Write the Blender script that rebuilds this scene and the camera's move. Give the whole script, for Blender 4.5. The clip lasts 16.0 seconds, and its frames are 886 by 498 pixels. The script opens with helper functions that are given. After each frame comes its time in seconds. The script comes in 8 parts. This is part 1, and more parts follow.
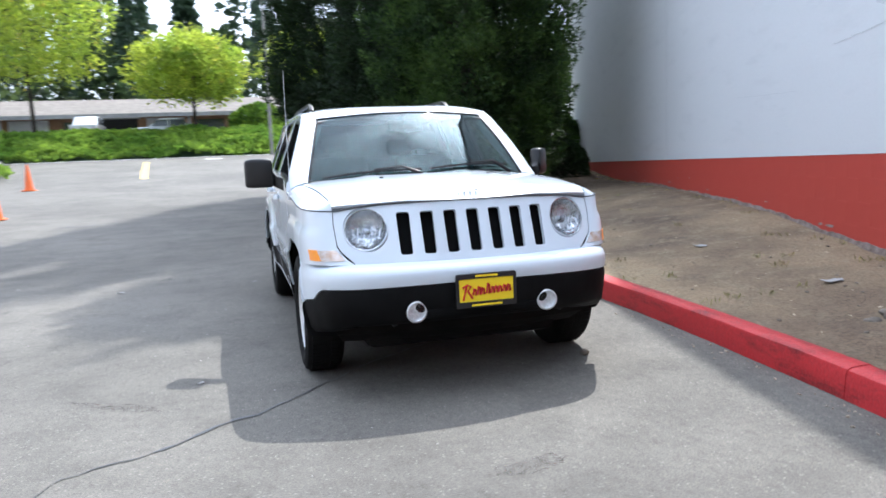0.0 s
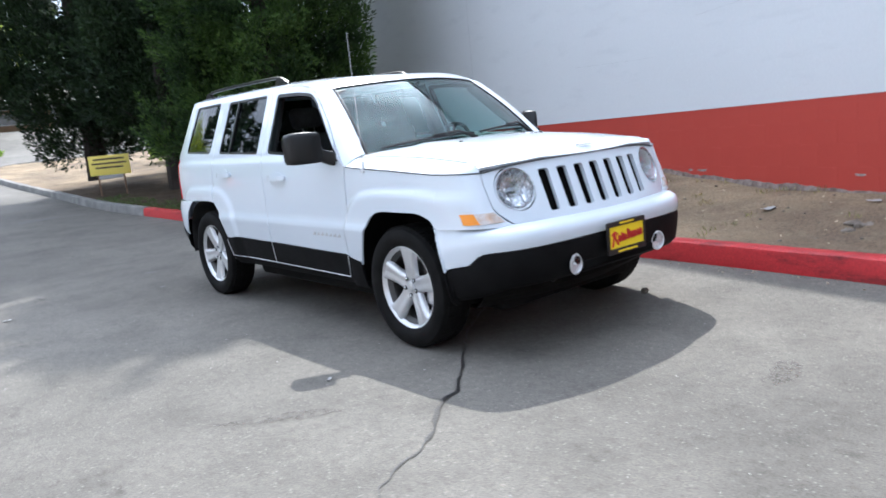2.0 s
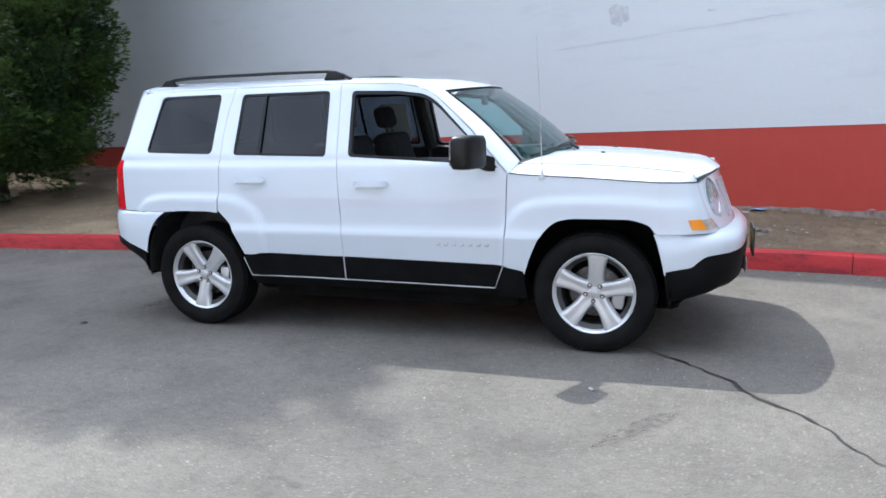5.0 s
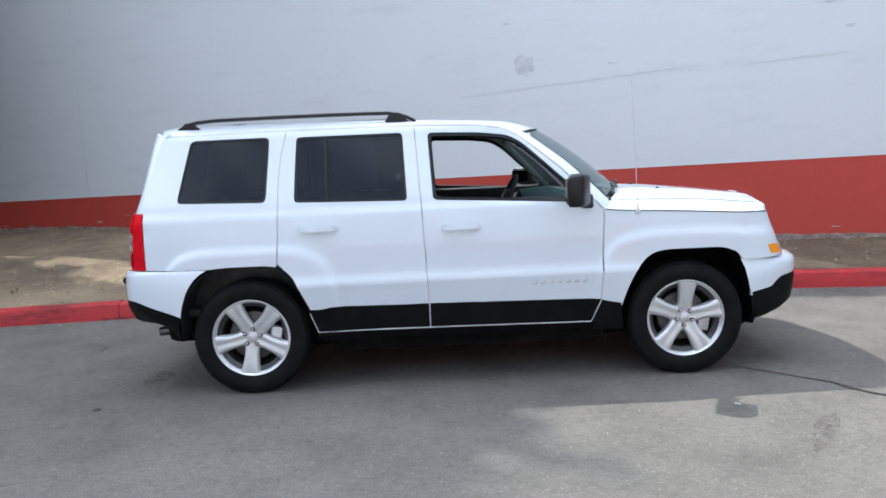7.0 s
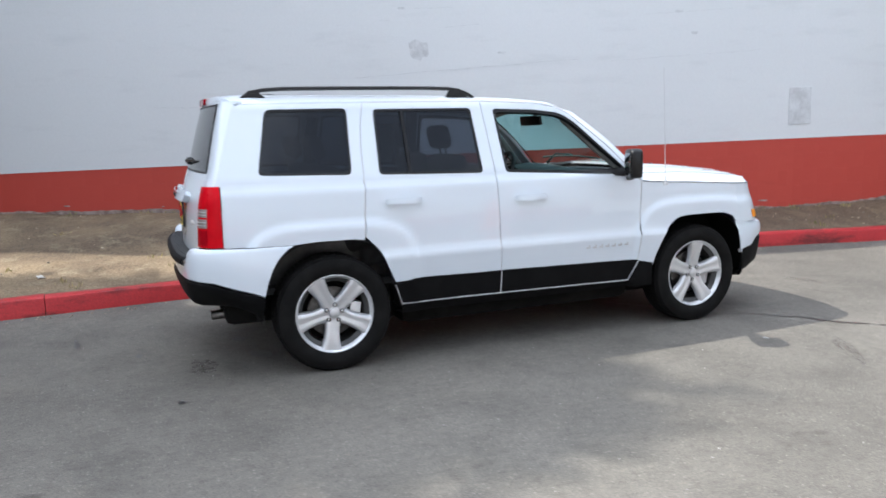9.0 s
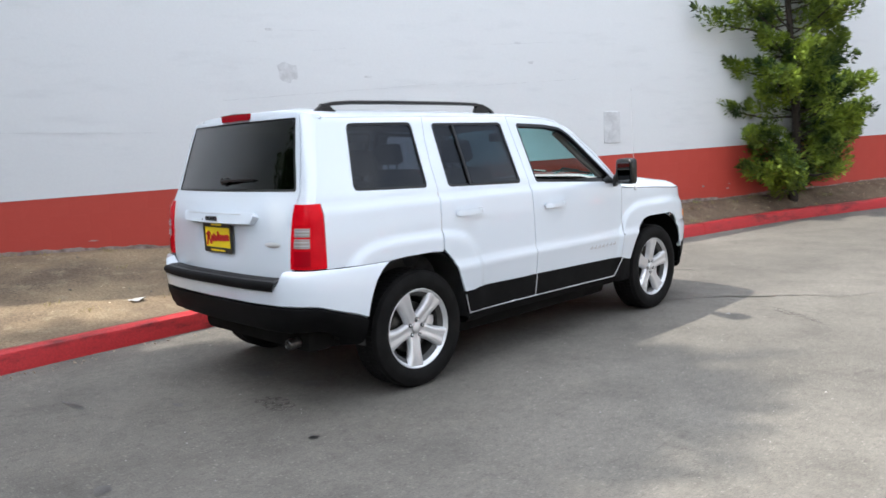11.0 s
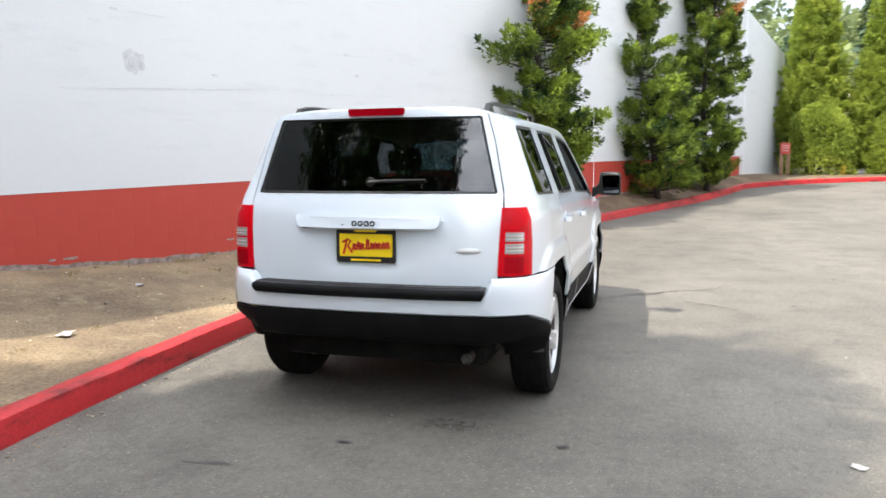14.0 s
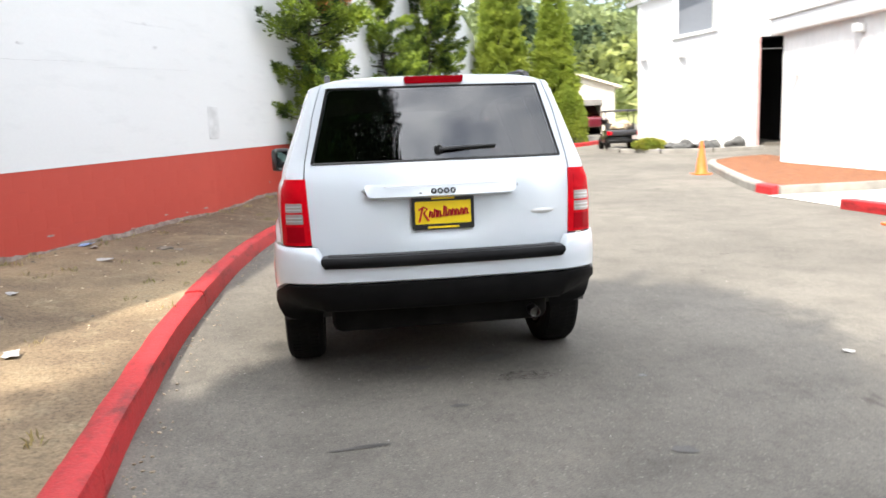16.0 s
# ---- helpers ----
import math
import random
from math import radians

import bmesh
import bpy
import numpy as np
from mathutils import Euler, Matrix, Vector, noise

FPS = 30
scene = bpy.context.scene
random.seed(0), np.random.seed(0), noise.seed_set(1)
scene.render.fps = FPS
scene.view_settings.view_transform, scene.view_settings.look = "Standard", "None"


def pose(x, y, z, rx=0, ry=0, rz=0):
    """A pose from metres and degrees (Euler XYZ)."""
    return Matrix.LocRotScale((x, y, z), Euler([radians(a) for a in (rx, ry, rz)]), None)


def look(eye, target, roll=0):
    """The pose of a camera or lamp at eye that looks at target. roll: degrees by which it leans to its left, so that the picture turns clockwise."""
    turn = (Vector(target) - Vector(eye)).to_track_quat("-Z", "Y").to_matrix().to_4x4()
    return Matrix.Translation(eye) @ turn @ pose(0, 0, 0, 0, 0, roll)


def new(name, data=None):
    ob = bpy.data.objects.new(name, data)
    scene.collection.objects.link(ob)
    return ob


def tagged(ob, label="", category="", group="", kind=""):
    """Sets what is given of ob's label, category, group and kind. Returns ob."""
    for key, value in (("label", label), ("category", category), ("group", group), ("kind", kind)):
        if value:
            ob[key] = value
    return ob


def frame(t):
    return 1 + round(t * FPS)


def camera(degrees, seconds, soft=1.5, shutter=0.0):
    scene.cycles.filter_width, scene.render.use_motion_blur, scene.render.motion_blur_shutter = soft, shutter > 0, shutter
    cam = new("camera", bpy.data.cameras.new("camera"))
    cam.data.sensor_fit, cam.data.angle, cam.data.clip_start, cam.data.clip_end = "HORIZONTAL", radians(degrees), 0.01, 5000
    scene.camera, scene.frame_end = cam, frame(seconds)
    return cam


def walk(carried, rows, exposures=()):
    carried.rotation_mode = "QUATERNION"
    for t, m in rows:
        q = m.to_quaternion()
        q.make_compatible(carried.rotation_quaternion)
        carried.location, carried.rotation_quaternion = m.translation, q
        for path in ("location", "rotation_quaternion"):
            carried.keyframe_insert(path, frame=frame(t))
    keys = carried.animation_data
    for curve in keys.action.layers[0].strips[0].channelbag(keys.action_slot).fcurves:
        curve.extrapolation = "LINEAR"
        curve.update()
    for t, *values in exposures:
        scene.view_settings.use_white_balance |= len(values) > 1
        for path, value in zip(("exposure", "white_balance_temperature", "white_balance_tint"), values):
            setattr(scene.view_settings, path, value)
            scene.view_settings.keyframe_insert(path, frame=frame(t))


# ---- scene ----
cam = camera(60.7, 16.0, 1.6, 0.5)
PATH = [
    (0, (-1.229, -5.785, 1.247), (-0.694, -3.874, 0.994), -2.3),
    (0.5, (-1.772, -5.642, 1.229), (-1.016, -3.81, 0.962), -2.7),
    (0.7, (-1.982, -5.533, 1.225), (-1.17, -3.726, 0.951), -3.3),
    (1, (-2.275, -5.361, 1.227), (-1.4, -3.588, 0.925), -2.2),
    (1.5, (-2.803, -5.039, 1.237), (-1.692, -3.403, 0.939), -4.9),
    (2, (-3.276, -4.679, 1.249), (-2.04, -3.144, 0.913), -5.6),
    (2.5, (-3.714, -4.338, 1.316), (-2.347, -2.904, 1.038), 3.0),
    (3, (-4.056, -3.972, 1.344), (-2.524, -2.716, 1.072), 1.4),
    (3.5, (-4.358, -3.494, 1.35), (-2.733, -2.366, 1.057), 1.3),
    (4, (-4.676, -3.021, 1.354), (-2.952, -2.06, 1.033), 1.1),
    (4.2, (-4.762, -2.801, 1.356), (-3.014, -1.885, 1.028), 0.5),
    (6.3, (-5.333, -0.552, 1.423), (-3.362, -0.391, 1.12), -4.7),
    (6.5, (-5.338, -0.357, 1.416), (-3.361, -0.244, 1.143), -5.0),
    (7, (-5.338, 0.161, 1.411), (-3.354, 0.15, 1.156), -2.6),
    (7.5, (-5.374, 0.698, 1.412), (-3.41, 0.477, 1.109), -2.5),
    (8, (-5.312, 1.224, 1.419), (-3.362, 0.897, 1.117), -1.2),
    (8.5, (-5.305, 1.774, 1.408), (-3.417, 1.185, 1.111), -0.5),
    (9, (-5.139, 2.325, 1.4), (-3.302, 1.596, 1.09), -1.4),
    (9.2, (-5.055, 2.532, 1.406), (-3.236, 1.749, 1.124), 0.4),
    (11.3, (-3.818, 4.426, 1.363), (-2.463, 2.977, 1.105), -1.7),
    (11.5, (-3.651, 4.549, 1.372), (-2.338, 3.061, 1.121), -0.5),
    (12, (-3.287, 4.901, 1.37), (-2.172, 3.26, 1.119), -1.5),
    (12.5, (-2.863, 5.138, 1.371), (-1.841, 3.44, 1.105), -3.1),
    (13, (-2.417, 5.323, 1.382), (-1.523, 3.545, 1.181), -2.1),
    (13.5, (-1.971, 5.524, 1.358), (-1.307, 3.653, 1.119), -1.7),
    (14, (-1.472, 5.677, 1.354), (-0.909, 3.772, 1.122), -0.4),
    (14.5, (-0.99, 5.875, 1.363), (-0.672, 3.92, 1.082), -1.3),
    (15, (-0.472, 5.917, 1.341), (-0.295, 3.947, 1.041), -2.4),
    (15.5, (0.038, 5.967, 1.332), (-0.015, 3.987, 1.053), -1.0),
    (16, (0.541, 5.943, 1.329), (0.27, 3.985, 1.026), -2.2),
]
walk(cam, [(t, look(eye, target, roll)) for t, eye, target, roll in PATH], [(0.0, 1.0, 5650, 10), (3.5, 0.92, 5700, 10), (7.0, 0.80, 5800, 10), (9.0, 0.84, 6050, 10), (12.5, 1.11, 6380, 10), (16.0, 1.38, 6700, 10)])

# ---- world, sun ----
SUN_TO = Vector((0.43, 0.612, 1.0)).normalized()
CLOUD_LOW, CLOUD_HIGH, CLOUD_GLOW = 0.55, 1.15, 1.6
world = bpy.data.worlds.new("sky")
scene.world = world
world.use_nodes = True
wn, wl = world.node_tree.nodes, world.node_tree.links
wn.clear()
sky = wn.new("ShaderNodeTexSky")
sky.sky_type, sky.sun_disc = "NISHITA", False
sky.sun_elevation, sky.sun_rotation = math.asin(SUN_TO.z), math.atan2(SUN_TO.x, SUN_TO.y)
sky.air_density, sky.dust_density, sky.ozone_density = 1.0, 2.5, 1.0
cloud_at, cloud_map = wn.new("ShaderNodeTexCoord"), wn.new("ShaderNodeMapping")
cloud_map.inputs["Scale"].default_value, cloud_map.inputs["Location"].default_value = (1.6, 1.6, 4.5), (2, 6, 0)
cloud, ramp_c = wn.new("ShaderNodeTexNoise"), wn.new("ShaderNodeValToRGB")
cloud.inputs["Scale"].default_value, cloud.inputs["Detail"].default_value, cloud.inputs["Roughness"].default_value = 1.7, 6, 0.55
ramp_c.color_ramp.elements[0].position, ramp_c.color_ramp.elements[1].position = 0.38, 0.66
ramp_c.color_ramp.elements[0].color = (0.22, 0.22, 0.22, 1)
ramp_c.color_ramp.elements[1].color = (0.92, 0.92, 0.92, 1)
mix_c, back = wn.new("ShaderNodeMix"), wn.new("ShaderNodeBackground")
mix_c.data_type = "RGBA"
# thin cloud is brighter overhead and towards the sun than along the horizon
split, rise_c, glow_dot, glow_pow, glow_sum, lit = (wn.new("ShaderNode" + k) for k in ("SeparateXYZ", "MapRange", "VectorMath", "Math", "Math", "VectorMath"))
wl.new(cloud_at.outputs["Generated"], split.inputs["Vector"])
wl.new(split.outputs["Z"], rise_c.inputs["Value"])
rise_c.inputs["To Min"].default_value, rise_c.inputs["To Max"].default_value = CLOUD_LOW, CLOUD_HIGH
glow_dot.operation, glow_pow.operation, glow_sum.operation, lit.operation = "DOT_PRODUCT", "POWER", "MULTIPLY_ADD", "SCALE"
wl.new(cloud_at.outputs["Generated"], glow_dot.inputs[0])
glow_dot.inputs[1].default_value = SUN_TO
glow_pow.use_clamp = True
glow_pow.inputs[1].default_value, glow_sum.inputs[1].default_value = 3.0, CLOUD_GLOW
wl.new(glow_dot.outputs["Value"], glow_pow.inputs[0])
wl.new(glow_pow.outputs["Value"], glow_sum.inputs[0])
wl.new(rise_c.outputs["Result"], glow_sum.inputs[2])
lit.inputs[0].default_value = (11.8, 12.2, 12.8)
wl.new(glow_sum.outputs["Value"], lit.inputs["Scale"])
wl.new(lit.outputs["Vector"], mix_c.inputs["B"])
back.inputs["Strength"].default_value = 0.118
out_w = wn.new("ShaderNodeOutputWorld")
wl.new(cloud_at.outputs["Generated"], cloud_map.inputs["Vector"])
wl.new(cloud_map.outputs["Vector"], cloud.inputs["Vector"])
wl.new(cloud.outputs["Fac"], ramp_c.inputs["Fac"])
wl.new(ramp_c.outputs["Color"], mix_c.inputs["Factor"])
wl.new(sky.outputs["Color"], mix_c.inputs["A"])
wl.new(mix_c.outputs["Result"], back.inputs["Color"])
wl.new(back.outputs["Background"], out_w.inputs["Surface"])
sun = new("sun", bpy.data.lights.new("sun", "SUN"))
sun.data.energy, sun.data.angle, sun.data.color = 3.5, radians(0.6), (1.0, 0.92, 0.80)
sun.matrix_world = look(SUN_TO * 60, (0, 0, 0))


# ---- materials ----
def nodes_of(name):
    m = bpy.data.materials.new(name)
    m.use_nodes = True
    nt = m.node_tree
    return m, nt, nt.nodes["Principled BSDF"]


def noise_node(nt, scale, detail=4.0, rough=0.55, coord="Object", stretch=None):
    tc = nt.nodes.new("ShaderNodeTexCoord")
    n = nt.nodes.new("ShaderNodeTexNoise")
    n.inputs["Scale"].default_value, n.inputs["Detail"].default_value, n.inputs["Roughness"].default_value = scale, detail, rough
    src = tc.outputs[coord]
    if stretch:
        mp = nt.nodes.new("ShaderNodeMapping")
        mp.inputs["Scale"].default_value = stretch
        nt.links.new(src, mp.inputs["Vector"])
        src = mp.outputs["Vector"]
    nt.links.new(src, n.inputs["Vector"])
    return n


def ramp(nt, src, stops):
    r = nt.nodes.new("ShaderNodeValToRGB")
    el = r.color_ramp.elements
    while len(el) < len(stops):
        el.new(0.5)
    for e, (p, c) in zip(el, stops):
        e.position, e.color = p, (*c, 1) if len(c) == 3 else c
    nt.links.new(src, r.inputs["Fac"])
    return r


def mixc(nt, a, b, fac, mode="MIX"):
    m = nt.nodes.new("ShaderNodeMix")
    m.data_type, m.blend_type = "RGBA", mode
    for key, v in (("A", a), ("B", b), ("Factor", fac)):
        if isinstance(v, (int, float)):
            m.inputs[key].default_value = v
        elif isinstance(v, tuple):
            m.inputs[key].default_value = (*v, 1)
        else:
            nt.links.new(v, m.inputs[key])
    return m.outputs["Result"]


def bump(nt, bsdf, src, strength, dist):
    b = nt.nodes.new("ShaderNodeBump")
    b.inputs["Strength"].default_value, b.inputs["Distance"].default_value = strength, dist
    nt.links.new(src, b.inputs["Height"])
    if bsdf.inputs["Normal"].is_linked:
        nt.links.new(bsdf.inputs["Normal"].links[0].from_socket, b.inputs["Normal"])
    nt.links.new(b.outputs["Normal"], bsdf.inputs["Normal"])


def surface(name, c0, c1, scale=3.0, fine=60.0, rough=0.8, metal=0.0, relief=0.004, spread=0.06, coat=0.0, spec=0.5):
    """A surface whose colour wanders between c0 and c1 at one scale, with grain at a finer one."""
    m, nt, b = nodes_of(name)
    big, small = noise_node(nt, scale), noise_node(nt, fine, 3.0, 0.6)
    col = mixc(nt, c0, c1, ramp(nt, big.outputs["Fac"], [(0.35, (0, 0, 0)), (0.65, (1, 1, 1))]).outputs["Color"])
    grain = ramp(nt, small.outputs["Fac"], [(0.3, (1 - spread * 2,) * 3), (0.7, (1 + spread,) * 3)])
    nt.links.new(mixc(nt, col, grain.outputs["Color"], 1.0, "MULTIPLY"), b.inputs["Base Color"])
    b.inputs["Roughness"].default_value, b.inputs["Metallic"].default_value = rough, metal
    b.inputs["Coat Weight"].default_value, b.inputs["Coat Roughness"].default_value = coat, 0.03
    b.inputs["Specular IOR Level"].default_value = spec
    if relief:
        bump(nt, b, small.outputs["Fac"], 0.5, relief)
    return m


def plain(name, c, rough=0.5, metal=0.0, coat=0.0, spec=0.5):
    m, nt, b = nodes_of(name)
    n = noise_node(nt, 9.0)
    nt.links.new(mixc(nt, tuple(v * 0.93 for v in c), tuple(min(1, v * 1.06) for v in c), n.outputs["Fac"]), b.inputs["Base Color"])
    b.inputs["Roughness"].default_value, b.inputs["Metallic"].default_value, b.inputs["Coat Weight"].default_value = rough, metal, coat
    b.inputs["Coat Roughness"].default_value, b.inputs["Specular IOR Level"].default_value = 0.03, spec
    return m


def glass(name, tint, base=0.045, rough=0.0, power=3.4):
    """A pane: clear with a tint, with gloss that grows towards grazing angles, the same from both sides."""
    m, nt, b = nodes_of(name)
    nt.nodes.remove(b)
    clear, gloss, lw, mx = (nt.nodes.new("ShaderNode" + k) for k in ("BsdfTransparent", "BsdfGlossy", "LayerWeight", "MixShader"))
    clear.inputs["Color"].default_value = (*tint, 1)
    gloss.inputs["Roughness"].default_value, lw.inputs["Blend"].default_value = rough, 0.5
    p5, rise = nt.nodes.new("ShaderNodeMath"), nt.nodes.new("ShaderNodeMath")
    p5.operation, rise.operation = "POWER", "MULTIPLY_ADD"
    p5.inputs[1].default_value, rise.inputs[1].default_value, rise.inputs[2].default_value = power, 1 - base, base
    nt.links.new(lw.outputs["Facing"], p5.inputs[0])
    nt.links.new(p5.outputs["Value"], rise.inputs[0])
    nt.links.new(rise.outputs["Value"], mx.inputs["Fac"])
    nt.links.new(clear.outputs["BSDF"], mx.inputs[1])
    nt.links.new(gloss.outputs["BSDF"], mx.inputs[2])
    nt.links.new(mx.outputs["Shader"], nt.nodes["Material Output"].inputs["Surface"])
    return m


def leafy(name, c0, c1, thin=0.35, scale=0.7, c2=None, mottle=1.0):
    """Foliage: its colour changes from clump to clump and leaf to leaf; light passes in part."""
    m, nt, b = nodes_of(name)
    n = noise_node(nt, scale, 3.0)
    geo = nt.nodes.new("ShaderNodeNewGeometry")
    col = mixc(nt, c0, c1, ramp(nt, n.outputs["Fac"], [(0.38, (0, 0, 0)), (0.62, (1, 1, 1))]).outputs["Color"])
    vary = ramp(nt, geo.outputs["Random Per Island"], [(0.0, (1 - 0.4 * mottle, 1 - 0.38 * mottle, 1 - 0.4 * mottle)), (0.6, (1, 1, 1)), (1.0, (1 + 0.35 * mottle, 1 + 0.3 * mottle, 1 + 0.05 * mottle))])
    col = mixc(nt, col, vary.outputs["Color"], 1.0, "MULTIPLY")
    if c2:
        pick = ramp(nt, noise_node(nt, scale * 2.3, 2.0).outputs["Fac"], [(0.62, (0, 0, 0)), (0.70, (1, 1, 1))])
        col = mixc(nt, col, c2, pick.outputs["Color"])
    tr, mx = nt.nodes.new("ShaderNodeBsdfTranslucent"), nt.nodes.new("ShaderNodeMixShader")
    nt.links.new(col, b.inputs["Base Color"])
    nt.links.new(col, tr.inputs["Color"])
    b.inputs["Roughness"].default_value, b.inputs["Specular IOR Level"].default_value = 0.6, 0.25
    mx.inputs["Fac"].default_value = thin
    nt.links.new(b.outputs["BSDF"], mx.inputs[1])
    nt.links.new(tr.outputs["BSDF"], mx.inputs[2])
    nt.links.new(mx.outputs["Shader"], nt.nodes["Material Output"].inputs["Surface"])
    return m


def soaked(m):
    """Lets the ground show through in blotches, so that a stain has no hard rim."""
    nt = m.node_tree
    b = nt.nodes["Principled BSDF"]
    fade = ramp(nt, noise_node(nt, 26.0, 4.0, 0.7).outputs["Fac"], [(0.42, (0, 0, 0)), (0.66, (0.6, 0.6, 0.6))])
    nt.links.new(fade.outputs["Color"], b.inputs["Alpha"])
    return m


def asphalt_material():
    m, nt, b = nodes_of("asphalt")
    patch, mid, grit = noise_node(nt, 0.35, 5.0), noise_node(nt, 2.2, 6.0, 0.65), noise_node(nt, 110.0, 2.0, 0.7)
    col = mixc(nt, (0.104, 0.097, 0.086), (0.152, 0.142, 0.125), ramp(nt, patch.outputs["Fac"], [(0.35, (0, 0, 0)), (0.65, (1, 1, 1))]).outputs["Color"])
    col = mixc(nt, col, ramp(nt, mid.outputs["Fac"], [(0.30, (0.76,) * 3), (0.52, (1,) * 3), (0.75, (1.10,) * 3)]).outputs["Color"], 1.0, "MULTIPLY")
    col = mixc(nt, col, ramp(nt, grit.outputs["Fac"], [(0.32, (0.70,) * 3), (0.5, (1,) * 3), (0.7, (1.28, 1.26, 1.22))]).outputs["Color"], 1.0, "MULTIPLY")
    lump = noise_node(nt, 21.0, 5.0, 0.72, stretch=(1.25, 0.8, 1))
    col = mixc(nt, col, ramp(nt, lump.outputs["Fac"], [(0.34, (0.81, 0.80, 0.79)), (0.48, (0.97,) * 3), (0.56, (1.02,) * 3), (0.70, (1.16, 1.13, 1.09))]).outputs["Color"], 1.0, "MULTIPLY")
    # oil drips and dark scuffs with a shape of their own
    drips = ramp(nt, noise_node(nt, 3.1, 3.0, 0.5, stretch=(1.4, 0.5, 1)).outputs["Fac"], [(0.70, (1,) * 3), (0.76, (0.55,) * 3)])
    col = mixc(nt, col, drips.outputs["Color"], 0.8, "MULTIPLY")
    # pale chips of aggregate that stand in the worn surface
    vor, tcv = nt.nodes.new("ShaderNodeTexVoronoi"), nt.nodes.new("ShaderNodeTexCoord")
    vor.inputs["Scale"].default_value = 46.0
    nt.links.new(tcv.outputs["Object"], vor.inputs["Vector"])
    near = ramp(nt, vor.outputs["Distance"], [(0.14, (1, 1, 1)), (0.34, (0, 0, 0))])
    pick = ramp(nt, vor.outputs["Color"], [(0.58, (0, 0, 0)), (0.74, (0.36, 0.36, 0.36))])
    col = mixc(nt, col, (0.32, 0.305, 0.275), mixc(nt, near.outputs["Color"], pick.outputs["Color"], 1.0, "MULTIPLY"))
    nt.links.new(col, b.inputs["Base Color"])
    b.inputs["Roughness"].default_value, b.inputs["Specular IOR Level"].default_value = 0.85, 0.3
    bump(nt, b, grit.outputs["Fac"], 0.6, 0.004)
    bump(nt, b, mid.outputs["Fac"], 0.3, 0.01)
    return m


def dirt_material():
    m, nt, b = nodes_of("dry_dirt")
    patch, mid, grit = noise_node(nt, 0.8, 5.0), noise_node(nt, 4.5, 6.0, 0.7), noise_node(nt, 45.0, 3.0, 0.7)
    col = ramp(nt, patch.outputs["Fac"], [(0.34, (0.120, 0.090, 0.064)), (0.5, (0.195, 0.146, 0.096)), (0.66, (0.285, 0.218, 0.138))]).outputs["Color"]
    dry = ramp(nt, mid.outputs["Fac"], [(0.52, (0, 0, 0)), (0.66, (1, 1, 1))]).outputs["Color"]
    col = mixc(nt, col, (0.29, 0.245, 0.165), mixc(nt, (0, 0, 0), dry, 0.55))
    # darker brown on the stretch where the conifers stand, mottled by noise
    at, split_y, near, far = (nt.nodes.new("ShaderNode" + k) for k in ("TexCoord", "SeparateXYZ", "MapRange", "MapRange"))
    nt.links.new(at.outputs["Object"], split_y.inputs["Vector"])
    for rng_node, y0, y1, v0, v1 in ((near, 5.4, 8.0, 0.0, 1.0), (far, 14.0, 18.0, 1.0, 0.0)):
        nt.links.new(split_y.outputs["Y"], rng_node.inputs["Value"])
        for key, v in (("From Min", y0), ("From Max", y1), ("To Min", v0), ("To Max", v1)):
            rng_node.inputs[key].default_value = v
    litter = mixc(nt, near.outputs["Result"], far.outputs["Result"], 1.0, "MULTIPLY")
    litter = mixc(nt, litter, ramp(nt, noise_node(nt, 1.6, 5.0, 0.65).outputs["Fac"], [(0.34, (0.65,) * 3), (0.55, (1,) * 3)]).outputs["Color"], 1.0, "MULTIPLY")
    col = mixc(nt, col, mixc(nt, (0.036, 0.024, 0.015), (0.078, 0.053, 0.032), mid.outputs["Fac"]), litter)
    # darker brown soil on the stretch before the car, mottled by noise
    front_mix = nt.nodes.new("ShaderNodeMapRange")
    nt.links.new(split_y.outputs["Y"], front_mix.inputs["Value"])
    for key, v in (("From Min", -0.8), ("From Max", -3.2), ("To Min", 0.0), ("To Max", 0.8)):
        front_mix.inputs[key].default_value = v
    front_fac = mixc(nt, front_mix.outputs["Result"], ramp(nt, noise_node(nt, 2.2, 6.0, 0.7).outputs["Fac"], [(0.36, (0.25,) * 3), (0.54, (1,) * 3)]).outputs["Color"], 1.0, "MULTIPLY")
    col = mixc(nt, col, mixc(nt, (0.068, 0.046, 0.033), (0.135, 0.098, 0.070), mid.outputs["Fac"]), front_fac)
    col = mixc(nt, col, ramp(nt, grit.outputs["Fac"], [(0.3, (0.6,) * 3), (0.5, (1,) * 3), (0.72, (1.35,) * 3)]).outputs["Color"], 1.0, "MULTIPLY")
    nt.links.new(col, b.inputs["Base Color"])
    b.inputs["Roughness"].default_value, b.inputs["Specular IOR Level"].default_value = 0.95, 0.2
    bump(nt, b, grit.outputs["Fac"], 0.9, 0.012)
    bump(nt, b, mid.outputs["Fac"], 0.8, 0.03)
    return m


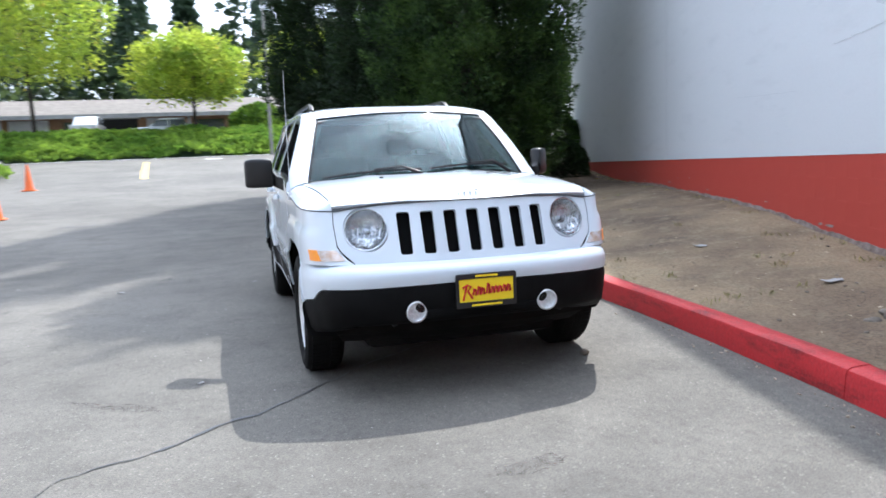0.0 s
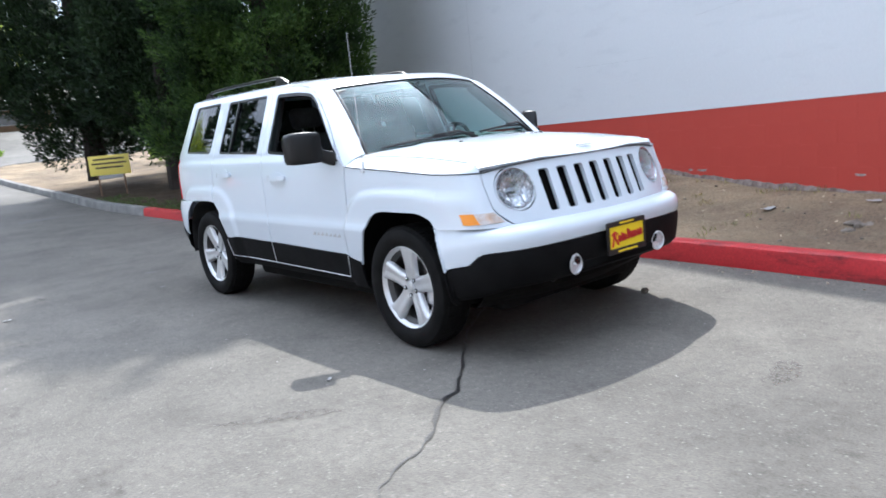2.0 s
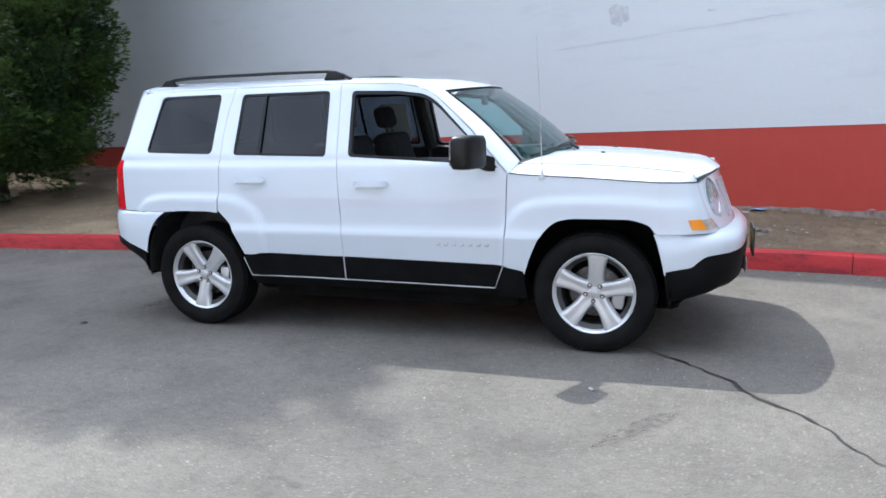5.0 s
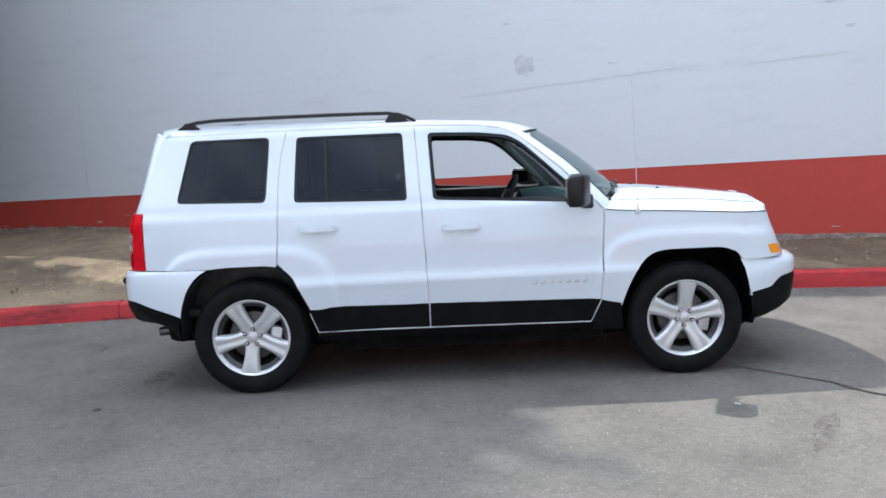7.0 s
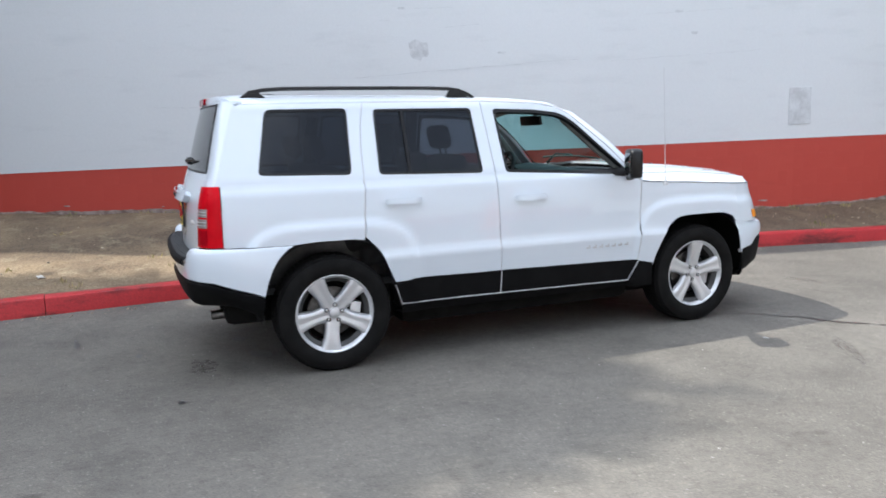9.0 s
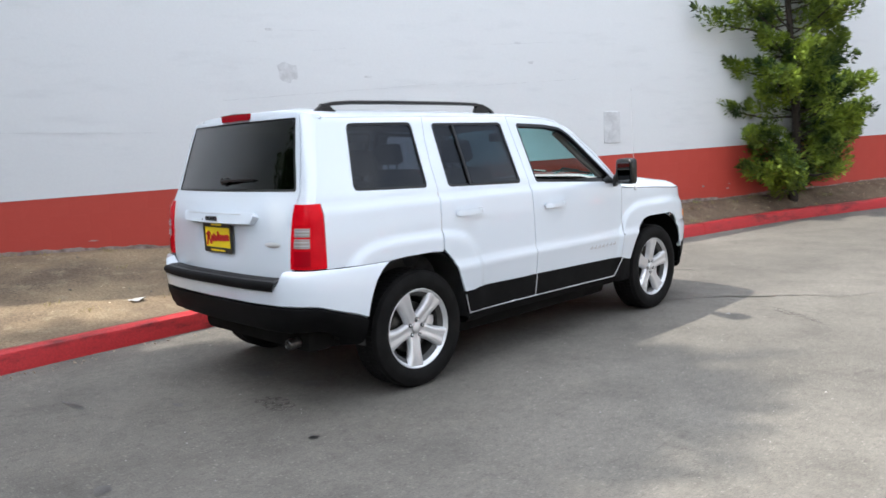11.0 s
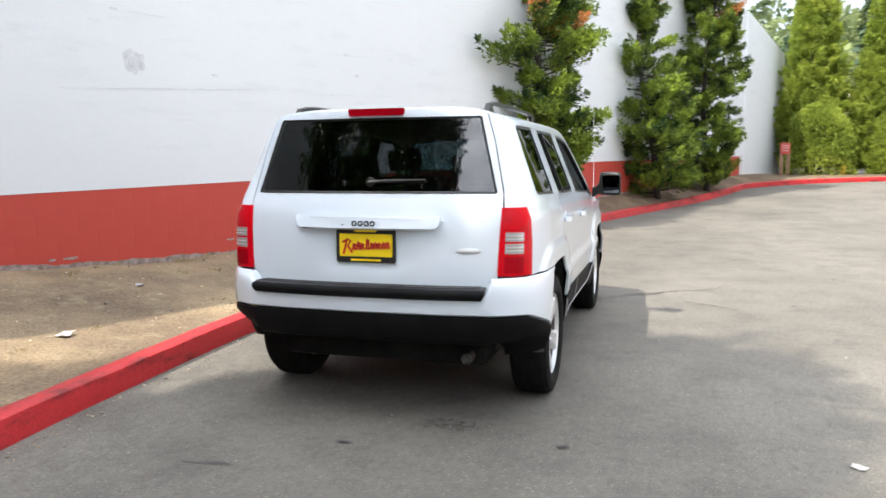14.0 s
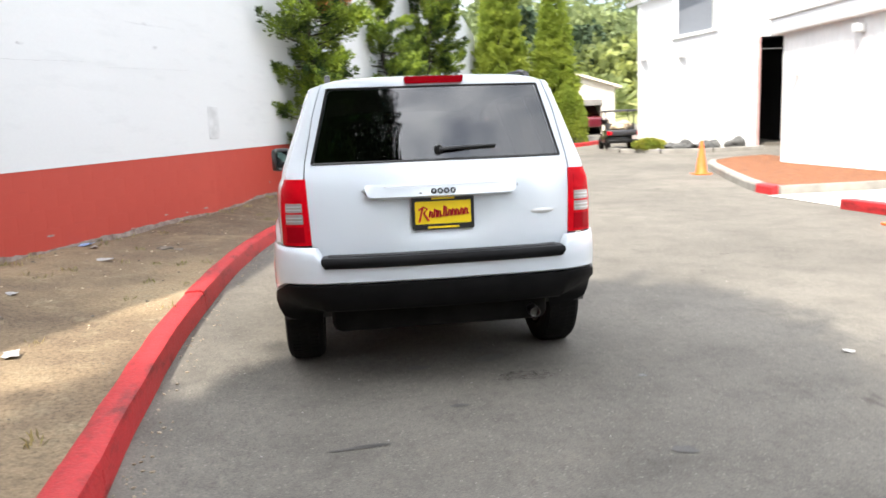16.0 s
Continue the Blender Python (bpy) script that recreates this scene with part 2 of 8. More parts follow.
def wall_paint(name, c0, c1, dirt, joints=0.35):
    """Paint over block: long low waves, faint courses, thin rust-coloured weeps."""
    m, nt, b = nodes_of(name)
    big, fine = noise_node(nt, 0.5, 4.0), noise_node(nt, 38.0, 4.0, 0.6)
    col = mixc(nt, c0, c1, big.outputs["Fac"])
    smear = ramp(nt, noise_node(nt, 1.1, 4.0, 0.6, stretch=(1, 1, 5.0)).outputs["Fac"], [(0.55, (1,) * 3), (0.8, dirt)])
    col = mixc(nt, col, smear.outputs["Color"], 0.8, "MULTIPLY")
    col = mixc(nt, col, ramp(nt, fine.outputs["Fac"], [(0.3, (0.975,) * 3), (0.7, (1.012,) * 3)]).outputs["Color"], 1.0, "MULTIPLY")
    nt.links.new(col, b.inputs["Base Color"])
    b.inputs["Roughness"].default_value, b.inputs["Specular IOR Level"].default_value = 0.6, 0.35
    bump(nt, b, fine.outputs["Fac"], 0.22, 0.003)
    bump(nt, b, noise_node(nt, 2.4, 2.0, 0.4, stretch=(0.4, 0.4, 2.0)).outputs["Fac"], 0.2, 0.03)
    return m


def kerb_paint():
    m, nt, b = nodes_of("red_kerb_paint")
    mid, fine = noise_node(nt, 5.0, 6.0, 0.7), noise_node(nt, 60.0, 3.0)
    col = mixc(nt, (0.37, 0.010, 0.016), (0.50, 0.026, 0.028), mid.outputs["Fac"])
    worn = ramp(nt, noise_node(nt, 2.6, 6.0, 0.75, stretch=(1, 0.5, 2)).outputs["Fac"], [(0.50, (1,) * 3), (0.64, (0.22, 0.25, 0.25))])
    col = mixc(nt, col, worn.outputs["Color"], 0.85, "MULTIPLY")
    bare = ramp(nt, noise_node(nt, 9.0, 5.0, 0.7).outputs["Fac"], [(0.72, (0, 0, 0)), (0.75, (1, 1, 1))])
    col = mixc(nt, col, (0.38, 0.33, 0.30), bare.outputs["Color"])
    col = mixc(nt, col, ramp(nt, fine.outputs["Fac"], [(0.3, (0.8,) * 3), (0.7, (1.1,) * 3)]).outputs["Color"], 1.0, "MULTIPLY")
    nt.links.new(col, b.inputs["Base Color"])
    b.inputs["Roughness"].default_value = 0.55
    bump(nt, b, fine.outputs["Fac"], 0.6, 0.004)
    bump(nt, b, mid.outputs["Fac"], 0.6, 0.012)
    return m


M = {
    "asphalt": asphalt_material(), "dirt": dirt_material(), "kerb_red": kerb_paint(),
    "concrete": surface("weathered_concrete", (0.19, 0.182, 0.168), (0.27, 0.26, 0.235), 2.5, 70, 0.9),
    "pale_concrete": surface("pale_concrete", (0.48, 0.465, 0.435), (0.56, 0.545, 0.51), 2.5, 70, 0.9),
    "wall_white": wall_paint("white_wall_paint", (0.625, 0.648, 0.664), (0.675, 0.695, 0.708), (0.88, 0.885, 0.89)),
    # darker copy of the weathered concrete, tree shade put into its colour
    "kerb_grey": surface("shaded_kerb_concrete", (0.13, 0.127, 0.120), (0.23, 0.222, 0.208), 3, 60, 0.9, relief=0.006),
    "wall_red": wall_paint("red_wall_paint", (0.42, 0.047, 0.033), (0.48, 0.068, 0.046), (0.8, 0.75, 0.75)),
    "scuff": surface("scuffed_grey_concrete", (0.17, 0.12, 0.10), (0.36, 0.30, 0.27), 14, 60, 0.9, relief=0.012),
    "flake": surface("bared_pale_render", (0.22, 0.16, 0.14), (0.42, 0.38, 0.36), 18, 70, 0.9, relief=0.006),
    "spot": surface("patched_plaster", (0.50, 0.515, 0.53), (0.62, 0.64, 0.655), 9, 70, 0.8),
    "roof_felt": surface("roof_felt", (0.22, 0.21, 0.20), (0.28, 0.27, 0.26), 3, 40, 0.9),
    "bldg_white": surface("white_facade_paint", (0.64, 0.65, 0.66), (0.70, 0.71, 0.715), 1.5, 40, 0.7),
    "cream": surface("cream_siding", (0.70, 0.64, 0.54), (0.78, 0.73, 0.63), 1.5, 40, 0.7),
    # near-black: the shade inside openings is put into this colour
    "shade_in": plain("shade_interior", (0.02, 0.02, 0.022), 0.8),
    "mulch": surface("bark_mulch", (0.150, 0.056, 0.022), (0.235, 0.090, 0.036), 5, 45, 0.95, relief=0.03, spread=0.25),
    "bark": surface("bark", (0.0250, 0.0190, 0.0145), (0.0425, 0.0330, 0.0260), 4, 30, 0.95, relief=0.03, spread=0.2),
    "wood": surface("weathered_wood", (0.17, 0.10, 0.06), (0.26, 0.16, 0.10), 4, 40, 0.85),
    "orange": surface("orange_cone_vinyl", (0.75, 0.13, 0.02), (0.85, 0.17, 0.03), 6, 60, 0.5, relief=0.001),
    "crack": surface("crack_tar", (0.010, 0.010, 0.010), (0.028, 0.027, 0.025), 8, 60, 0.35, spec=0.5),
    "stain": surface("oil_stain", (0.05, 0.047, 0.044), (0.075, 0.07, 0.065), 6, 80, 0.6),
    "dry_stain": soaked(surface("dry_stain", (0.085, 0.078, 0.070), (0.115, 0.106, 0.095), 6, 80, 0.85)),
    "yellow_line": surface("yellow_road_paint", (0.62, 0.42, 0.10), (0.72, 0.52, 0.16), 4, 60, 0.7),
    "white_line": surface("white_road_paint", (0.60, 0.60, 0.58), (0.72, 0.72, 0.70), 4, 60, 0.7),
    "paper": plain("white_litter", (0.36, 0.355, 0.345), 0.8),
    "blue_litter": plain("blue_litter", (0.24, 0.36, 0.60), 0.6),
    "stone": surface("grey_stone", (0.105, 0.088, 0.070), (0.21, 0.178, 0.145), 8, 60, 0.9, relief=0.02),
    "rock": surface("dark_garden_rock", (0.055, 0.058, 0.060), (0.115, 0.115, 0.112), 8, 60, 0.9, relief=0.02),
    "sign_yellow": plain("yellow_sign_board", (0.80, 0.64, 0.12), 0.5), "sign_ink": plain("dark_sign_ink", (0.10, 0.07, 0.03), 0.6),
    "sign_red": plain("red_sign", (0.45, 0.06, 0.05), 0.5),
    # sunlit tips and shaded gaps are put into the clump contrast
    "conifer_a": leafy("deep_green_needles", (0.016, 0.037, 0.012), (0.074, 0.130, 0.030), 0.34, 1.5),
    # shade cast by the neighbouring trees is put into this needle colour
    "conifer_b": leafy("shaded_needles", (0.011, 0.024, 0.010), (0.024, 0.046, 0.015), 0.22, 0.9),
    # wide dark-to-yellow range paints shade and sun over the tufts
    "pine": leafy("pine_needles", (0.024, 0.054, 0.017), (0.270, 0.365, 0.054), 0.30, 2.1),
    "pine_dead": leafy("dry_orange_needles", (0.42, 0.16, 0.06), (0.55, 0.25, 0.09), 0.3, 2.0),
    "arbor": leafy("bright_hedge_leaves", (0.205, 0.275, 0.042), (0.330, 0.395, 0.066), 0.50, 0.9, mottle=0.35),
    "maple": leafy("yellow_green_maple_leaves", (0.25, 0.36, 0.045), (0.42, 0.49, 0.065), 0.6, 0.5, (0.48, 0.42, 0.07)),
    "ivy": leafy("ground_ivy_leaves", (0.115, 0.215, 0.030), (0.235, 0.350, 0.050), 0.45, 0.5),
    "woods": leafy("far_woods_leaves", (0.055, 0.095, 0.040), (0.12, 0.165, 0.055), 0.3, 0.08),
    # paler than the nearer woods: distance haze is put into both hill colours
    "hill_leaves": leafy("hazed_hill_leaves", (0.16, 0.20, 0.080), (0.30, 0.34, 0.125), 0.4, 0.08),
    "hill_upper": leafy("hazed_upper_leaves", (0.140, 0.185, 0.095), (0.245, 0.295, 0.135), 0.35, 0.08, mottle=0.6),
    # fir green lifted towards grey, haze put into the base colour
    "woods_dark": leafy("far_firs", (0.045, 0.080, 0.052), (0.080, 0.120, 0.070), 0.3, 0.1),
    "grass": leafy("dry_grass_blades", (0.34, 0.28, 0.15), (0.22, 0.23, 0.09), 0.4, 1.2),
    "brown_roof": surface("brown_shingles", (0.135, 0.118, 0.10), (0.19, 0.168, 0.145), 2, 25, 0.9, relief=0.02),
    "tan_wall": surface("brown_house_wall", (0.26, 0.15, 0.085), (0.34, 0.20, 0.12), 2, 30, 0.8),
    "grey_wall": surface("grey_house_wall", (0.22, 0.22, 0.22), (0.30, 0.30, 0.30), 2, 30, 0.8),
    # the sky mirrored in the upper panes is put into this colour
    "win_upper": plain("sky_toned_pane", (0.15, 0.165, 0.19), 0.08, spec=1.0),
    "win_far": plain("far_window_pane", (0.06, 0.07, 0.08), 0.05, spec=1.0),
}


# ---- mesh helpers ----
def thing(name, label, category, at=(0, 0, 0), group="", kind="", rz=0.0):
    ob = new(name)
    ob.empty_display_size = 0.2
    ob.matrix_basis = pose(*at, 0, 0, rz)
    return tagged(ob, label, category, group, kind)


def finish(name, bm, mat, angle=38, smooth=True):
    me = bpy.data.meshes.new(name)
    bm.normal_update()
    if smooth:
        for f in bm.faces:
            f.smooth = True
    bm.to_mesh(me)
    bm.free()
    if smooth:
        me.set_sharp_from_angle(angle=radians(angle))
    for one in mat if isinstance(mat, (list, tuple)) else (mat,):
        me.materials.append(one)
    return me


def part(name, bm, mat, parent, label="", angle=38, smooth=True):
    ob = new(name, finish(name, bm, mat, angle, smooth))
    ob.parent = parent
    return tagged(ob, label)


def solo(name, bm, mat, label, category="", group="", kind="", at=None, angle=38, smooth=True):
    ob = new(name, finish(name, bm, mat, angle, smooth))
    if at is not None:
        ob.matrix_basis = at
    return tagged(ob, label, category, group, kind)


def shared(name, me, parent, m):
    ob = new(name, me)
    ob.parent = parent
    ob.matrix_basis = m
    return ob


def box(bm, x0, x1, y0, y1, z0, z1, bev=0.0, seg=2, m=None):
    vs = [bm.verts.new((x, y, z)) for z in (z0, z1) for y in (y0, y1) for x in (x0, x1)]
    fs = [bm.faces.new([vs[i] for i in q]) for q in ((0, 2, 3, 1), (4, 5, 7, 6), (0, 1, 5, 4), (2, 6, 7, 3), (0, 4, 6, 2), (1, 3, 7, 5))]
    if bev > 0:
        geom = bmesh.ops.bevel(bm, geom=list({e for f in fs for e in f.edges}), offset=bev, segments=seg, profile=0.5, affect="EDGES")
        vs = list({v for f in geom["faces"] for v in f.verts} | {v for v in vs if v.is_valid})
    if m is not None:
        bmesh.ops.transform(bm, matrix=m, verts=vs)
    return bm


def rod(bm, p0, p1, r0, r1=None, seg=10, caps=True):
    p0, p1 = Vector(p0), Vector(p1)
    r1 = r0 if r1 is None else r1
    q = (p1 - p0).to_track_quat("Z", "Y")
    rings = [[bm.verts.new(p + q @ Vector((r * math.cos(a), r * math.sin(a), 0))) for a in (2 * math.pi * k / seg for k in range(seg))] for p, r in ((p0, r0), (p1, r1))]
    for k in range(seg):
        bm.faces.new((rings[0][k], rings[0][(k + 1) % seg], rings[1][(k + 1) % seg], rings[1][k]))
    if caps:
        bm.faces.new(rings[0][::-1])
        bm.faces.new(rings[1])
    return bm


def tube(bm, pts, radii, seg=8):
    """A round tube along a line of points."""
    pts = [Vector(p) for p in pts]
    radii = radii if isinstance(radii, (list, tuple)) else [radii] * len(pts)
    prev = None
    for i, (p, r) in enumerate(zip(pts, radii)):
        d = (pts[min(i + 1, len(pts) - 1)] - pts[max(i - 1, 0)]).normalized()
        q = d.to_track_quat("Z", "Y")
        ring = [bm.verts.new(p + q @ Vector((r * math.cos(2 * math.pi * k / seg), r * math.sin(2 * math.pi * k / seg), 0))) for k in range(seg)]
        if prev:
            shift = min(range(seg), key=lambda s: (ring[s].co - prev[0].co).length)
            ring = ring[shift:] + ring[:shift]
            for k in range(seg):
                bm.faces.new((prev[k], prev[(k + 1) % seg], ring[(k + 1) % seg], ring[k]))
        else:
            bm.faces.new(ring[::-1])
        prev = ring
    bm.faces.new(prev)
    return bm


def lathe(bm, profile, seg=48, m=None, closed=False):
    """Turns a profile of (radius, height) round the z axis."""
    rings = []
    for r, h in profile:
        rings.append([bm.verts.new((r * math.cos(2 * math.pi * k / seg), r * math.sin(2 * math.pi * k / seg), h)) for k in range(seg)] if r > 1e-6 else [bm.verts.new((0, 0, h))])
    pairs = list(zip(rings, rings[1:])) + ([(rings[-1], rings[0])] if closed else [])
    for a, b in pairs:
        for k in range(seg):
            q = [a[k % len(a)], a[(k + 1) % len(a)], b[(k + 1) % len(b)], b[k % len(b)]]
            q = [v for i, v in enumerate(q) if v not in q[:i]]
            if len(q) > 2:
                bm.faces.new(q)
    if m is not None:
        bmesh.ops.transform(bm, matrix=m, verts=[v for ring in rings for v in ring])
    return bm


def prism(bm, outline, f, lo, hi, bev=0.0):
    """A flat outline (u, v) given depth from lo to hi; f(u, v, w) gives the place."""
    a = [bm.verts.new(f(u, v, lo)) for u, v in outline]
    b = [bm.verts.new(f(u, v, hi)) for u, v in outline]
    fs = [bm.faces.new(a[::-1]), bm.faces.new(b)]
    n = len(a)
    fs += [bm.faces.new((a[i], a[(i + 1) % n], b[(i + 1) % n], b[i])) for i in range(n)]
    bmesh.ops.recalc_face_normals(bm, faces=fs)
    if bev > 0:
        bmesh.ops.bevel(bm, geom=[e for e in fs[1].edges] + [e for e in fs[0].edges], offset=bev, segments=2, profile=0.5, affect="EDGES")
    return bm


def grid(bm, rows, flip=False, loop=False):
    """A sheet through rows of points of equal count."""
    vs = [[bm.verts.new(p) for p in row] for row in rows]
    for a, b in zip(vs, vs[1:]):
        n = len(a)
        for k in range(n if loop else n - 1):
            q = (a[k], a[(k + 1) % n], b[(k + 1) % n], b[k])
            bm.faces.new(q[::-1] if flip else q)
    return bm


def thicken(bm, depth):
    """Gives an open sheet its thickness, inwards along its normals, with closed rims."""
    bm.normal_update()
    old_v, old_f, rim = list(bm.verts), list(bm.faces), [e for e in bm.edges if e.is_boundary]
    low = {v: bm.verts.new(v.co - v.normal * depth) for v in old_v}
    for f in old_f:
        bm.faces.new([low[v] for v in reversed(f.verts)])
    for e in rim:
        a, b = e.verts
        loop = e.link_loops[0]
        if loop.vert != a:
            a, b = b, a
        bm.faces.new((b, a, low[a], low[b]))
    return bm


def lerp(a, b, t):
    return a + (b - a) * t


def curve1(x, pts):
    """Straight-line interpolation in (x, value) pairs, held past the ends."""
    if x <= pts[0][0]:
        return pts[0][1]
    for (x0, v0), (x1, v1) in zip(pts, pts[1:]):
        if x <= x1:
            return v0 + (v1 - v0) * (x - x0) / (x1 - x0)
    return pts[-1][1]


def soft1(x, pts):
    """The same, with a smooth glide through the points."""
    if x <= pts[0][0]:
        return pts[0][1]
    if x >= pts[-1][0]:
        return pts[-1][1]
    for i in range(len(pts) - 1):
        (x0, v0), (x1, v1) = pts[i], pts[i + 1]
        if x <= x1:
            h, t = x1 - x0, (x - x0) / (x1 - x0)
            m0 = (v1 - pts[i - 1][1]) / (x1 - pts[i - 1][0]) if i else (v1 - v0) / h
            m1 = (pts[i + 2][1] - v0) / (pts[i + 2][0] - x0) if i + 2 < len(pts) else (v1 - v0) / h
            return (2 * t**3 - 3 * t**2 + 1) * v0 + (t**3 - 2 * t**2 + t) * h * m0 + (3 * t**2 - 2 * t**3) * v1 + (t**3 - t**2) * h * m1


def rnoise(x, y, s=1.0, k=0.0):
    return noise.noise((x * s + k, y * s - k, k * 1.7))


# ---- the lie of the land ----
def ground_z(y, x=0.0):
    """Level under the car, rising gently along the lane both ways and a little towards the kerb."""
    u = min(max(abs(y) - 4.0, 0.0), 60.0)
    t = min(max((x - 0.9) / 0.8, 0.0), 1.0)
    v = min(max((y - 42.0) / 8.0, 0.0), 1.0)
    return (0.058 if y > 0 else 0.05) * u * u / (u + 14.0) + 0.8 * v * v * (3 - 2 * v) + 0.045 * t * t * (3 - 2 * t) * max(0.0, 1 - abs(y) / 14)


KERB = [(-27.5, -14.0), (-25.2, -11.0), (-23.4, -9.0), (-22.2, -6.4), (-20.0, -4.02), (-18.4, -3.45), (-15.3, -2.42), (-11.7, -0.92), (-8.2, 0.48), (-7.0, 0.79),
        (-5.6, 1.06), (-4.2, 1.33), (-3.0, 1.46), (-1.6, 1.55), (0.0, 1.58), (1.5, 1.558), (3.1, 1.46), (4.3, 1.37), (5.5, 1.26), (6.4, 1.16), (8.3, 1.10), (11.2, 0.95), (15.0, 1.02),
        (21.0, 1.06), (26.5, 1.25), (29.0, 1.9), (30.6, 3.2), (31.6, 5.4), (32.2, 8.5), (32.5, 14.0)]


def kerb_x(y):
    return soft1(y, KERB[3:25])


def wall_x(y):
    return 2.30 + (0.323 if y > -5.35 else 0.3613) * (y + 5.35)


def wall_line(y):
    return 1.085 - 0.0195 * y if y > -11 else 1.2995 - 0.0115 * (y + 11)


def wall_foot(y):
    return curve1(y, [(-22.4, 0.80), (-16, 0.62), (-7, 0.38), (-5, 0.30), (-1, 0.31), (1, 0.46), (4, 0.53), (8, 0.50), (18, 0.75)])


# ---- ground, kerb, bank ----
def build_ground():
    bm = bmesh.new()
    xs = [-300, -120, -60, -35, -20, -12, -8, -5, -3, -1, 0.5, 0.9, 1.1, 1.3, 1.5, 1.7, 3, 6, 12, 20, 35, 60, 120, 300]
    ys = [-300, -120, -64, -50, -40, -34, -29] + [-25 + 1.5 * k for k in range(38)] + [34, 38, 42, 44, 46, 48, 50, 55, 64, 120, 300]
    grid(bm, [[(x, y, ground_z(y, x)) for x in xs] for y in ys], flip=False)
    return solo("ground", bm, M["asphalt"], "worn grey asphalt of a sloping car park", "asphalt", kind="structure")


def kerb_pieces():
    """Cast kerb, length by length, painted red from the bend to the far end."""
    path = []
    for (y0, x0), (y1, x1) in zip(KERB, KERB[1:]):
        n = max(1, round(math.hypot(x1 - x0, y1 - y0) / 0.35))
        for k in range(n):
            y = lerp(y0, y1, k / n)
            path.append((soft1(y, KERB), y))
    cuts, run = [0], 0.0
    for i in range(1, len(path)):
        run += math.dist(path[i], path[i - 1])
        if run > 2.9:
            cuts.append(i)
            run = 0.0
    cuts.append(len(path) - 1)
    red, grey = thing("kerb", "red-painted concrete kerb with scuffed, worn edges", "kerb", kind="structure"), thing("kerb", "bare grey concrete kerb round the dirt bank", "kerb", kind="structure")
    rng = random.Random(5)
    section = [(0.0, -0.06), (0.012, 0.11), (0.022, 0.138), (0.045, 0.150), (0.135, 0.150), (0.16, 0.140), (0.17, -0.06)]
    for a, b in zip(cuts, cuts[1:]):
        bm, rows = bmesh.new(), []
        idx = list(range(a, b + 1))
        dz = rng.uniform(-0.008, 0.008)
        for n, i in enumerate(idx):
            p, q = path[max(i - 1, 0)], path[min(i + 1, len(path) - 1)]
            d = Vector((q[0] - p[0], q[1] - p[1])).normalized()
            side = Vector((d.y, -d.x))
            x, y = path[i]
            x, y = (x + d.x * 0.0025, y + d.y * 0.0025) if n == 0 else (x - d.x * 0.0025, y - d.y * 0.0025) if n == len(idx) - 1 else (x, y)
            z = ground_z(y, x) + dz
            rows.append([(x + side.x * (u + 0.008 * rnoise(x * 3, y * 3, 1, h)), y + side.y * u, z + h * (1 + 0.05 * rnoise(x * 2, y * 2, 1.5, u * 9))) for u, h in section])
        grid(bm, rows)
        bm.faces.new([v for v in list(bm.verts)[: len(section)]][::-1])
        bm.faces.new([v for v in list(bm.verts)[-len(section):]])
        bmesh.ops.recalc_face_normals(bm, faces=bm.faces)
        mid = path[(a + b) // 2][1]
        painted = mid < 8.6
        part("kerb_stone", bm, M["kerb_red"] if painted else M["kerb_grey"], red if painted else grey)
    return path


def bank_z(x, y):
    kx, wx = kerb_x(y) + 0.15, wall_x(y)
    t = min(max((x - kx) / max(wx - kx, 0.1), 0.0), 1.0)
    base = ground_z(y, kx) + 0.128
    s = t * t * (3 - 2 * t)
    return lerp(base, max(wall_foot(y), base + 0.03), 0.45 * t + 0.55 * s) + (0.035 * rnoise(x, y, 1.1, 2) + 0.018 * rnoise(x, y, 4.0, 7)) * min(1, 4 * t)


def build_bank():
    bm, rows = bmesh.new(), []
    y = -25.0
    while y <= 30.4:
        edge = soft1(y, KERB) + 0.145
        if y < -21:
            edge = max(edge, -9.0)
        far = max(wall_x(y) + 0.06, edge + 0.5) if y < 17 else wall_x(17) + 0.5 + (y - 17) * 0.3
        rows.append([(lerp(edge, far, k / 26), y, bank_z(lerp(edge, far, k / 26), y)) for k in range(27)])
        y += 0.22 if -9 < y < 12 else 0.5
    grid(bm, rows, flip=True)
    bmesh.ops.recalc_face_normals(bm, faces=bm.faces)
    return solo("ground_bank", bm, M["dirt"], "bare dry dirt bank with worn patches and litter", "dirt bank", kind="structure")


def scatter(name, label, mat, n, region, size, seed, flat=0.5, kind="stuff", cat="litter"):
    """Small lumps strewn over the bank or the road, one object."""
    rng, bm = random.Random(seed), bmesh.new()
    for _ in range(n):
        x, y, z = region(rng)
        r = size * rng.uniform(0.5, 1.5)
        m = Matrix.LocRotScale((x, y, z + r * flat * 0.4), Euler((rng.uniform(-0.4, 0.4), rng.uniform(-0.4, 0.4), rng.uniform(0, 6.3))), (r, r * rng.uniform(0.5, 1), r * flat))
        bmesh.ops.create_icosphere(bm, subdivisions=1, radius=1.0, matrix=m)
    return solo(name, bm, mat, label, cat, kind=kind)


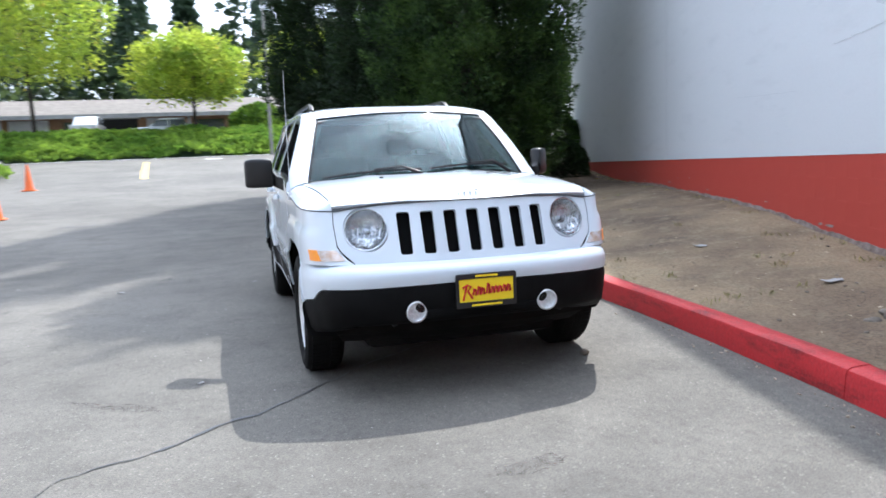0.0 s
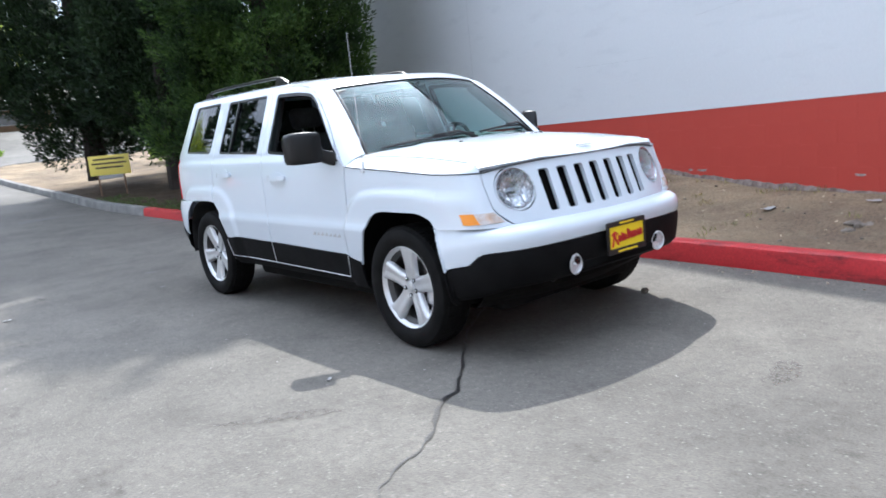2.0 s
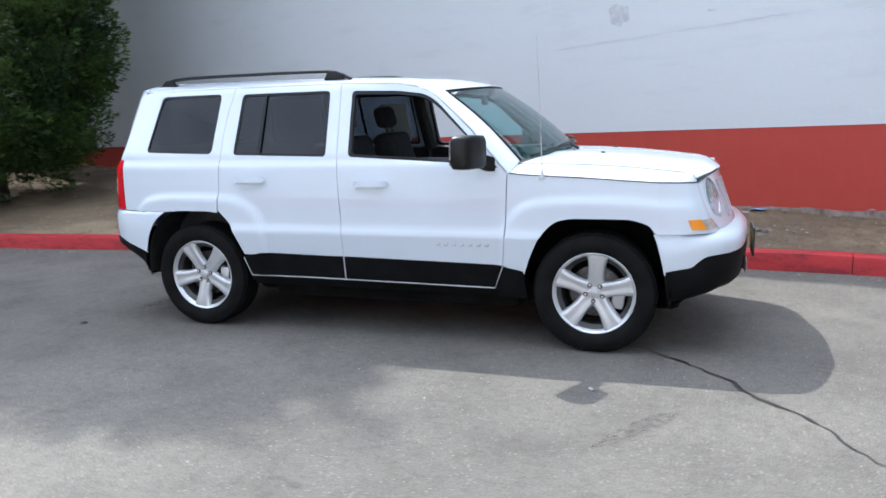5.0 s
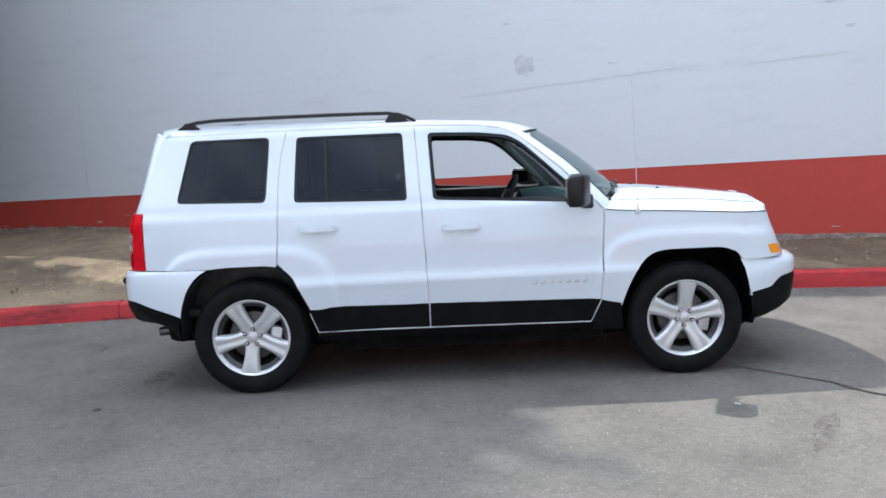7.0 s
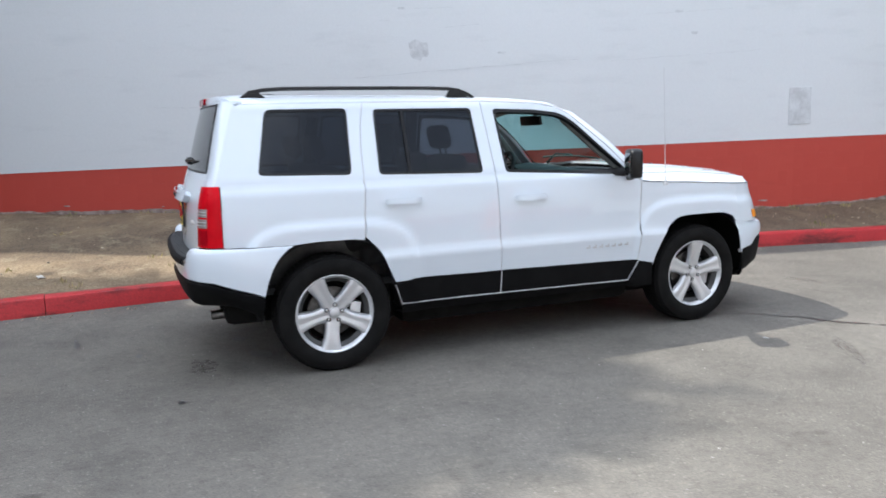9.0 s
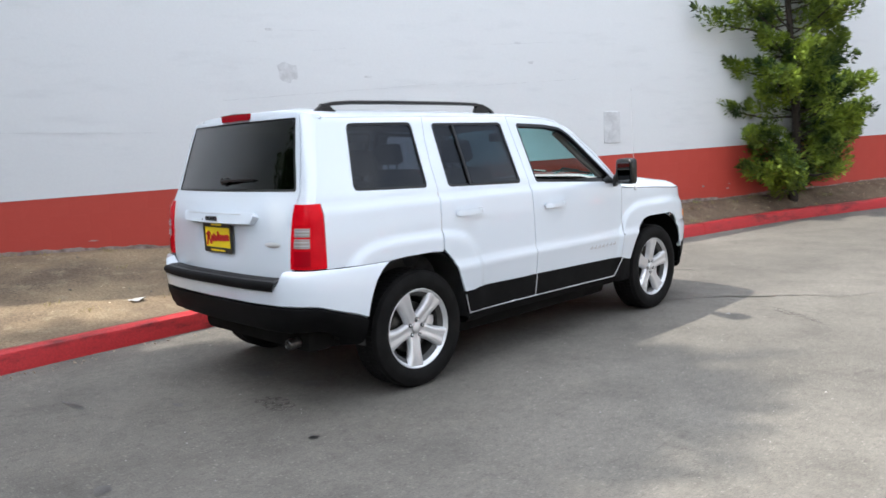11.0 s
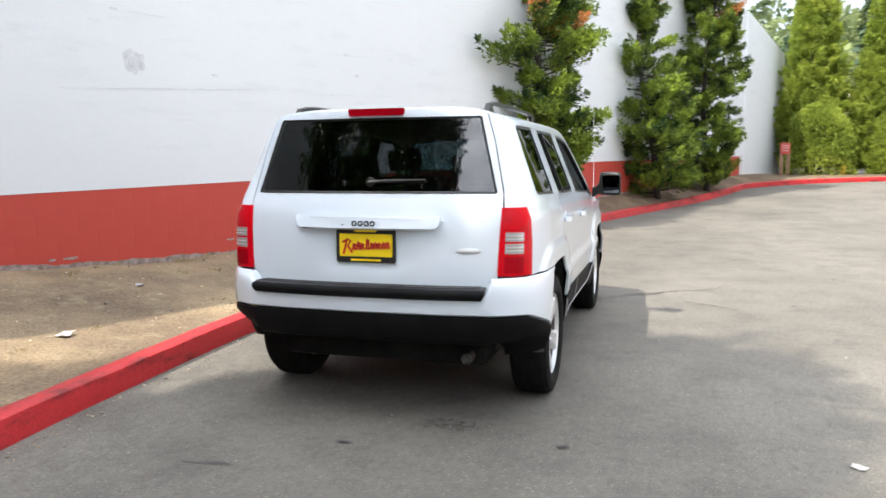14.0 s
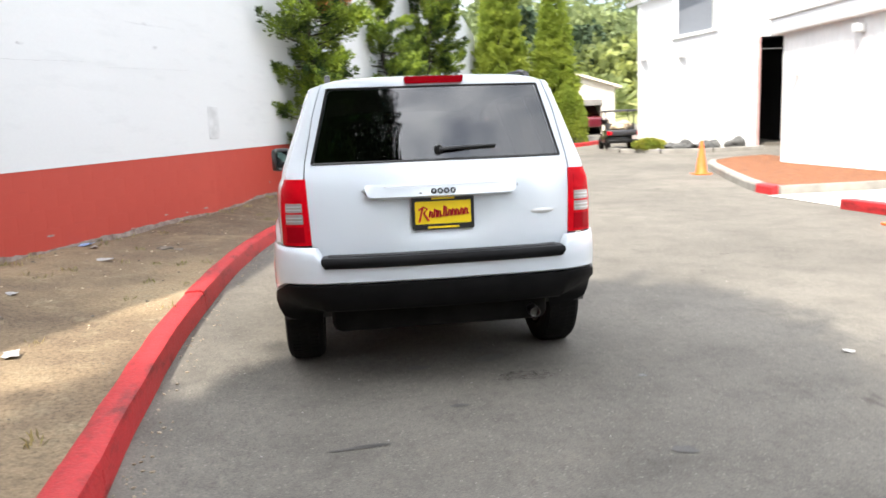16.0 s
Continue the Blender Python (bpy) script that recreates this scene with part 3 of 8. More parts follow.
def ribbon(bm, pts, widths, lift, seed, jag):
    """A ragged flat strip on the road along a line."""
    rng, rows = random.Random(seed), []
    dense = []
    for (x0, y0), (x1, y1) in zip(pts, pts[1:]):
        n = max(2, int(math.hypot(x1 - x0, y1 - y0) / 0.05))
        dense += [(lerp(x0, x1, k / n), lerp(y0, y1, k / n)) for k in range(n)]
    dense.append(pts[-1])
    wob = 0.0
    for i, (x, y) in enumerate(dense):
        p, q = dense[max(i - 1, 0)], dense[min(i + 1, len(dense) - 1)]
        d = Vector((q[0] - p[0], q[1] - p[1])).normalized()
        wob = 0.7 * wob + rng.uniform(-jag, jag)
        w = lerp(widths[0], widths[1], i / len(dense)) * rng.uniform(0.25, 1.5)
        z = ground_z(y) + lift
        rows.append([(x + d.y * (wob - w), y - d.x * (wob - w), z), (x + d.y * (wob + w), y - d.x * (wob + w), z)])
    return grid(bm, rows)


def blot(bm, x, y, rx, ry, lift, seed, turn=0.0):
    rng, ring = random.Random(seed), []
    k0 = rng.uniform(0, 50)
    for k in range(28):
        a = 2 * math.pi * k / 28
        s = 1 + 0.45 * noise.noise((math.cos(a) * 1.3 + k0, math.sin(a) * 1.3, k0))+ 0.2 * noise.noise((math.cos(a) * 4 + k0, math.sin(a) * 4, k0))
        u, v = rx * s * math.cos(a), ry * s * math.sin(a)
        ring.append(bm.verts.new((x + u * math.cos(turn) - v * math.sin(turn), y + u * math.sin(turn) + v * math.cos(turn), ground_z(y) + lift)))
    bm.faces.new(ring)
    return bm


# ---- the long wall ----
WALL_END = 16.5


def wall_shape(y0, y1, lo, hi, depth, name, mat, label):
    """A stretch of the wall between two heights that may slope along it."""
    bm, n = bmesh.new(), 60
    rows = []
    for k in range(n + 1):
        y = lerp(y0, y1, k / n)
        x = wall_x(y)
        rows.append([(x, y, lo(y)), (x, y, hi(y)), (x + depth, y - depth * 0.33, hi(y)), (x + depth, y - depth * 0.33, lo(y))])
    grid(bm, rows, loop=True)
    bm.faces.new(list(bm.verts)[:4])
    bm.faces.new(list(bm.verts)[-4:])
    bmesh.ops.recalc_face_normals(bm, faces=bm.faces)
    return solo(name, bm, mat, label, "wall", kind="structure", smooth=False)


def wall_top(y):
    """The gabled parapet: highest beside the conifers, low where the next bay begins."""
    return curve1(y, [(-22.6, 8.7), (-19.0, 8.6), (-15.5, 6.2), (-8.0, 5.3), (-5.4, 5.2), (-5.3, 4.25), (5.0, 9.4), (16.7, 5.5)])


def build_wall():
    white = wall_shape(-22.4, WALL_END, lambda y: wall_line(y), wall_top, 0.30, "wall_east", M["wall_white"], "tall white-painted block wall with faint cracks")
    base = wall_shape(-22.4, WALL_END, lambda y: wall_foot(y) - 0.5, lambda y: wall_line(y) - 0.002, 0.29, "wall_base", M["wall_red"], "red-painted block base of the white wall, scuffed at the foot")
    base.location.x = 0.006
    # end returns and roof close the building
    for y, nm in ((WALL_END, "wall_north"), (-22.4, "wall_south")):
        bm, x = bmesh.new(), wall_x(y)
        box(bm, x + 0.302, x + 16, y - 0.4, y - 0.1, 0.0, wall_top(y) - 0.02)
        solo(nm, bm, M["wall_white"], "plain white end wall of the building", "wall", kind="structure", smooth=False)
    bm = bmesh.new()
    grid(bm, [[(wall_x(y) + u, y, wall_top(y) + 0.02) for u in (-0.05, 8, 17)] for y in (-22.6, -19.0, -15.5, -8.0, -5.4, -5.3, -2.0, 1.5, 5.0, 9.0, 13.0, 16.7)])
    thicken(bm, -0.22)
    solo("roof", bm, M["roof_felt"], "flat dark roof edge of the long building", "roof", kind="structure", smooth=False)
    return white, base


def wall_marks(white, base):
    """Patched holes, vent plate, hairline cracks and the bared foot of the wall."""
    def frame_at(y, z):
        a = math.atan(0.323 if y > -5.35 else 0.3613)
        return Matrix.Translation((wall_x(y), y, z)) @ Matrix.Rotation(-a, 4, "Z")
    def patch(y, z, w, h, seed, proud, name, mat, owner, label=""):
        """A thin irregular flake of plaster or bared block lying on the wall."""
        k0, ring = seed * 3.7, []
        for k in range(22):
            a = 2 * math.pi * k / 22
            s = 1 + 0.35 * noise.noise((math.cos(a) * 1.4 + k0, math.sin(a) * 1.4, k0)) + 0.3 * noise.noise((math.cos(a) * 4 + k0, math.sin(a) * 4, k0))
            c, q = math.cos(a), math.sin(a)
            ring.append((w * s * math.copysign(abs(c) ** 0.7, c), h * s * math.copysign(abs(q) ** 0.7, q)))
        m = frame_at(y, z)
        return part(name, prism(bmesh.new(), ring, lambda u, v, d: m @ Vector((-d, u, v)), -0.01, proud), mat, owner, label, smooth=False)
    patch(-0.93, 2.37, 0.11, 0.115, 3, 0.0025, "plugged_pipe_hole", M["spot"], white, "roughly plastered round patch in the wall")
    m = frame_at(-0.93, 2.37)
    for r0, a0, a1, sd in ((0.088, 20, 290, 1), (0.055, 200, 380, 2)):
        arc = [m @ Vector((-0.003, r0 * (1 + 0.12 * rnoise(k, sd, 0.9)) * math.cos(radians(lerp(a0, a1, k / 16))), r0 * (1 + 0.12 * rnoise(k, sd, 0.7, 4)) * math.sin(radians(lerp(a0, a1, k / 16))))) for k in range(17)]
        part("plaster_ridge", tube(bmesh.new(), arc, [0.002 + 0.005 * abs(rnoise(k, sd, 1.3)) for k in range(17)], 5), M["spot"], white)
    pr = random.Random(17)
    for y, z in ((-4.0, 2.78), (-4.2, 2.52), (-0.55, 2.72), (-0.75, 2.86), (-1.9, 2.32)):
        patch(y, z, pr.uniform(0.03, 0.07), pr.uniform(0.008, 0.02), pr.random() * 90, 0.002, "paint_flake", M["spot"], white)
    for k in range(22):
        y = pr.uniform(-8.5, 7.6)
        low = pr.random() ** 2.2
        patch(y, wall_foot(y) + 0.045 + 0.22 * low, pr.uniform(0.02, 0.07) * (1 - 0.5 * low), pr.uniform(0.004, 0.014), pr.random() * 90, 0.005, "paint_flake", M["flake"], base, "pale bared flake in the red paint" if k == 0 else "")
    bm = bmesh.new()
    box(bm, -0.010, 0.02, -0.145, 0.145, -0.23, 0.23, 0.004, 1, frame_at(-5.52, 1.60))
    part("vent_plate", bm, M["spot"], white, "flat grey painted-over vent plate")
    rng = random.Random(3)
    for y0, z0, long, rise in ((-0.9, 2.86, 0.45, 0.0), (-1.25, 2.63, 0.4, 0.03), (-0.2, 2.05, 2.6, 0.18), (-3.6, 2.75, 1.1, 0.06), (2.1, 1.75, 1.6, -0.05), (-3.2, 2.2, 1.8, 0.10), (0.4, 3.3, 0.8, 0.0), (-7.4, 2.9, 1.0, 0.04)):
        bm, rows = bmesh.new(), []
        n = int(long / 0.06)
        for k in range(n + 1):
            y, z = y0 - long * k / n, z0 + rise * k / n + rng.uniform(-0.006, 0.006)
            w = 0.0026 * rng.uniform(0.2, 1.2)
            x = wall_x(y) - 0.003
            rows.append([(x, y, z - w), (x, y, z + w)])
        grid(bm, rows)
        part("hairline_crack", thicken(bm, 0.002), M["spot"], white)
    for y0 in (5.2,):
        bm, rows = bmesh.new(), []
        for k in range(30):
            z = lerp(wall_line(y0) + 0.02, 4.2, k / 29)
            y = y0 + rng.uniform(-0.006, 0.006)
            w = 0.003
            rows.append([(wall_x(y) - 0.003, y - w, z), (wall_x(y) - 0.003, y + w, z)])
        grid(bm, rows)
        part("settlement_crack", thicken(bm, 0.002), M["spot"], white)
    # bare, chipped strip at the foot
    bm = bmesh.new()
    rows, y = [], -20.0
    while y < 8:
        top = wall_foot(y) + max(0.005, 0.030 + 0.045 * rnoise(0, y, 0.8, 4) + 0.022 * rnoise(0, y, 4, 9) + 0.010 * rnoise(0, y, 17, 5))
        x = wall_x(y) - 0.001
        rows.append([(x - 0.008, y, wall_foot(y) - 0.3), (x - 0.006, y, top), (x + 0.03, y, top + 0.002)])
        y += 0.025
    grid(bm, rows)
    bmesh.ops.recalc_face_normals(bm, faces=bm.faces)
    part("bared_footing", bm, M["scuff"], base, "chipped grey concrete at the foot of the wall", smooth=False)


def wall_blocks(base):
    """The painted blocks of the red base: courses of long blocks, barely proud of their joints."""
    bm = bmesh.new()
    box(bm, -0.004, 0.05, -0.1993, 0.1993, 0.0012, 0.1968, 0.0008, 1)
    me = finish("block", bm, M["wall_red"], smooth=False)
    jr, made = random.Random(11), 0
    rows = [k * 0.198 for k in range(-1, 6)]
    y = 7.5
    while y > -21.8:
        slope = math.atan(0.323 if y > -5.35 else 0.3613)
        for n, h in enumerate(rows):
            yy = y + (0.19 if n % 2 else 0.0)
            z = wall_line(yy) - 0.198 - h
            if z + 0.15 < wall_foot(yy) or h < 0:
                continue
            if made < 300 and yy > -14:
                m = Matrix.Translation((wall_x(yy) + 0.0085 + jr.uniform(-0.0001, 0.0001), yy, z)) @ Matrix.Rotation(-slope, 4, "Z") @ Matrix.Rotation(0.0195 * 0.95, 4, "X")
                shared("block", me, base, Matrix.Translation((-0.006, 0, 0)) @ m)
                made += 1
        y -= 0.399 * math.cos(slope)


# ---- plants ----
def leaves(name, pts, dirs, size, wide, mat, parent, seed, loose=0.7, label="", stuff=False):
    """Many small leaves or sprays, each a bent blade of four corners; pts and dirs are arrays."""
    rng = np.random.default_rng(seed)
    n = len(pts)
    a = dirs + rng.normal(0, loose, (n, 3))
    a /= np.linalg.norm(a, axis=1, keepdims=True) + 1e-9
    b = np.cross(a, rng.normal(0, 1, (n, 3)))
    b /= np.linalg.norm(b, axis=1, keepdims=True) + 1e-9
    c = np.cross(a, b)
    s = size * rng.uniform(0.6, 1.4, (n, 1))
    v = np.empty((n, 4, 3))
    v[:, 0] = pts
    v[:, 1] = pts + a * s * 0.5 + b * s * wide + c * s * 0.08
    v[:, 2] = pts + a * s
    v[:, 3] = pts + a * s * 0.5 - b * s * wide + c * s * 0.08
    me = bpy.data.meshes.new(name)
    me.vertices.add(4 * n)
    me.vertices.foreach_set("co", v.ravel())
    me.loops.add(4 * n)
    me.loops.foreach_set("vertex_index", np.arange(4 * n, dtype=np.int32))
    me.polygons.add(n)
    me.polygons.foreach_set("loop_start", np.arange(0, 4 * n, 4, dtype=np.int32))
    me.polygons.foreach_set("loop_total", np.full(n, 4, dtype=np.int32))
    me.update(calc_edges=True)
    me.materials.append(mat)
    ob = new(name, me)
    if parent is not None:
        ob.parent = parent
    return tagged(ob, label, kind="stuff" if stuff else "")


def crown(radius_at, z0, z1, clumps, per, clump_r, seed, lump=0.25, droop=0.2, inner=0.35, thin=0.0):
    """Leaf places and directions for a crown: clumps on an uneven shell, some deeper inside."""
    rng = np.random.default_rng(seed)
    P, D = [], []
    made = 0
    while made < clumps:
        t = rng.random()
        z = z0 + (z1 - z0) * t
        r0 = radius_at(t)
        if rng.random() > max(r0, 0.05) / 3.2 or rng.random() < thin * t:
            continue
        a = rng.random() * 2 * math.pi
        bump_r = 1 + lump * noise.noise((math.cos(a) * 1.6 + seed, math.sin(a) * 1.6, z * 0.55)) + 0.6 * lump * noise.noise((math.cos(a) * 4 + seed, math.sin(a) * 4, z * 1.5))
        deep = 1.0 - inner * rng.random() ** 2
        r = r0 * bump_r * deep
        centre = np.array((r * math.cos(a), r * math.sin(a), z))
        out = np.array((math.cos(a), math.sin(a), 0.35 - droop))
        q = rng.normal(0, clump_r * 0.5, (per, 3)) + centre
        P.append(q)
        D.append(np.tile(out, (per, 1)) + (q - centre) / clump_r * 0.8)
        made += 1
    return np.concatenate(P), np.concatenate(D)


def plumes(centres, axes, long, wide, per, seed):
    """Leaf places and directions for pointed sprays that stand on centres along axes."""
    rng = np.random.default_rng(seed)
    n = len(centres)
    ax = axes / (np.linalg.norm(axes, axis=1, keepdims=True) + 1e-9)
    u = np.cross(ax, np.array((0.31, 0.22, 0.93)))
    u /= np.linalg.norm(u, axis=1, keepdims=True) + 1e-9
    v = np.cross(ax, u)
    size = rng.uniform(0.65, 1.35, (n, 1, 1))
    s, a, r = rng.random((n, per, 1)) ** 0.85, rng.random((n, per, 1)) * 2 * math.pi, np.sqrt(rng.random((n, per, 1)))
    taper = np.sin(math.pi * np.clip(0.22 + 0.78 * s, 0, 1)) ** 0.8
    side_ways = u[:, None, :] * np.cos(a) + v[:, None, :] * np.sin(a)
    bend = np.zeros((1, 1, 3)); bend[0, 0, 2] = 1
    P = centres[:, None, :] + size * (ax[:, None, :] * s * long + side_ways * r * taper * wide + bend * s * s * long * 0.25)
    D = ax[:, None, :] * 0.9 + side_ways * r * 0.9 + bend * 0.3 * s
    return P.reshape(-1, 3), D.reshape(-1, 3)


def limbs(bm, height, r0, n, reach, seed, start=0.15, rise=0.35, lean=(0, 0)):
    """A tapered, slightly bent trunk with limbs."""
    rng = random.Random(seed)
    line = [Vector((lean[0] * k / 8 * height + rng.uniform(-0.03, 0.03) * k, lean[1] * k / 8 * height + rng.uniform(-0.03, 0.03) * k, height * k / 8)) for k in range(9)]
    tube(bm, line, [r0 * (1.35 if k == 0 else 1) * (1 - 0.85 * k / 8) for k in range(9)], 9)
    for k in range(n):
        t = lerp(start, 0.92, (k + rng.random()) / n)
        i = min(int(t * 8), 7)
        p = line[i].lerp(line[i + 1], t * 8 - i)
        a, far = rng.uniform(0, 6.283), reach(t) * rng.uniform(0.6, 0.95)
        q = p + Vector((far * math.cos(a), far * math.sin(a), far * rise * rng.uniform(0.3, 1.3)))
        mid = p.lerp(q, 0.5) + Vector((rng.uniform(-0.1, 0.1), rng.uniform(-0.1, 0.1), -0.08 * far))
        tube(bm, [p, mid, q], [r0 * 0.3 * (1.1 - t), r0 * 0.2 * (1.1 - t), r0 * 0.06], 6)
    return bm


def conifer(at, height, radius, z0, mat, label, seed, clumps, per, size, trunk=0.2, clump_r=0.34, shape=None, wide=0.15, lump=0.28, thin=0.0, taper=0.62, lean=0.0):
    tree = thing("conifer_tree", label, "tree", at)
    shape = shape or (lambda t: radius * min(1.0, (t / 0.10 + 0.35)) * (1 - t) ** taper)
    bm = limbs(bmesh.new(), height * 0.93, trunk, 26, shape, seed, start=max(0.08, z0 / height), lean=(lean, 0))
    part("trunk", bm, M["bark"], tree, "dark brown trunk with short limbs")
    P, D = crown(shape, z0, height, clumps, 1, 0.01, seed, lump, thin=thin, inner=0.5)
    D[:, 2] += 0.45
    P[:, 0] += lean * P[:, 2]
    P, D = plumes(P, D, clump_r * 1.9, clump_r * 0.62, per, seed)
    leaves("crown", P, D, size, wide, mat, tree, seed, 0.45)
    return tree


def wall_pine(at, height, seed, wide, profile, lean):
    """A clipped pine by the wall: bent trunk, tufts held out on separate limbs, gaps between them."""
    rng = random.Random(seed)
    tree = thing("pine_tree", "irregular green pine with open tufted limbs beside the white wall", "tree", at, group="pines by the wall")
    bm, P, D, Q, E = bmesh.new(), [], [], [], []
    line = [Vector((lean[0] * z + 0.12 * math.sin(z * 0.9 + seed), lean[1] * z + 0.10 * math.cos(z * 1.1 + seed) - 0.1, z)) for z in (height * k / 10 for k in range(11))]
    tube(bm, line, [0.085 * (1 - 0.085 * k) for k in range(11)], 9)
    count = int(height * 23)
    for k in range(count):
        t = lerp(0.02, 0.99, (k + rng.random()) / count)
        i = min(int(t * 10), 9)
        p = line[i].lerp(line[i + 1], t * 10 - i)
        a = rng.uniform(0, 6.283)
        uneven = 0.92 + 0.85 * noise.noise((math.cos(a) * 1.1 + seed, math.sin(a) * 1.1, t * height * 0.8))
        far = max(0.15, wide * curve1(t, profile) * rng.uniform(0.6, 1.12) * uneven)
        q = p + Vector((far * math.cos(a) * 0.85, far * math.sin(a), far * rng.uniform(-0.05, 0.45)))
        tube(bm, [p, p.lerp(q, 0.5) + Vector((0, 0, -0.06 * far)), q], [0.028 * (1.1 - t), 0.018, 0.006], 5)
        dead = 0.55 < t < 0.95 and rng.random() < 0.07
        for f in (0.30, 0.50, 0.66, 0.80, 0.90, 0.98):
            b2 = a + rng.uniform(-1.0, 1.0) * (1.25 - f)
            spread = 0.13 * (1.1 - 0.6 * f)
            (Q if dead else P).append(tuple(p.lerp(q, f) + Vector((rng.uniform(-spread, spread), rng.uniform(-spread, spread), rng.uniform(-0.05, 0.04)))))
            (E if dead else D).append((math.cos(b2), math.sin(b2), rng.uniform(0.10, 0.55)))
    part("trunk", bm, M["bark"], tree, "thin bent brown trunk with bare limbs")
    pts, ways = plumes(np.array(P), np.array(D), 0.36, 0.105, 116, seed)
    leaves("crown", pts, ways, 0.086, 0.17, M["pine"], tree, seed, 0.45)
    if Q:
        pts, ways = plumes(np.array(Q), np.array(E), 0.32, 0.09, 90, seed)
        leaves("dead_sprays", pts, ways, 0.06, 0.2, M["pine_dead"], tree, seed + 1, 0.7, "dried orange-brown sprays")
    return tree


def broad_tree(at, height, radius, seed, mat, label, clumps, per, size, name="maple_tree"):
    tree = thing(name, label, "tree", at)
    shape = lambda t: radius * math.sin(math.pi * min(1, 0.14 + 0.84 * t)) ** 0.7
    z0 = height * 0.38
    bm = limbs(bmesh.new(), height * 0.8, 0.16, 18, lambda t: shape(max(0, t * 1.2 - 0.25)), seed, 0.3, 0.9)
    part("trunk", bm, M["bark"], tree, "slim dark trunk with spreading limbs")
    P, D = crown(shape, z0, height, clumps, per, radius * 0.16, seed, 0.35, 0.3, 0.75)
    leaves("crown", P, D, size, 0.36, mat, tree, seed)
    return tree


def leaf_mound(name, label, cat, centre, rx, ry, h, n, size, mat, seed, wide=0.34, kind="", rz=0.0):
    """A clipped or sprawling mass of leaves over its stems."""
    ob = thing(name, label, cat, centre, kind=kind, rz=rz)
    rng = np.random.default_rng(seed)
    bm = bmesh.new()
    for k in range(14):
        a = rng.random() * 6.283
        r = math.sqrt(rng.random()) * 0.7
        rod(bm, (rx * r * math.cos(a) * 0.6, ry * r * math.sin(a) * 0.6, 0), (rx * r * math.cos(a), ry * r * math.sin(a), h * 0.7), 0.025, 0.01, 5)
    part("stems", bm, M["bark"], ob)
    u = rng.random(n) * 2 * math.pi
    cz = rng.random(n) ** 0.8
    rr = np.sqrt(np.clip(1 - cz**3.0, 0.0, 1)) * (1 - 0.25 * rng.random(n) ** 2)
    lump = np.array([1 + 0.16 * noise.noise((math.cos(q) * rx * 0.9 + seed, math.sin(q) * ry * 0.9, z * h * 1.2)) for q, z in zip(u, cz)])
    P = np.stack([rx * rr * lump * np.cos(u), ry * rr * lump * np.sin(u), h * cz * lump], 1)
    D = np.stack([np.cos(u) * rr, np.sin(u) * rr, 0.5 + cz], 1)
    leaves("foliage", P, D, size, wide, mat, ob, seed, 0.8)
    return ob


build_ground()
kerb_pieces()
build_bank()
wall_white_ob, wall_base_ob = build_wall()
wall_marks(wall_white_ob, wall_base_ob)

conifer((3.20, 7.98, 0.30), 12.5, 1.95, 0.25, M["conifer_a"], "dense dark green conifer on the dirt bank", 21, 2800, 106, 0.086, 0.17, 0.29, shape=lambda t: min(1.36 * min(1.0, t / 0.11 + 0.62), max(0.06, 6.0 * (1 - t) - 0.14)), wide=0.145, lump=0.52, thin=0.50, lean=0.035)
conifer((2.10, 15.1, 0.6), 17.5, 1.72, 0.50, M["conifer_b"], "tall conifer overhanging the kerb, shade put into its near-black colour", 22, 1700, 96, 0.115, 0.22, 0.34, shape=lambda t: 1.72 * min(1.0, t / 0.22 + 0.42) * (1 - t) ** 0.5, wide=0.155, lump=0.42, thin=0.5)
conifer((2.72, 11.55, bank_z(2.72, 11.55) - 0.03), 14.2, 1.25, 0.85, M["conifer_b"], "slim conifer with a bare lower trunk on the bank, coloured for shade", 24, 950, 84, 0.11, 0.18, 0.33, wide=0.155, lump=0.5, thin=0.0, taper=0.45)
conifer((5.2, 15.5, 0.7), 15.0, 2.4, 0.4, M["conifer_b"], "tall conifer behind the near trees, coloured for shade", 23, 620, 64, 0.15, 0.22, 0.4, wide=0.22, thin=0.3)
for px, py, hh, sd, wd, shape_p, tilt in ((0.85, -8.5, 5.9, 41, 1.06, [(0, 0.85), (0.3, 1.1), (0.7, 0.85), (1, 0.45)], (0.02, -0.02)),
                                          (-1.15, -13.4, 7.0, 42, 1.12, [(0, 0.9), (0.25, 1.1), (0.42, 0.95), (0.55, 0.5), (1, 0.34)], (0.09, -0.02)),
                                          (-2.45, -16.7, 7.4, 43, 1.0, [(0, 0.75), (0.25, 1.05), (0.6, 0.95), (0.85, 0.8), (1, 0.3)], (-0.02, 0.02))):
    wall_pine((px, py, bank_z(px, py) - 0.03), hh, sd, wd, shape_p, tilt)
leaf_mound("wall_shrub", "dark green shrub at the foot of the white wall", "shrub", (6.75, 11.8, bank_z(6.75, 11.8) - 0.05), 0.75, 0.9, 0.95, 5200, 0.075, M["conifer_b"], 71)


# ---- the white car: front towards -y, its left towards +x ----
from mathutils.geometry import delaunay_2d_cdt


def car_paint():
    m, nt, b = nodes_of("white_car_paint")
    n = noise_node(nt, 2.0, 3.0)
    nt.links.new(mixc(nt, (0.612, 0.668, 0.730), (0.640, 0.698, 0.760), n.outputs["Fac"]), b.inputs["Base Color"])
    b.inputs["Roughness"].default_value, b.inputs["Coat Weight"].default_value, b.inputs["Coat Roughness"].default_value = 0.35, 1.0, 0.02
    return m


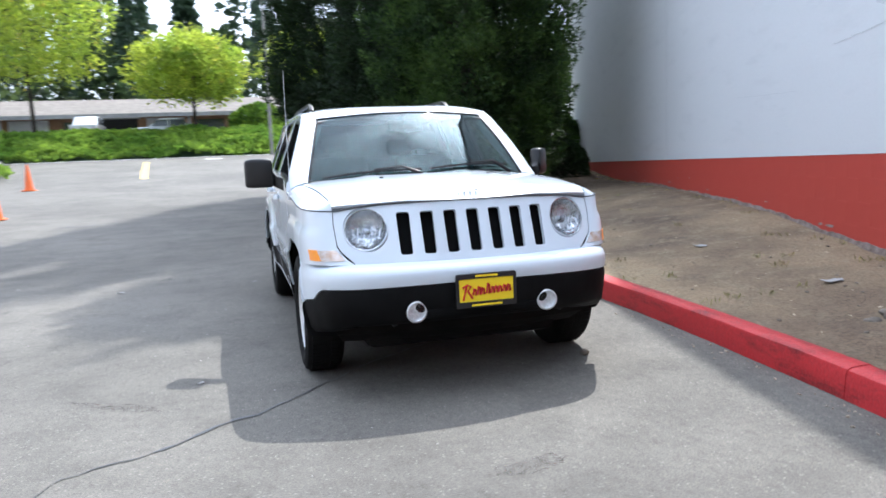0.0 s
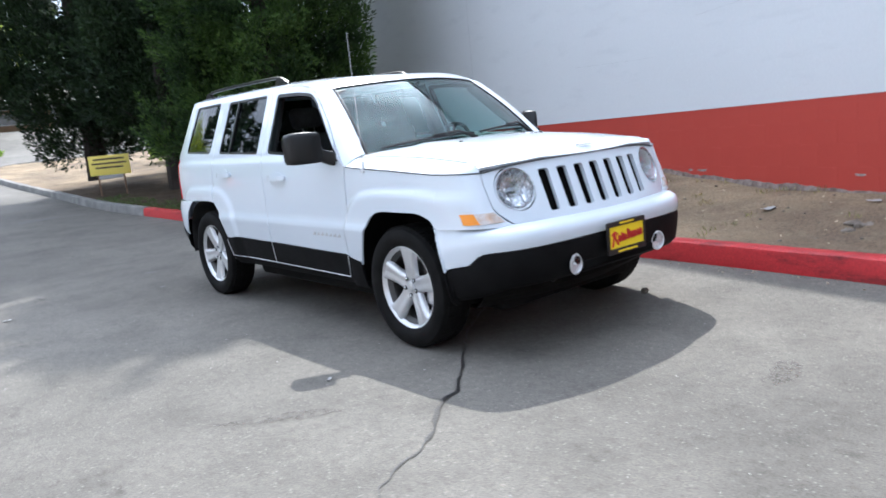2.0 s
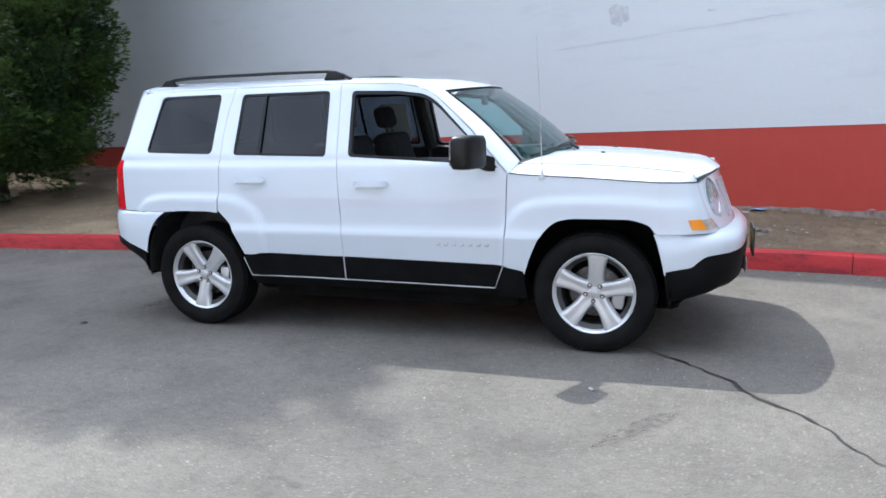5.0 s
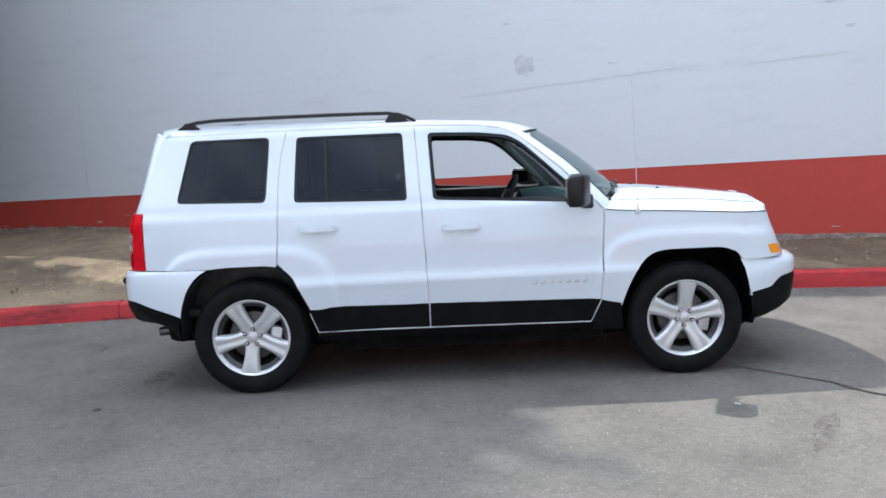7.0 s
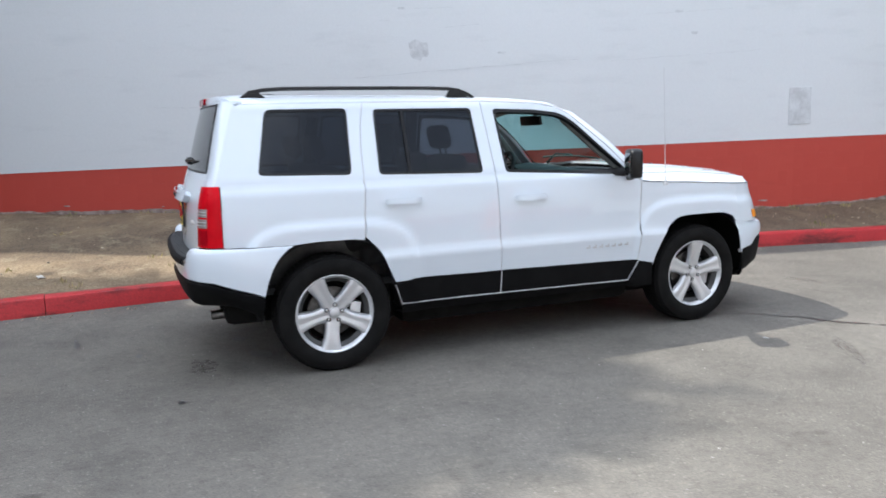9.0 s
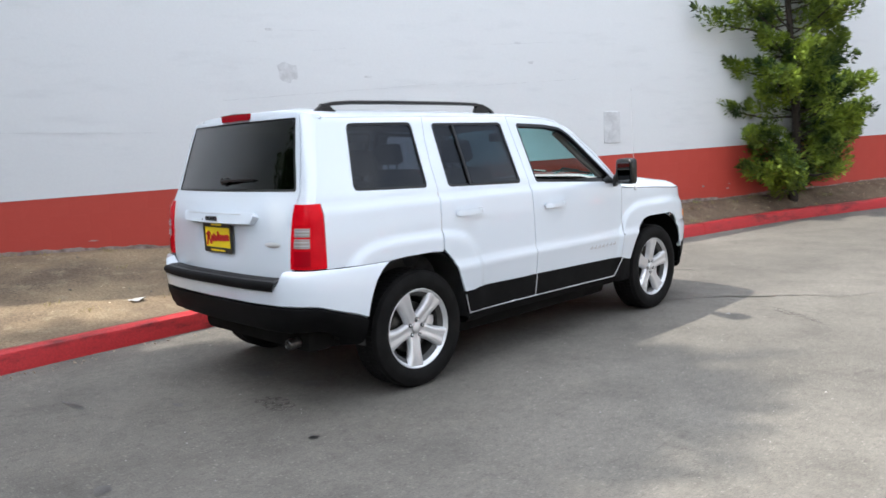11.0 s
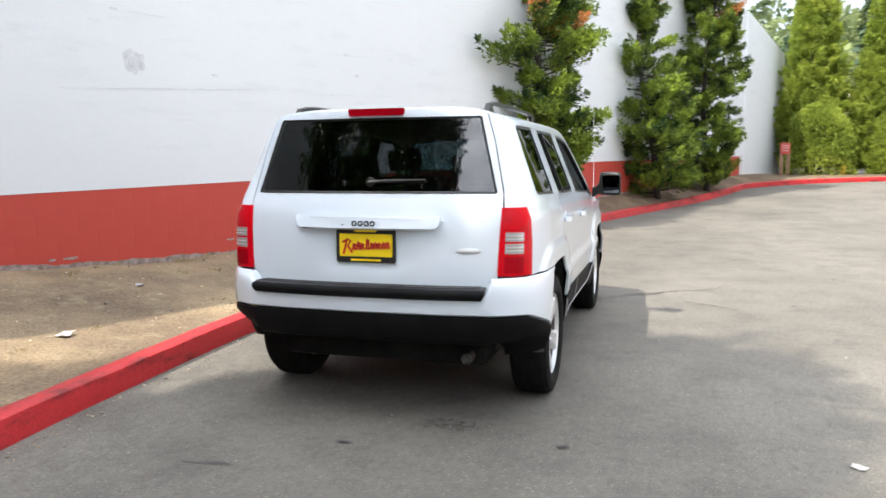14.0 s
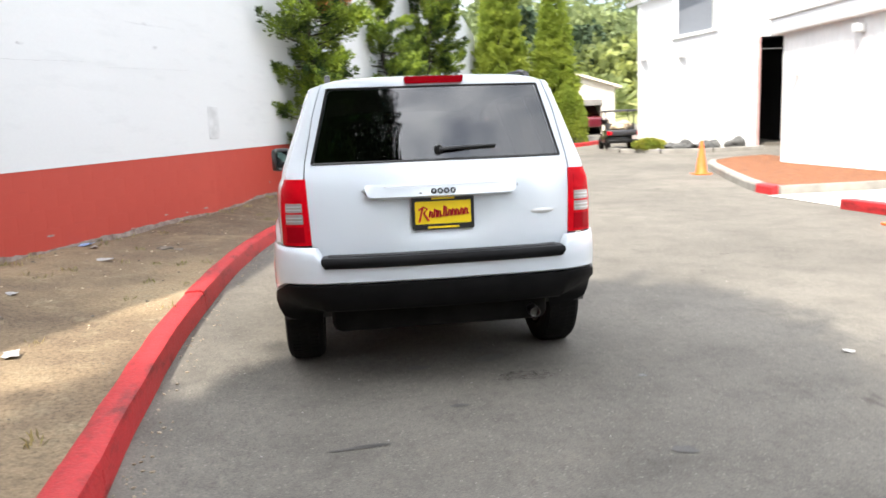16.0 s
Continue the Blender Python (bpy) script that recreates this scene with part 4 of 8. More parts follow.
C = {
    "paint": car_paint(),
    "black": surface("black_textured_plastic", (0.0035, 0.0035, 0.004), (0.0065, 0.0065, 0.007), 8, 240, 0.6, relief=0.0008, spec=0.10),
    "trim": plain("satin_black_trim", (0.006, 0.006, 0.0065), 0.38, spec=0.35),
    # near-black that stands for the shade in hollows and behind slots
    "void": plain("black_void", (0.004, 0.004, 0.004), 0.9, spec=0.1),
    "under": surface("dusty_underbody", (0.004, 0.004, 0.004), (0.010, 0.0095, 0.009), 6, 50, 0.9, spec=0.15),
    "rubber": surface("tyre_rubber", (0.005, 0.005, 0.005), (0.0095, 0.009, 0.0088), 12, 140, 0.75, relief=0.001, spec=0.13),
    "alloy": surface("silver_alloy", (0.60, 0.61, 0.63), (0.68, 0.69, 0.70), 7, 200, 0.36, 0.62, relief=0.0),
    # shade between the spokes is put into the barrel and brake tones
    "barrel": surface("shaded_wheel_barrel", (0.045, 0.045, 0.045), (0.085, 0.083, 0.08), 9, 60, 0.5, 0.6, relief=0.0),
    "steel": surface("brake_steel", (0.085, 0.082, 0.08), (0.15, 0.145, 0.14), 30, 90, 0.45, 0.9, relief=0.001),
    "chrome": plain("chrome", (0.78, 0.79, 0.80), 0.07, 1.0),
    "windscreen": glass("windscreen_glass", (0.60, 0.79, 0.79), 0.035, power=3.9),
    "tint": glass("privacy_glass", (0.27, 0.30, 0.34), 0.048, power=4.8),
    "tint_rear": glass("rear_privacy_glass", (0.22, 0.235, 0.25), 0.10, power=2.9),
    "lens": glass("clear_lens", (0.95, 0.96, 0.97), 0.04), "reflector": surface("lamp_reflector", (0.24, 0.25, 0.27), (0.72, 0.74, 0.77), 42, 120, 0.14, 0.9, relief=0.006),
    "red_lens": surface("red_lamp_lens", (0.50, 0.003, 0.010), (0.60, 0.005, 0.013), 14, 160, 0.12, relief=0.0, coat=0.0, spec=0.10, spread=0.04),
    "dark_red_lens": plain("dark_red_lamp_lens", (0.30, 0.002, 0.008), 0.14, 0.0, 0.0, spec=0.08),
    "amber": plain("amber_lamp_lens", (0.90, 0.30, 0.008), 0.3, 0.0, 0.15),
    "frost": plain("frosted_lamp_lens", (0.46, 0.40, 0.40), 0.18, 0.3, 0.5), "clear_amber": surface("clear_corner_lens", (0.52, 0.36, 0.26), (0.66, 0.62, 0.60), 30, 90, 0.15, 0.35, relief=0.0),
    # exhaust steel, darker than the chrome and uneven in tone
    "pipe": surface("dark_exhaust_steel", (0.09, 0.088, 0.086), (0.20, 0.195, 0.19), 30, 90, 0.35, 0.9, relief=0.001),
    "fog_bowl": surface("bright_lamp_bowl", (0.62, 0.63, 0.65), (0.84, 0.85, 0.86), 40, 160, 0.38, 0.55, relief=0.003),
    # dust grey, raised for the light that catches the rear arch
    "arch_liner": surface("lit_dusty_liner", (0.022, 0.022, 0.023), (0.050, 0.049, 0.047), 9, 60, 0.42, relief=0.002, spec=0.4),
    "cloth": surface("dark_seat_cloth", (0.030, 0.030, 0.032), (0.045, 0.045, 0.048), 20, 220, 0.95, relief=0.001),
    "dash": surface("dark_dashboard", (0.028, 0.028, 0.030), (0.038, 0.038, 0.040), 10, 260, 0.7, relief=0.0008),
    "liner": surface("pale_headliner", (0.42, 0.41, 0.39), (0.46, 0.45, 0.43), 5, 200, 0.95, relief=0.001),
    "pillar": surface("grey_green_trim", (0.20, 0.21, 0.20), (0.24, 0.25, 0.24), 5, 200, 0.8, relief=0.001),
    "plate": plain("yellow_plate", (0.90, 0.66, 0.012), 0.45), "plate_red": plain("red_lettering", (0.55, 0.02, 0.02), 0.5),
    "plate_dark": plain("dark_plate_frame", (0.015, 0.015, 0.016), 0.4),
    "grey_badge": plain("grey_badge", (0.45, 0.46, 0.47), 0.3, 0.6),
    "bright_badge": plain("bright_badge", (0.62, 0.63, 0.64), 0.35, 0.3),
    # dark tone in place of the dim road and trees it would reflect
    "mirror": plain("dark_mirror", (0.13, 0.135, 0.14), 0.03, 1.0),
    "shut": plain("shut_line_shadow", (0.10, 0.104, 0.11), 0.9, spec=0.1),
    "gap": plain("panel_gap", (0.52, 0.52, 0.53), 0.9, spec=0.1),
    "seam": surface("sill_seam", (0.42, 0.43, 0.44), (0.55, 0.55, 0.56), 8, 90, 0.6, relief=0.0),
    "pad": surface("grey_step_pad", (0.016, 0.0165, 0.018), (0.030, 0.031, 0.034), 8, 160, 0.6, relief=0.0008),
    "sticker": plain("window_sticker", (0.80, 0.80, 0.78), 0.7),
}

SECTION = [(0.20, 0.80), (0.33, 0.838), (0.50, 0.864), (0.62, 0.880), (0.655, 0.886), (0.668, 0.887), (0.692, 0.874), (0.72, 0.872), (0.95, 0.872), (1.06, 0.866), (1.085, 0.861), (1.105, 0.846), (1.15, 0.838), (1.50, 0.702), (1.56, 0.681), (1.59, 0.660), (1.62, 0.61)]
HUBS = ((-1.3175, 0.345), (1.3175, 0.345))


def half_width(y, z):
    w = curve1(z, SECTION)
    w -= 0.085 * min(max(0.0, (z - 0.72) / 0.25), 1) * max(0.0, (-y - 1.62) / 0.32) ** 2
    w -= 0.31 * max(0.0, -y - 1.45) ** 2 + 0.24 * max(0.0, y - 1.5) ** 2
    for yc, zc in HUBS:
        dy, dz = abs(y - yc), max(z - 0.30, 0.0) * 0.915
        r = (dy**4.2 + dz**4.2) ** (1 / 4.2)
        t = min(max((0.558 - r) / 0.042, 0.0), 1.0)
        w += 0.020 * t * t * (3 - 2 * t)
    return w


def inside(p, poly):
    x, y, hit = p[0], p[1], False
    for (x0, y0), (x1, y1) in zip(poly, poly[1:] + poly[:1]):
        if (y0 > y) != (y1 > y) and x < (x1 - x0) * (y - y0) / (y1 - y0) + x0:
            hit = not hit
    return hit


def rounded(poly, r, n=5):
    """Rounds the corners of a polygon; r may be one radius or one a corner."""
    out = []
    for i, p in enumerate(poly):
        a, b = Vector(poly[i - 1]), Vector(poly[(i + 1) % len(poly)])
        p, rr = Vector(p), (r[i] if isinstance(r, (list, tuple)) else r)
        if rr <= 0:
            out.append(tuple(p))
            continue
        u, v = (a - p), (b - p)
        d = min(rr, u.length * 0.48, v.length * 0.48)
        s, e = p + u.normalized() * d, p + v.normalized() * d
        for k in range(n + 1):
            t = k / n
            out.append(tuple((1 - t) ** 2 * s + 2 * t * (1 - t) * p + t * t * e))
    return out


def dense(poly, step):
    out = []
    for p, q in zip(poly, poly[1:] + poly[:1]):
        n = max(1, math.ceil(math.dist(p, q) / step))
        out += [(lerp(p[0], q[0], k / n), lerp(p[1], q[1], k / n)) for k in range(n)]
    return out


def sheet(outline, holes, step, f, depth, out):
    """A pressed panel: a flat outline with holes, filled with a fine net, laid on the surface f and given thickness.
    out: a direction that its outer face looks towards."""
    loops = [dense(outline, step)] + [dense(h, step) for h in holes]
    pts, edges = [], []
    for lp in loops:
        base = len(pts)
        pts += [Vector(p) for p in lp]
        edges += [(base + k, base + (k + 1) % len(lp)) for k in range(len(lp))]
    us, vs = [p[0] for p in outline], [p[1] for p in outline]
    nu, nv = int((max(us) - min(us)) / step), int((max(vs) - min(vs)) / step)
    rim = np.array([tuple(p) for p in pts])
    for i in range(1, nu):
        for j in range(1, nv):
            p = (min(us) + i * (max(us) - min(us)) / nu, min(vs) + j * (max(vs) - min(vs)) / nv)
            if inside(p, outline) and not any(inside(p, h) for h in holes) and np.min((rim[:, 0] - p[0]) ** 2 + (rim[:, 1] - p[1]) ** 2) > (0.45 * step) ** 2:
                pts.append(Vector(p))
    vo, _, fo, _, _, _ = delaunay_2d_cdt(pts, edges, [], 0, 1e-6)
    bm = bmesh.new()
    made = [bm.verts.new(f(p.x, p.y)) for p in vo]
    for tri in fo:
        c = (sum(vo[i].x for i in tri) / 3, sum(vo[i].y for i in tri) / 3)
        if inside(c, outline) and not any(inside(c, h) for h in holes):
            try:
                bm.faces.new([made[i] for i in tri])
            except ValueError:
                pass
    for v in [v for v in bm.verts if not v.link_faces]:
        bm.verts.remove(v)
    bm.normal_update()
    total = Vector((0, 0, 0))
    for fa in bm.faces:
        total += fa.normal * fa.calc_area()
    if total.dot(Vector(out)) < 0:
        bmesh.ops.reverse_faces(bm, faces=list(bm.faces))
    return thicken(bm, depth)


def mirrored(bm):
    b2 = bm.copy()
    for v in b2.verts:
        v.co.x = -v.co.x
    bmesh.ops.reverse_faces(b2, faces=list(b2.faces))
    return b2


def both(name, bm, mat, parent, label="", angle=38):
    """A part on the car's right (-x) and its twin on the left."""
    twin = mirrored(bm)
    a = part(name, bm, mat, parent, label, angle)
    return a, part(name, twin, mat, parent, label, angle)


def side(y, z, push=0.0):
    return (-half_width(y, z) - push, y, z)


ROOF_EDGE = [(-0.60, 1.29), (-0.47, 1.40), (-0.36, 1.492), (-0.26, 1.542), (-0.10, 1.568), (0.27, 1.581), (1.06, 1.583), (1.74, 1.578), (1.80, 1.574)]


def edge_z(y):
    return curve1(y, ROOF_EDGE)


def roof_z(y):
    return soft1(y, [(-0.52, 1.545), (-0.40, 1.578), (-0.13, 1.608), (0.32, 1.630), (0.74, 1.639), (1.15, 1.643), (1.64, 1.645), (1.78, 1.645), (1.90, 1.642)])


def hood_z(x, y):
    mid = soft1(y, [(-2.0, 1.018), (-1.93, 1.042), (-1.76, 1.066), (-1.46, 1.100), (-1.19, 1.118), (-0.90, 1.128)])
    rib = 0.008 * min(max((abs(x) - 0.40) / 0.05, 0), 1)
    return mid - rib - 0.038 * abs(x / 0.76) ** 3.4


def fender_z(y):
    return curve1(y, [(-1.93, 0.955), (-1.29, 1.000), (-0.92, 1.020), (-0.83, 1.030)])


def front_y(x, z):
    return -1.965 - (1.0 - z) * 0.36 + 0.125 * (abs(x) / 0.72) ** 2.2


def corner_pt(z, u):
    """The front wing corner: u runs from the wing's side (0) round to the seam of the face (1)."""
    a = Vector(side(-1.66, min(z, 0.975)))
    a.z = z
    xi = -curve1(z, [(0.69, 0.625), (0.72, 0.668), (0.775, 0.712), (0.90, 0.722), (0.975, 0.718)])
    b = Vector((xi, front_y(xi, z) - 0.001, z))
    m = Vector((a.x + 0.018, b.y + 0.012, z))
    p = (1 - u) ** 2 * a + 2 * u * (1 - u) * m + u * u * b
    return (p.x, p.y, z)


def rear_y(x, z):
    return soft1(z, [(0.70, 2.095), (0.80, 2.096), (1.0, 2.082), (1.12, 2.058), (1.19, 2.026), (1.40, 1.968), (1.58, 1.914), (1.62, 1.897)]) - 0.056 * (x / 0.68) ** 2


def screen_pt(s, t):
    """The windscreen: s from -1 to 1 across, t from 0 at the scuttle to 1 at the roof."""
    bow = 1 - s * s
    x = s * lerp(0.735, 0.600, t)
    y = lerp(-0.872 - 0.215 * bow, -0.378 - 0.160 * bow, t) - 0.012 * math.sin(math.pi * t)
    z = lerp(1.090 + 0.022 * bow, 1.512 + 0.026 * bow, t) + 0.018 * math.sin(math.pi * t)
    return (x, y, z)


def build_car():
    car = thing("car", "white sport utility car with black lower cladding beside the kerb", "car")
    out = (-1, 0, 0)
    g = 0.0018
    # -- side pressings --
    fender = rounded([(-0.835, 1.030), (-0.92, 1.020), (-1.29, 1.000), (-1.66, 0.974), (-1.66, 0.70), (-1.648, 0.70)] + [(-1.622, 0.742), (-1.53, 0.777), (-1.19, 0.777), (-1.10, 0.758), (-1.015, 0.672), (-0.955, 0.54), (-0.925, 0.447), (-0.803, 0.49), (-0.818, 0.66)], [0] * 6 + [0.05, 0.08, 0.08, 0.06, 0.08, 0.08] + [0] * 3)
    both("front_fender", sheet(fender, [], 0.020, lambda y, z: side(y, z), 0.012, out), C["paint"], car)
    fwin = rounded([(0.200, 1.531), (-0.10, 1.520), (-0.285, 1.497), (-0.372, 1.446), (-0.76, 1.075), (0.182, 1.130)], [0.03, 0.02, 0.06, 0.06, 0.02, 0.03])
    fdoor = [(-0.828, 1.026), (-0.60, 1.272), (-0.47, 1.388), (-0.36, 1.482), (-0.26, 1.533), (-0.10, 1.560), (0.278, 1.574), (0.252, 1.10), (0.237, 0.74), (0.230, 0.512), (-0.795, 0.494), (-0.812, 0.66)]
    fdoor = [(y + (g if y < 0 else -g), z) for y, z in fdoor]
    rwin = rounded([(0.995, 1.537), (0.352, 1.537), (0.335, 1.132), (1.010, 1.150)], 0.03)
    rdoor = [(0.282, 1.575), (1.052, 1.575), (1.082, 1.44), (1.098, 1.30), (1.104, 1.09), (1.118, 0.79)] + [(1.085, 0.757), (1.034, 0.705), (0.972, 0.565), (0.945, 0.507), (0.234, 0.512), (0.241, 0.74), (0.256, 1.10)]
    rdoor = rounded(rdoor, [0] * 6 + [0.05, 0.10, 0.08] + [0] * 4)
    qwin = rounded([(1.636, 1.541), (1.156, 1.544), (1.176, 1.156), (1.712, 1.172)], 0.035)
    quarter = [(1.0575, 1.576), (1.765, 1.570), (1.818, 1.546), (1.832, 1.50), (1.905, 1.25), (1.948, 1.125), (1.918, 1.118), (1.922, 0.778), (1.548, 0.778)] + [(1.42, 0.786), (1.20, 0.786), (1.13, 0.777), (1.1095, 1.09), (1.1035, 1.30), (1.0875, 1.44)]
    for nm, ol, holes in (("front_door", fdoor, [fwin]), ("rear_door", rdoor, [rwin]), ("quarter_panel", quarter, [qwin])):
        both(nm, sheet(ol, holes, 0.021, side, 0.014, out), C["paint"], car)
    # rubber-framed panes; the front door windows are wound down
    for nm, ol, tone in (("rear_door_window", rwin, "tint"), ("quarter_window", qwin, "tint")):
        cy, cz = sum(p[0] for p in ol) / len(ol), sum(p[1] for p in ol) / len(ol)
        inner = [(lerp(p[0], cy, 0.045), lerp(p[1], cz, 0.075)) for p in ol]
        grown = [(lerp(cy, p[0], 1.004), lerp(cz, p[1], 1.006)) for p in ol]
        both("window_seal", sheet(grown, [inner], 0.06, lambda y, z: side(y, z, -0.004), 0.010, out), C["trim"], car, "black rubber window seal")
        both(nm, sheet([(lerp(p[0], cy, 0.03), lerp(p[1], cz, 0.05)) for p in ol], [], 0.10, lambda y, z: side(y, z, -0.009), 0.004, out), C[tone], car, "dark privacy glass pane")
    cy, cz = -0.15, 1.30
    inner = [(lerp(p[0], cy, 0.055), lerp(p[1], cz, 0.095)) for p in fwin]
    both("window_seal", sheet([(lerp(cy, p[0], 1.004), lerp(cz, p[1], 1.006)) for p in fwin], [inner], 0.06, lambda y, z: side(y, z, -0.004), 0.030, out), C["trim"], car, "black frame round the wound-down window")
    bm = bmesh.new()
    box(bm, -0.006, 0.006, -0.009, 0.009, 1.152, 1.526)
    for v in bm.verts:
        v.co = Vector(side(0.815 + v.co.y, v.co.z, -0.002 + v.co.x))
    both("window_divider", bm, C["trim"], car)
    # -- lower cladding, sills --
    for nm, ol in (("door_cladding", [(-0.800, 0.490), (0.226, 0.508), (0.228, 0.366), (-0.745, 0.352)]), ("rear_door_cladding", [(0.236, 0.508), (0.82, 0.518), (0.945, 0.488), (0.912, 0.368), (0.236, 0.366)])):
        both(nm, sheet(ol, [], 0.06, lambda y, z: side(y, z, 0.008), 0.012, out), C["black"], car, "black textured plastic lower door cladding")
    both("fender_cladding", sheet([(-0.806, 0.485), (-0.918, 0.463), (-0.935, 0.30), (-0.76, 0.30), (-0.752, 0.35)], [], 0.05, lambda y, z: side(y, z, 0.006), 0.012, out), C["black"], car)
    bm = bmesh.new()
    grid(bm, [[side(y, 0.372, -0.004), side(y, 0.352, 0.004), side(y, 0.335, 0.0), side(y, 0.30, -0.02), (-0.70, y, 0.285), (-0.66, y, 0.40)] for y in [-0.90 + 0.1 * k for k in range(19)]])
    bmesh.ops.recalc_face_normals(bm, faces=bm.faces)
    both("sill", thicken(bm, 0.006), C["black"], car, "black plastic sill")
    bm = bmesh.new()
    tube(bm, [side(-0.80, 0.49, 0.0095), side(-0.742, 0.351, 0.0095), side(0.0, 0.359, 0.0095), side(0.5, 0.364, 0.0095), side(0.905, 0.366, 0.0095), side(0.948, 0.487, 0.0085)], 0.0042, 5)
    tube(bm, [side(0.232, 0.365, 0.007), side(0.232, 0.44, 0.007), side(0.231, 0.51, 0.006)], 0.0042, 5)
    both("sill_seam", bm, C["seam"], car, "pale seam round the lower door cladding")
    # dark shut lines behind the panel gaps
    for line in ([(-0.835, 1.03), (-0.818, 0.66), (-0.80, 0.49)], [(0.282, 1.578), (0.256, 1.10), (0.241, 0.74), (0.232, 0.50)], [(0.29, 1.5765), (1.0, 1.5770), (1.045, 1.572), (1.057, 1.56), (1.087, 1.44), (1.102, 1.30), (1.108, 1.09), (1.123, 0.79)], [(-0.83, 1.03), (-0.60, 1.28), (-0.36, 1.487), (-0.26, 1.538), (-0.10, 1.564), (0.27, 1.5765)]):
        bm, pts = bmesh.new(), []
        for (y0, z0), (y1, z1) in zip(line, line[1:]):
            n = max(2, int(math.dist((y0, z0), (y1, z1)) / 0.08))
            pts += [side(lerp(y0, y1, k / n), lerp(z0, z1, k / n), -0.0092) for k in range(n)]
        tube(bm, pts + [side(*line[-1], -0.0092)], 0.0075, 6)
        both("shut_line", bm, C["gap"], car)
    bm = bmesh.new()
    tube(bm, [side(0.05 * k, edge_z(0.05 * k) - 0.004, -0.012) for k in range(-4, 36)] + [(-0.650, 1.785, 1.572), (-0.632, 1.815, 1.578), (-0.608, 1.842, 1.584)], 0.010, 6)
    both("roof_ditch", bm, C["paint"], car)
    # -- roof --
    bm, rows = bmesh.new(), []
    def roof_pt(s, y):
        e0, w0 = edge_z(min(y, 1.76)), half_width(min(y, 1.76), edge_z(min(y, 1.76)))
        up = min(max((y - 1.60) / 0.22, 0.0), 1.0)
        back = y - 0.085 * min(1.0, abs(s)) ** 3 * min(max((y - 1.60) / 0.27, 0.0), 1.0)
        up = up * up * (3 - 2 * up)
        e, wide = lerp(e0, 1.594, up), lerp(w0, 0.612, up)
        if abs(s) > 1:
            drop = min(max((y - 1.74) / 0.10, 0.0), 1.0)
            return Vector((math.copysign(lerp(w0, wide + 0.003, drop), s), back, lerp(e0 - 0.004, e - 0.020, drop)))
        slope = 0.014 * min(max((y - 1.70) / 0.20, 0.0), 1.0) ** 1.6
        return Vector((s * wide, back, e + (roof_z(y) - slope - e) * (1 - abs(s) ** lerp(4.2, 7, up))))
    ss = [math.copysign(1 - (1 - abs(-1 + k / 16)) ** 1.9, -1 + k / 16) for k in range(33)]
    ss = [-1.1] + ss + [1.1]
    for j in range(6):
        t = j / 6
        row = []
        for s in ss:
            a, b = Vector(screen_pt(max(-1, min(1, s)), 1.0)), roof_pt(s, -0.24)
            if abs(s) > 1:
                a += Vector((math.copysign(0.012, s), 0.010, -0.014))
            p = a.lerp(b, t)
            p.z = lerp(a.z + 0.004, b.z, math.sin(t * math.pi / 2))
            row.append(p)
        rows.append(row)
    for y in [-0.24, -0.12] + [0.05 * k for k in range(0, 35)] + [1.74, 1.78, 1.81, 1.84, 1.87, 1.90]:
        rows.append([roof_pt(s, y) for s in ss])
    lip = rows[-1]
    rows.append([(p.x * 0.998, p.y + 0.008, p.z - 0.010) for p in lip])
    rows.append([(p.x, p.y + 0.012, max(p.z - 0.058, min(p.z - 0.012, 1.568))) for p in lip])
    rows.append([(p.x, p.y - 0.02, max(p.z - 0.062, min(p.z - 0.014, 1.566))) for p in lip])
    grid(bm, rows)
    part("roof", thicken(bm, 0.02), C["paint"], car)
    both("roof_pillar", pillar_strip(), C["paint"], car, "white windscreen pillar")
    # -- windscreen --
    bm = bmesh.new()
    grid(bm, [[screen_pt(lerp(-0.985, 0.985, i / 20), lerp(0.015, 0.985, j / 10)) for i in range(21)] for j in range(11)])
    part("windscreen", thicken(bm, 0.004), C["windscreen"], car, "clear faintly green windscreen").visible_shadow = False
    bm = bmesh.new()
    for line in ([screen_pt(-0.985, t / 10) for t in range(11)], [screen_pt(0.985, t / 10) for t in range(11)], [screen_pt(-1 + k / 10, 0.99) for k in range(21)]):
        tube(bm, [Vector(p) + Vector((0, -0.001, 0.001)) for p in line], 0.006, 6)
    part("windscreen_seal", bm, C["trim"], car)
    # -- bonnet, wing tops, scuttle --
    bm, rows = bmesh.new(), []
    for j in range(25):
        v = j / 24
        row = []
        for k in range(25):
            s = -1 + 2 * k / 24
            wide = lerp(0.722, 0.775, v)
            x = s * wide
            y = lerp(front_y(x, 1.0) - 0.012, -1.05 + 0.16 * s * s, v**0.8)
            z = hood_z(x, y)
            if j == 0:
                z -= 0.024
            row.append((x, y, z))
        rows.append(row)
    grid(bm, rows)
    bmesh.ops.recalc_face_normals(bm, faces=bm.faces)
    part("bonnet", thicken(bm, 0.016), C["paint"], car, "white bonnet with a raised middle")
    bm, rows = bmesh.new(), []
    for j in range(23):
        v = j / 22
        y = lerp(-1.66, -0.80, v)
        xi = lerp(0.722, 0.775, min(max((y + 1.872) / 0.982, 0.0), 1.0) ** 1.25) + 0.004
        zo, zi = fender_z(y) + 0.002, hood_z(xi, y) - 0.006
        xo = half_width(y, fender_z(y))
        row = []
        for k in range(7):
            t = k / 6
            bulge = math.sin(t * math.pi / 2)
            row.append((-lerp(xo, xi, t), y, lerp(zo, max(zi, zo + 0.012), bulge)))
        rows.append(row)
    grid(bm, rows, flip=False)
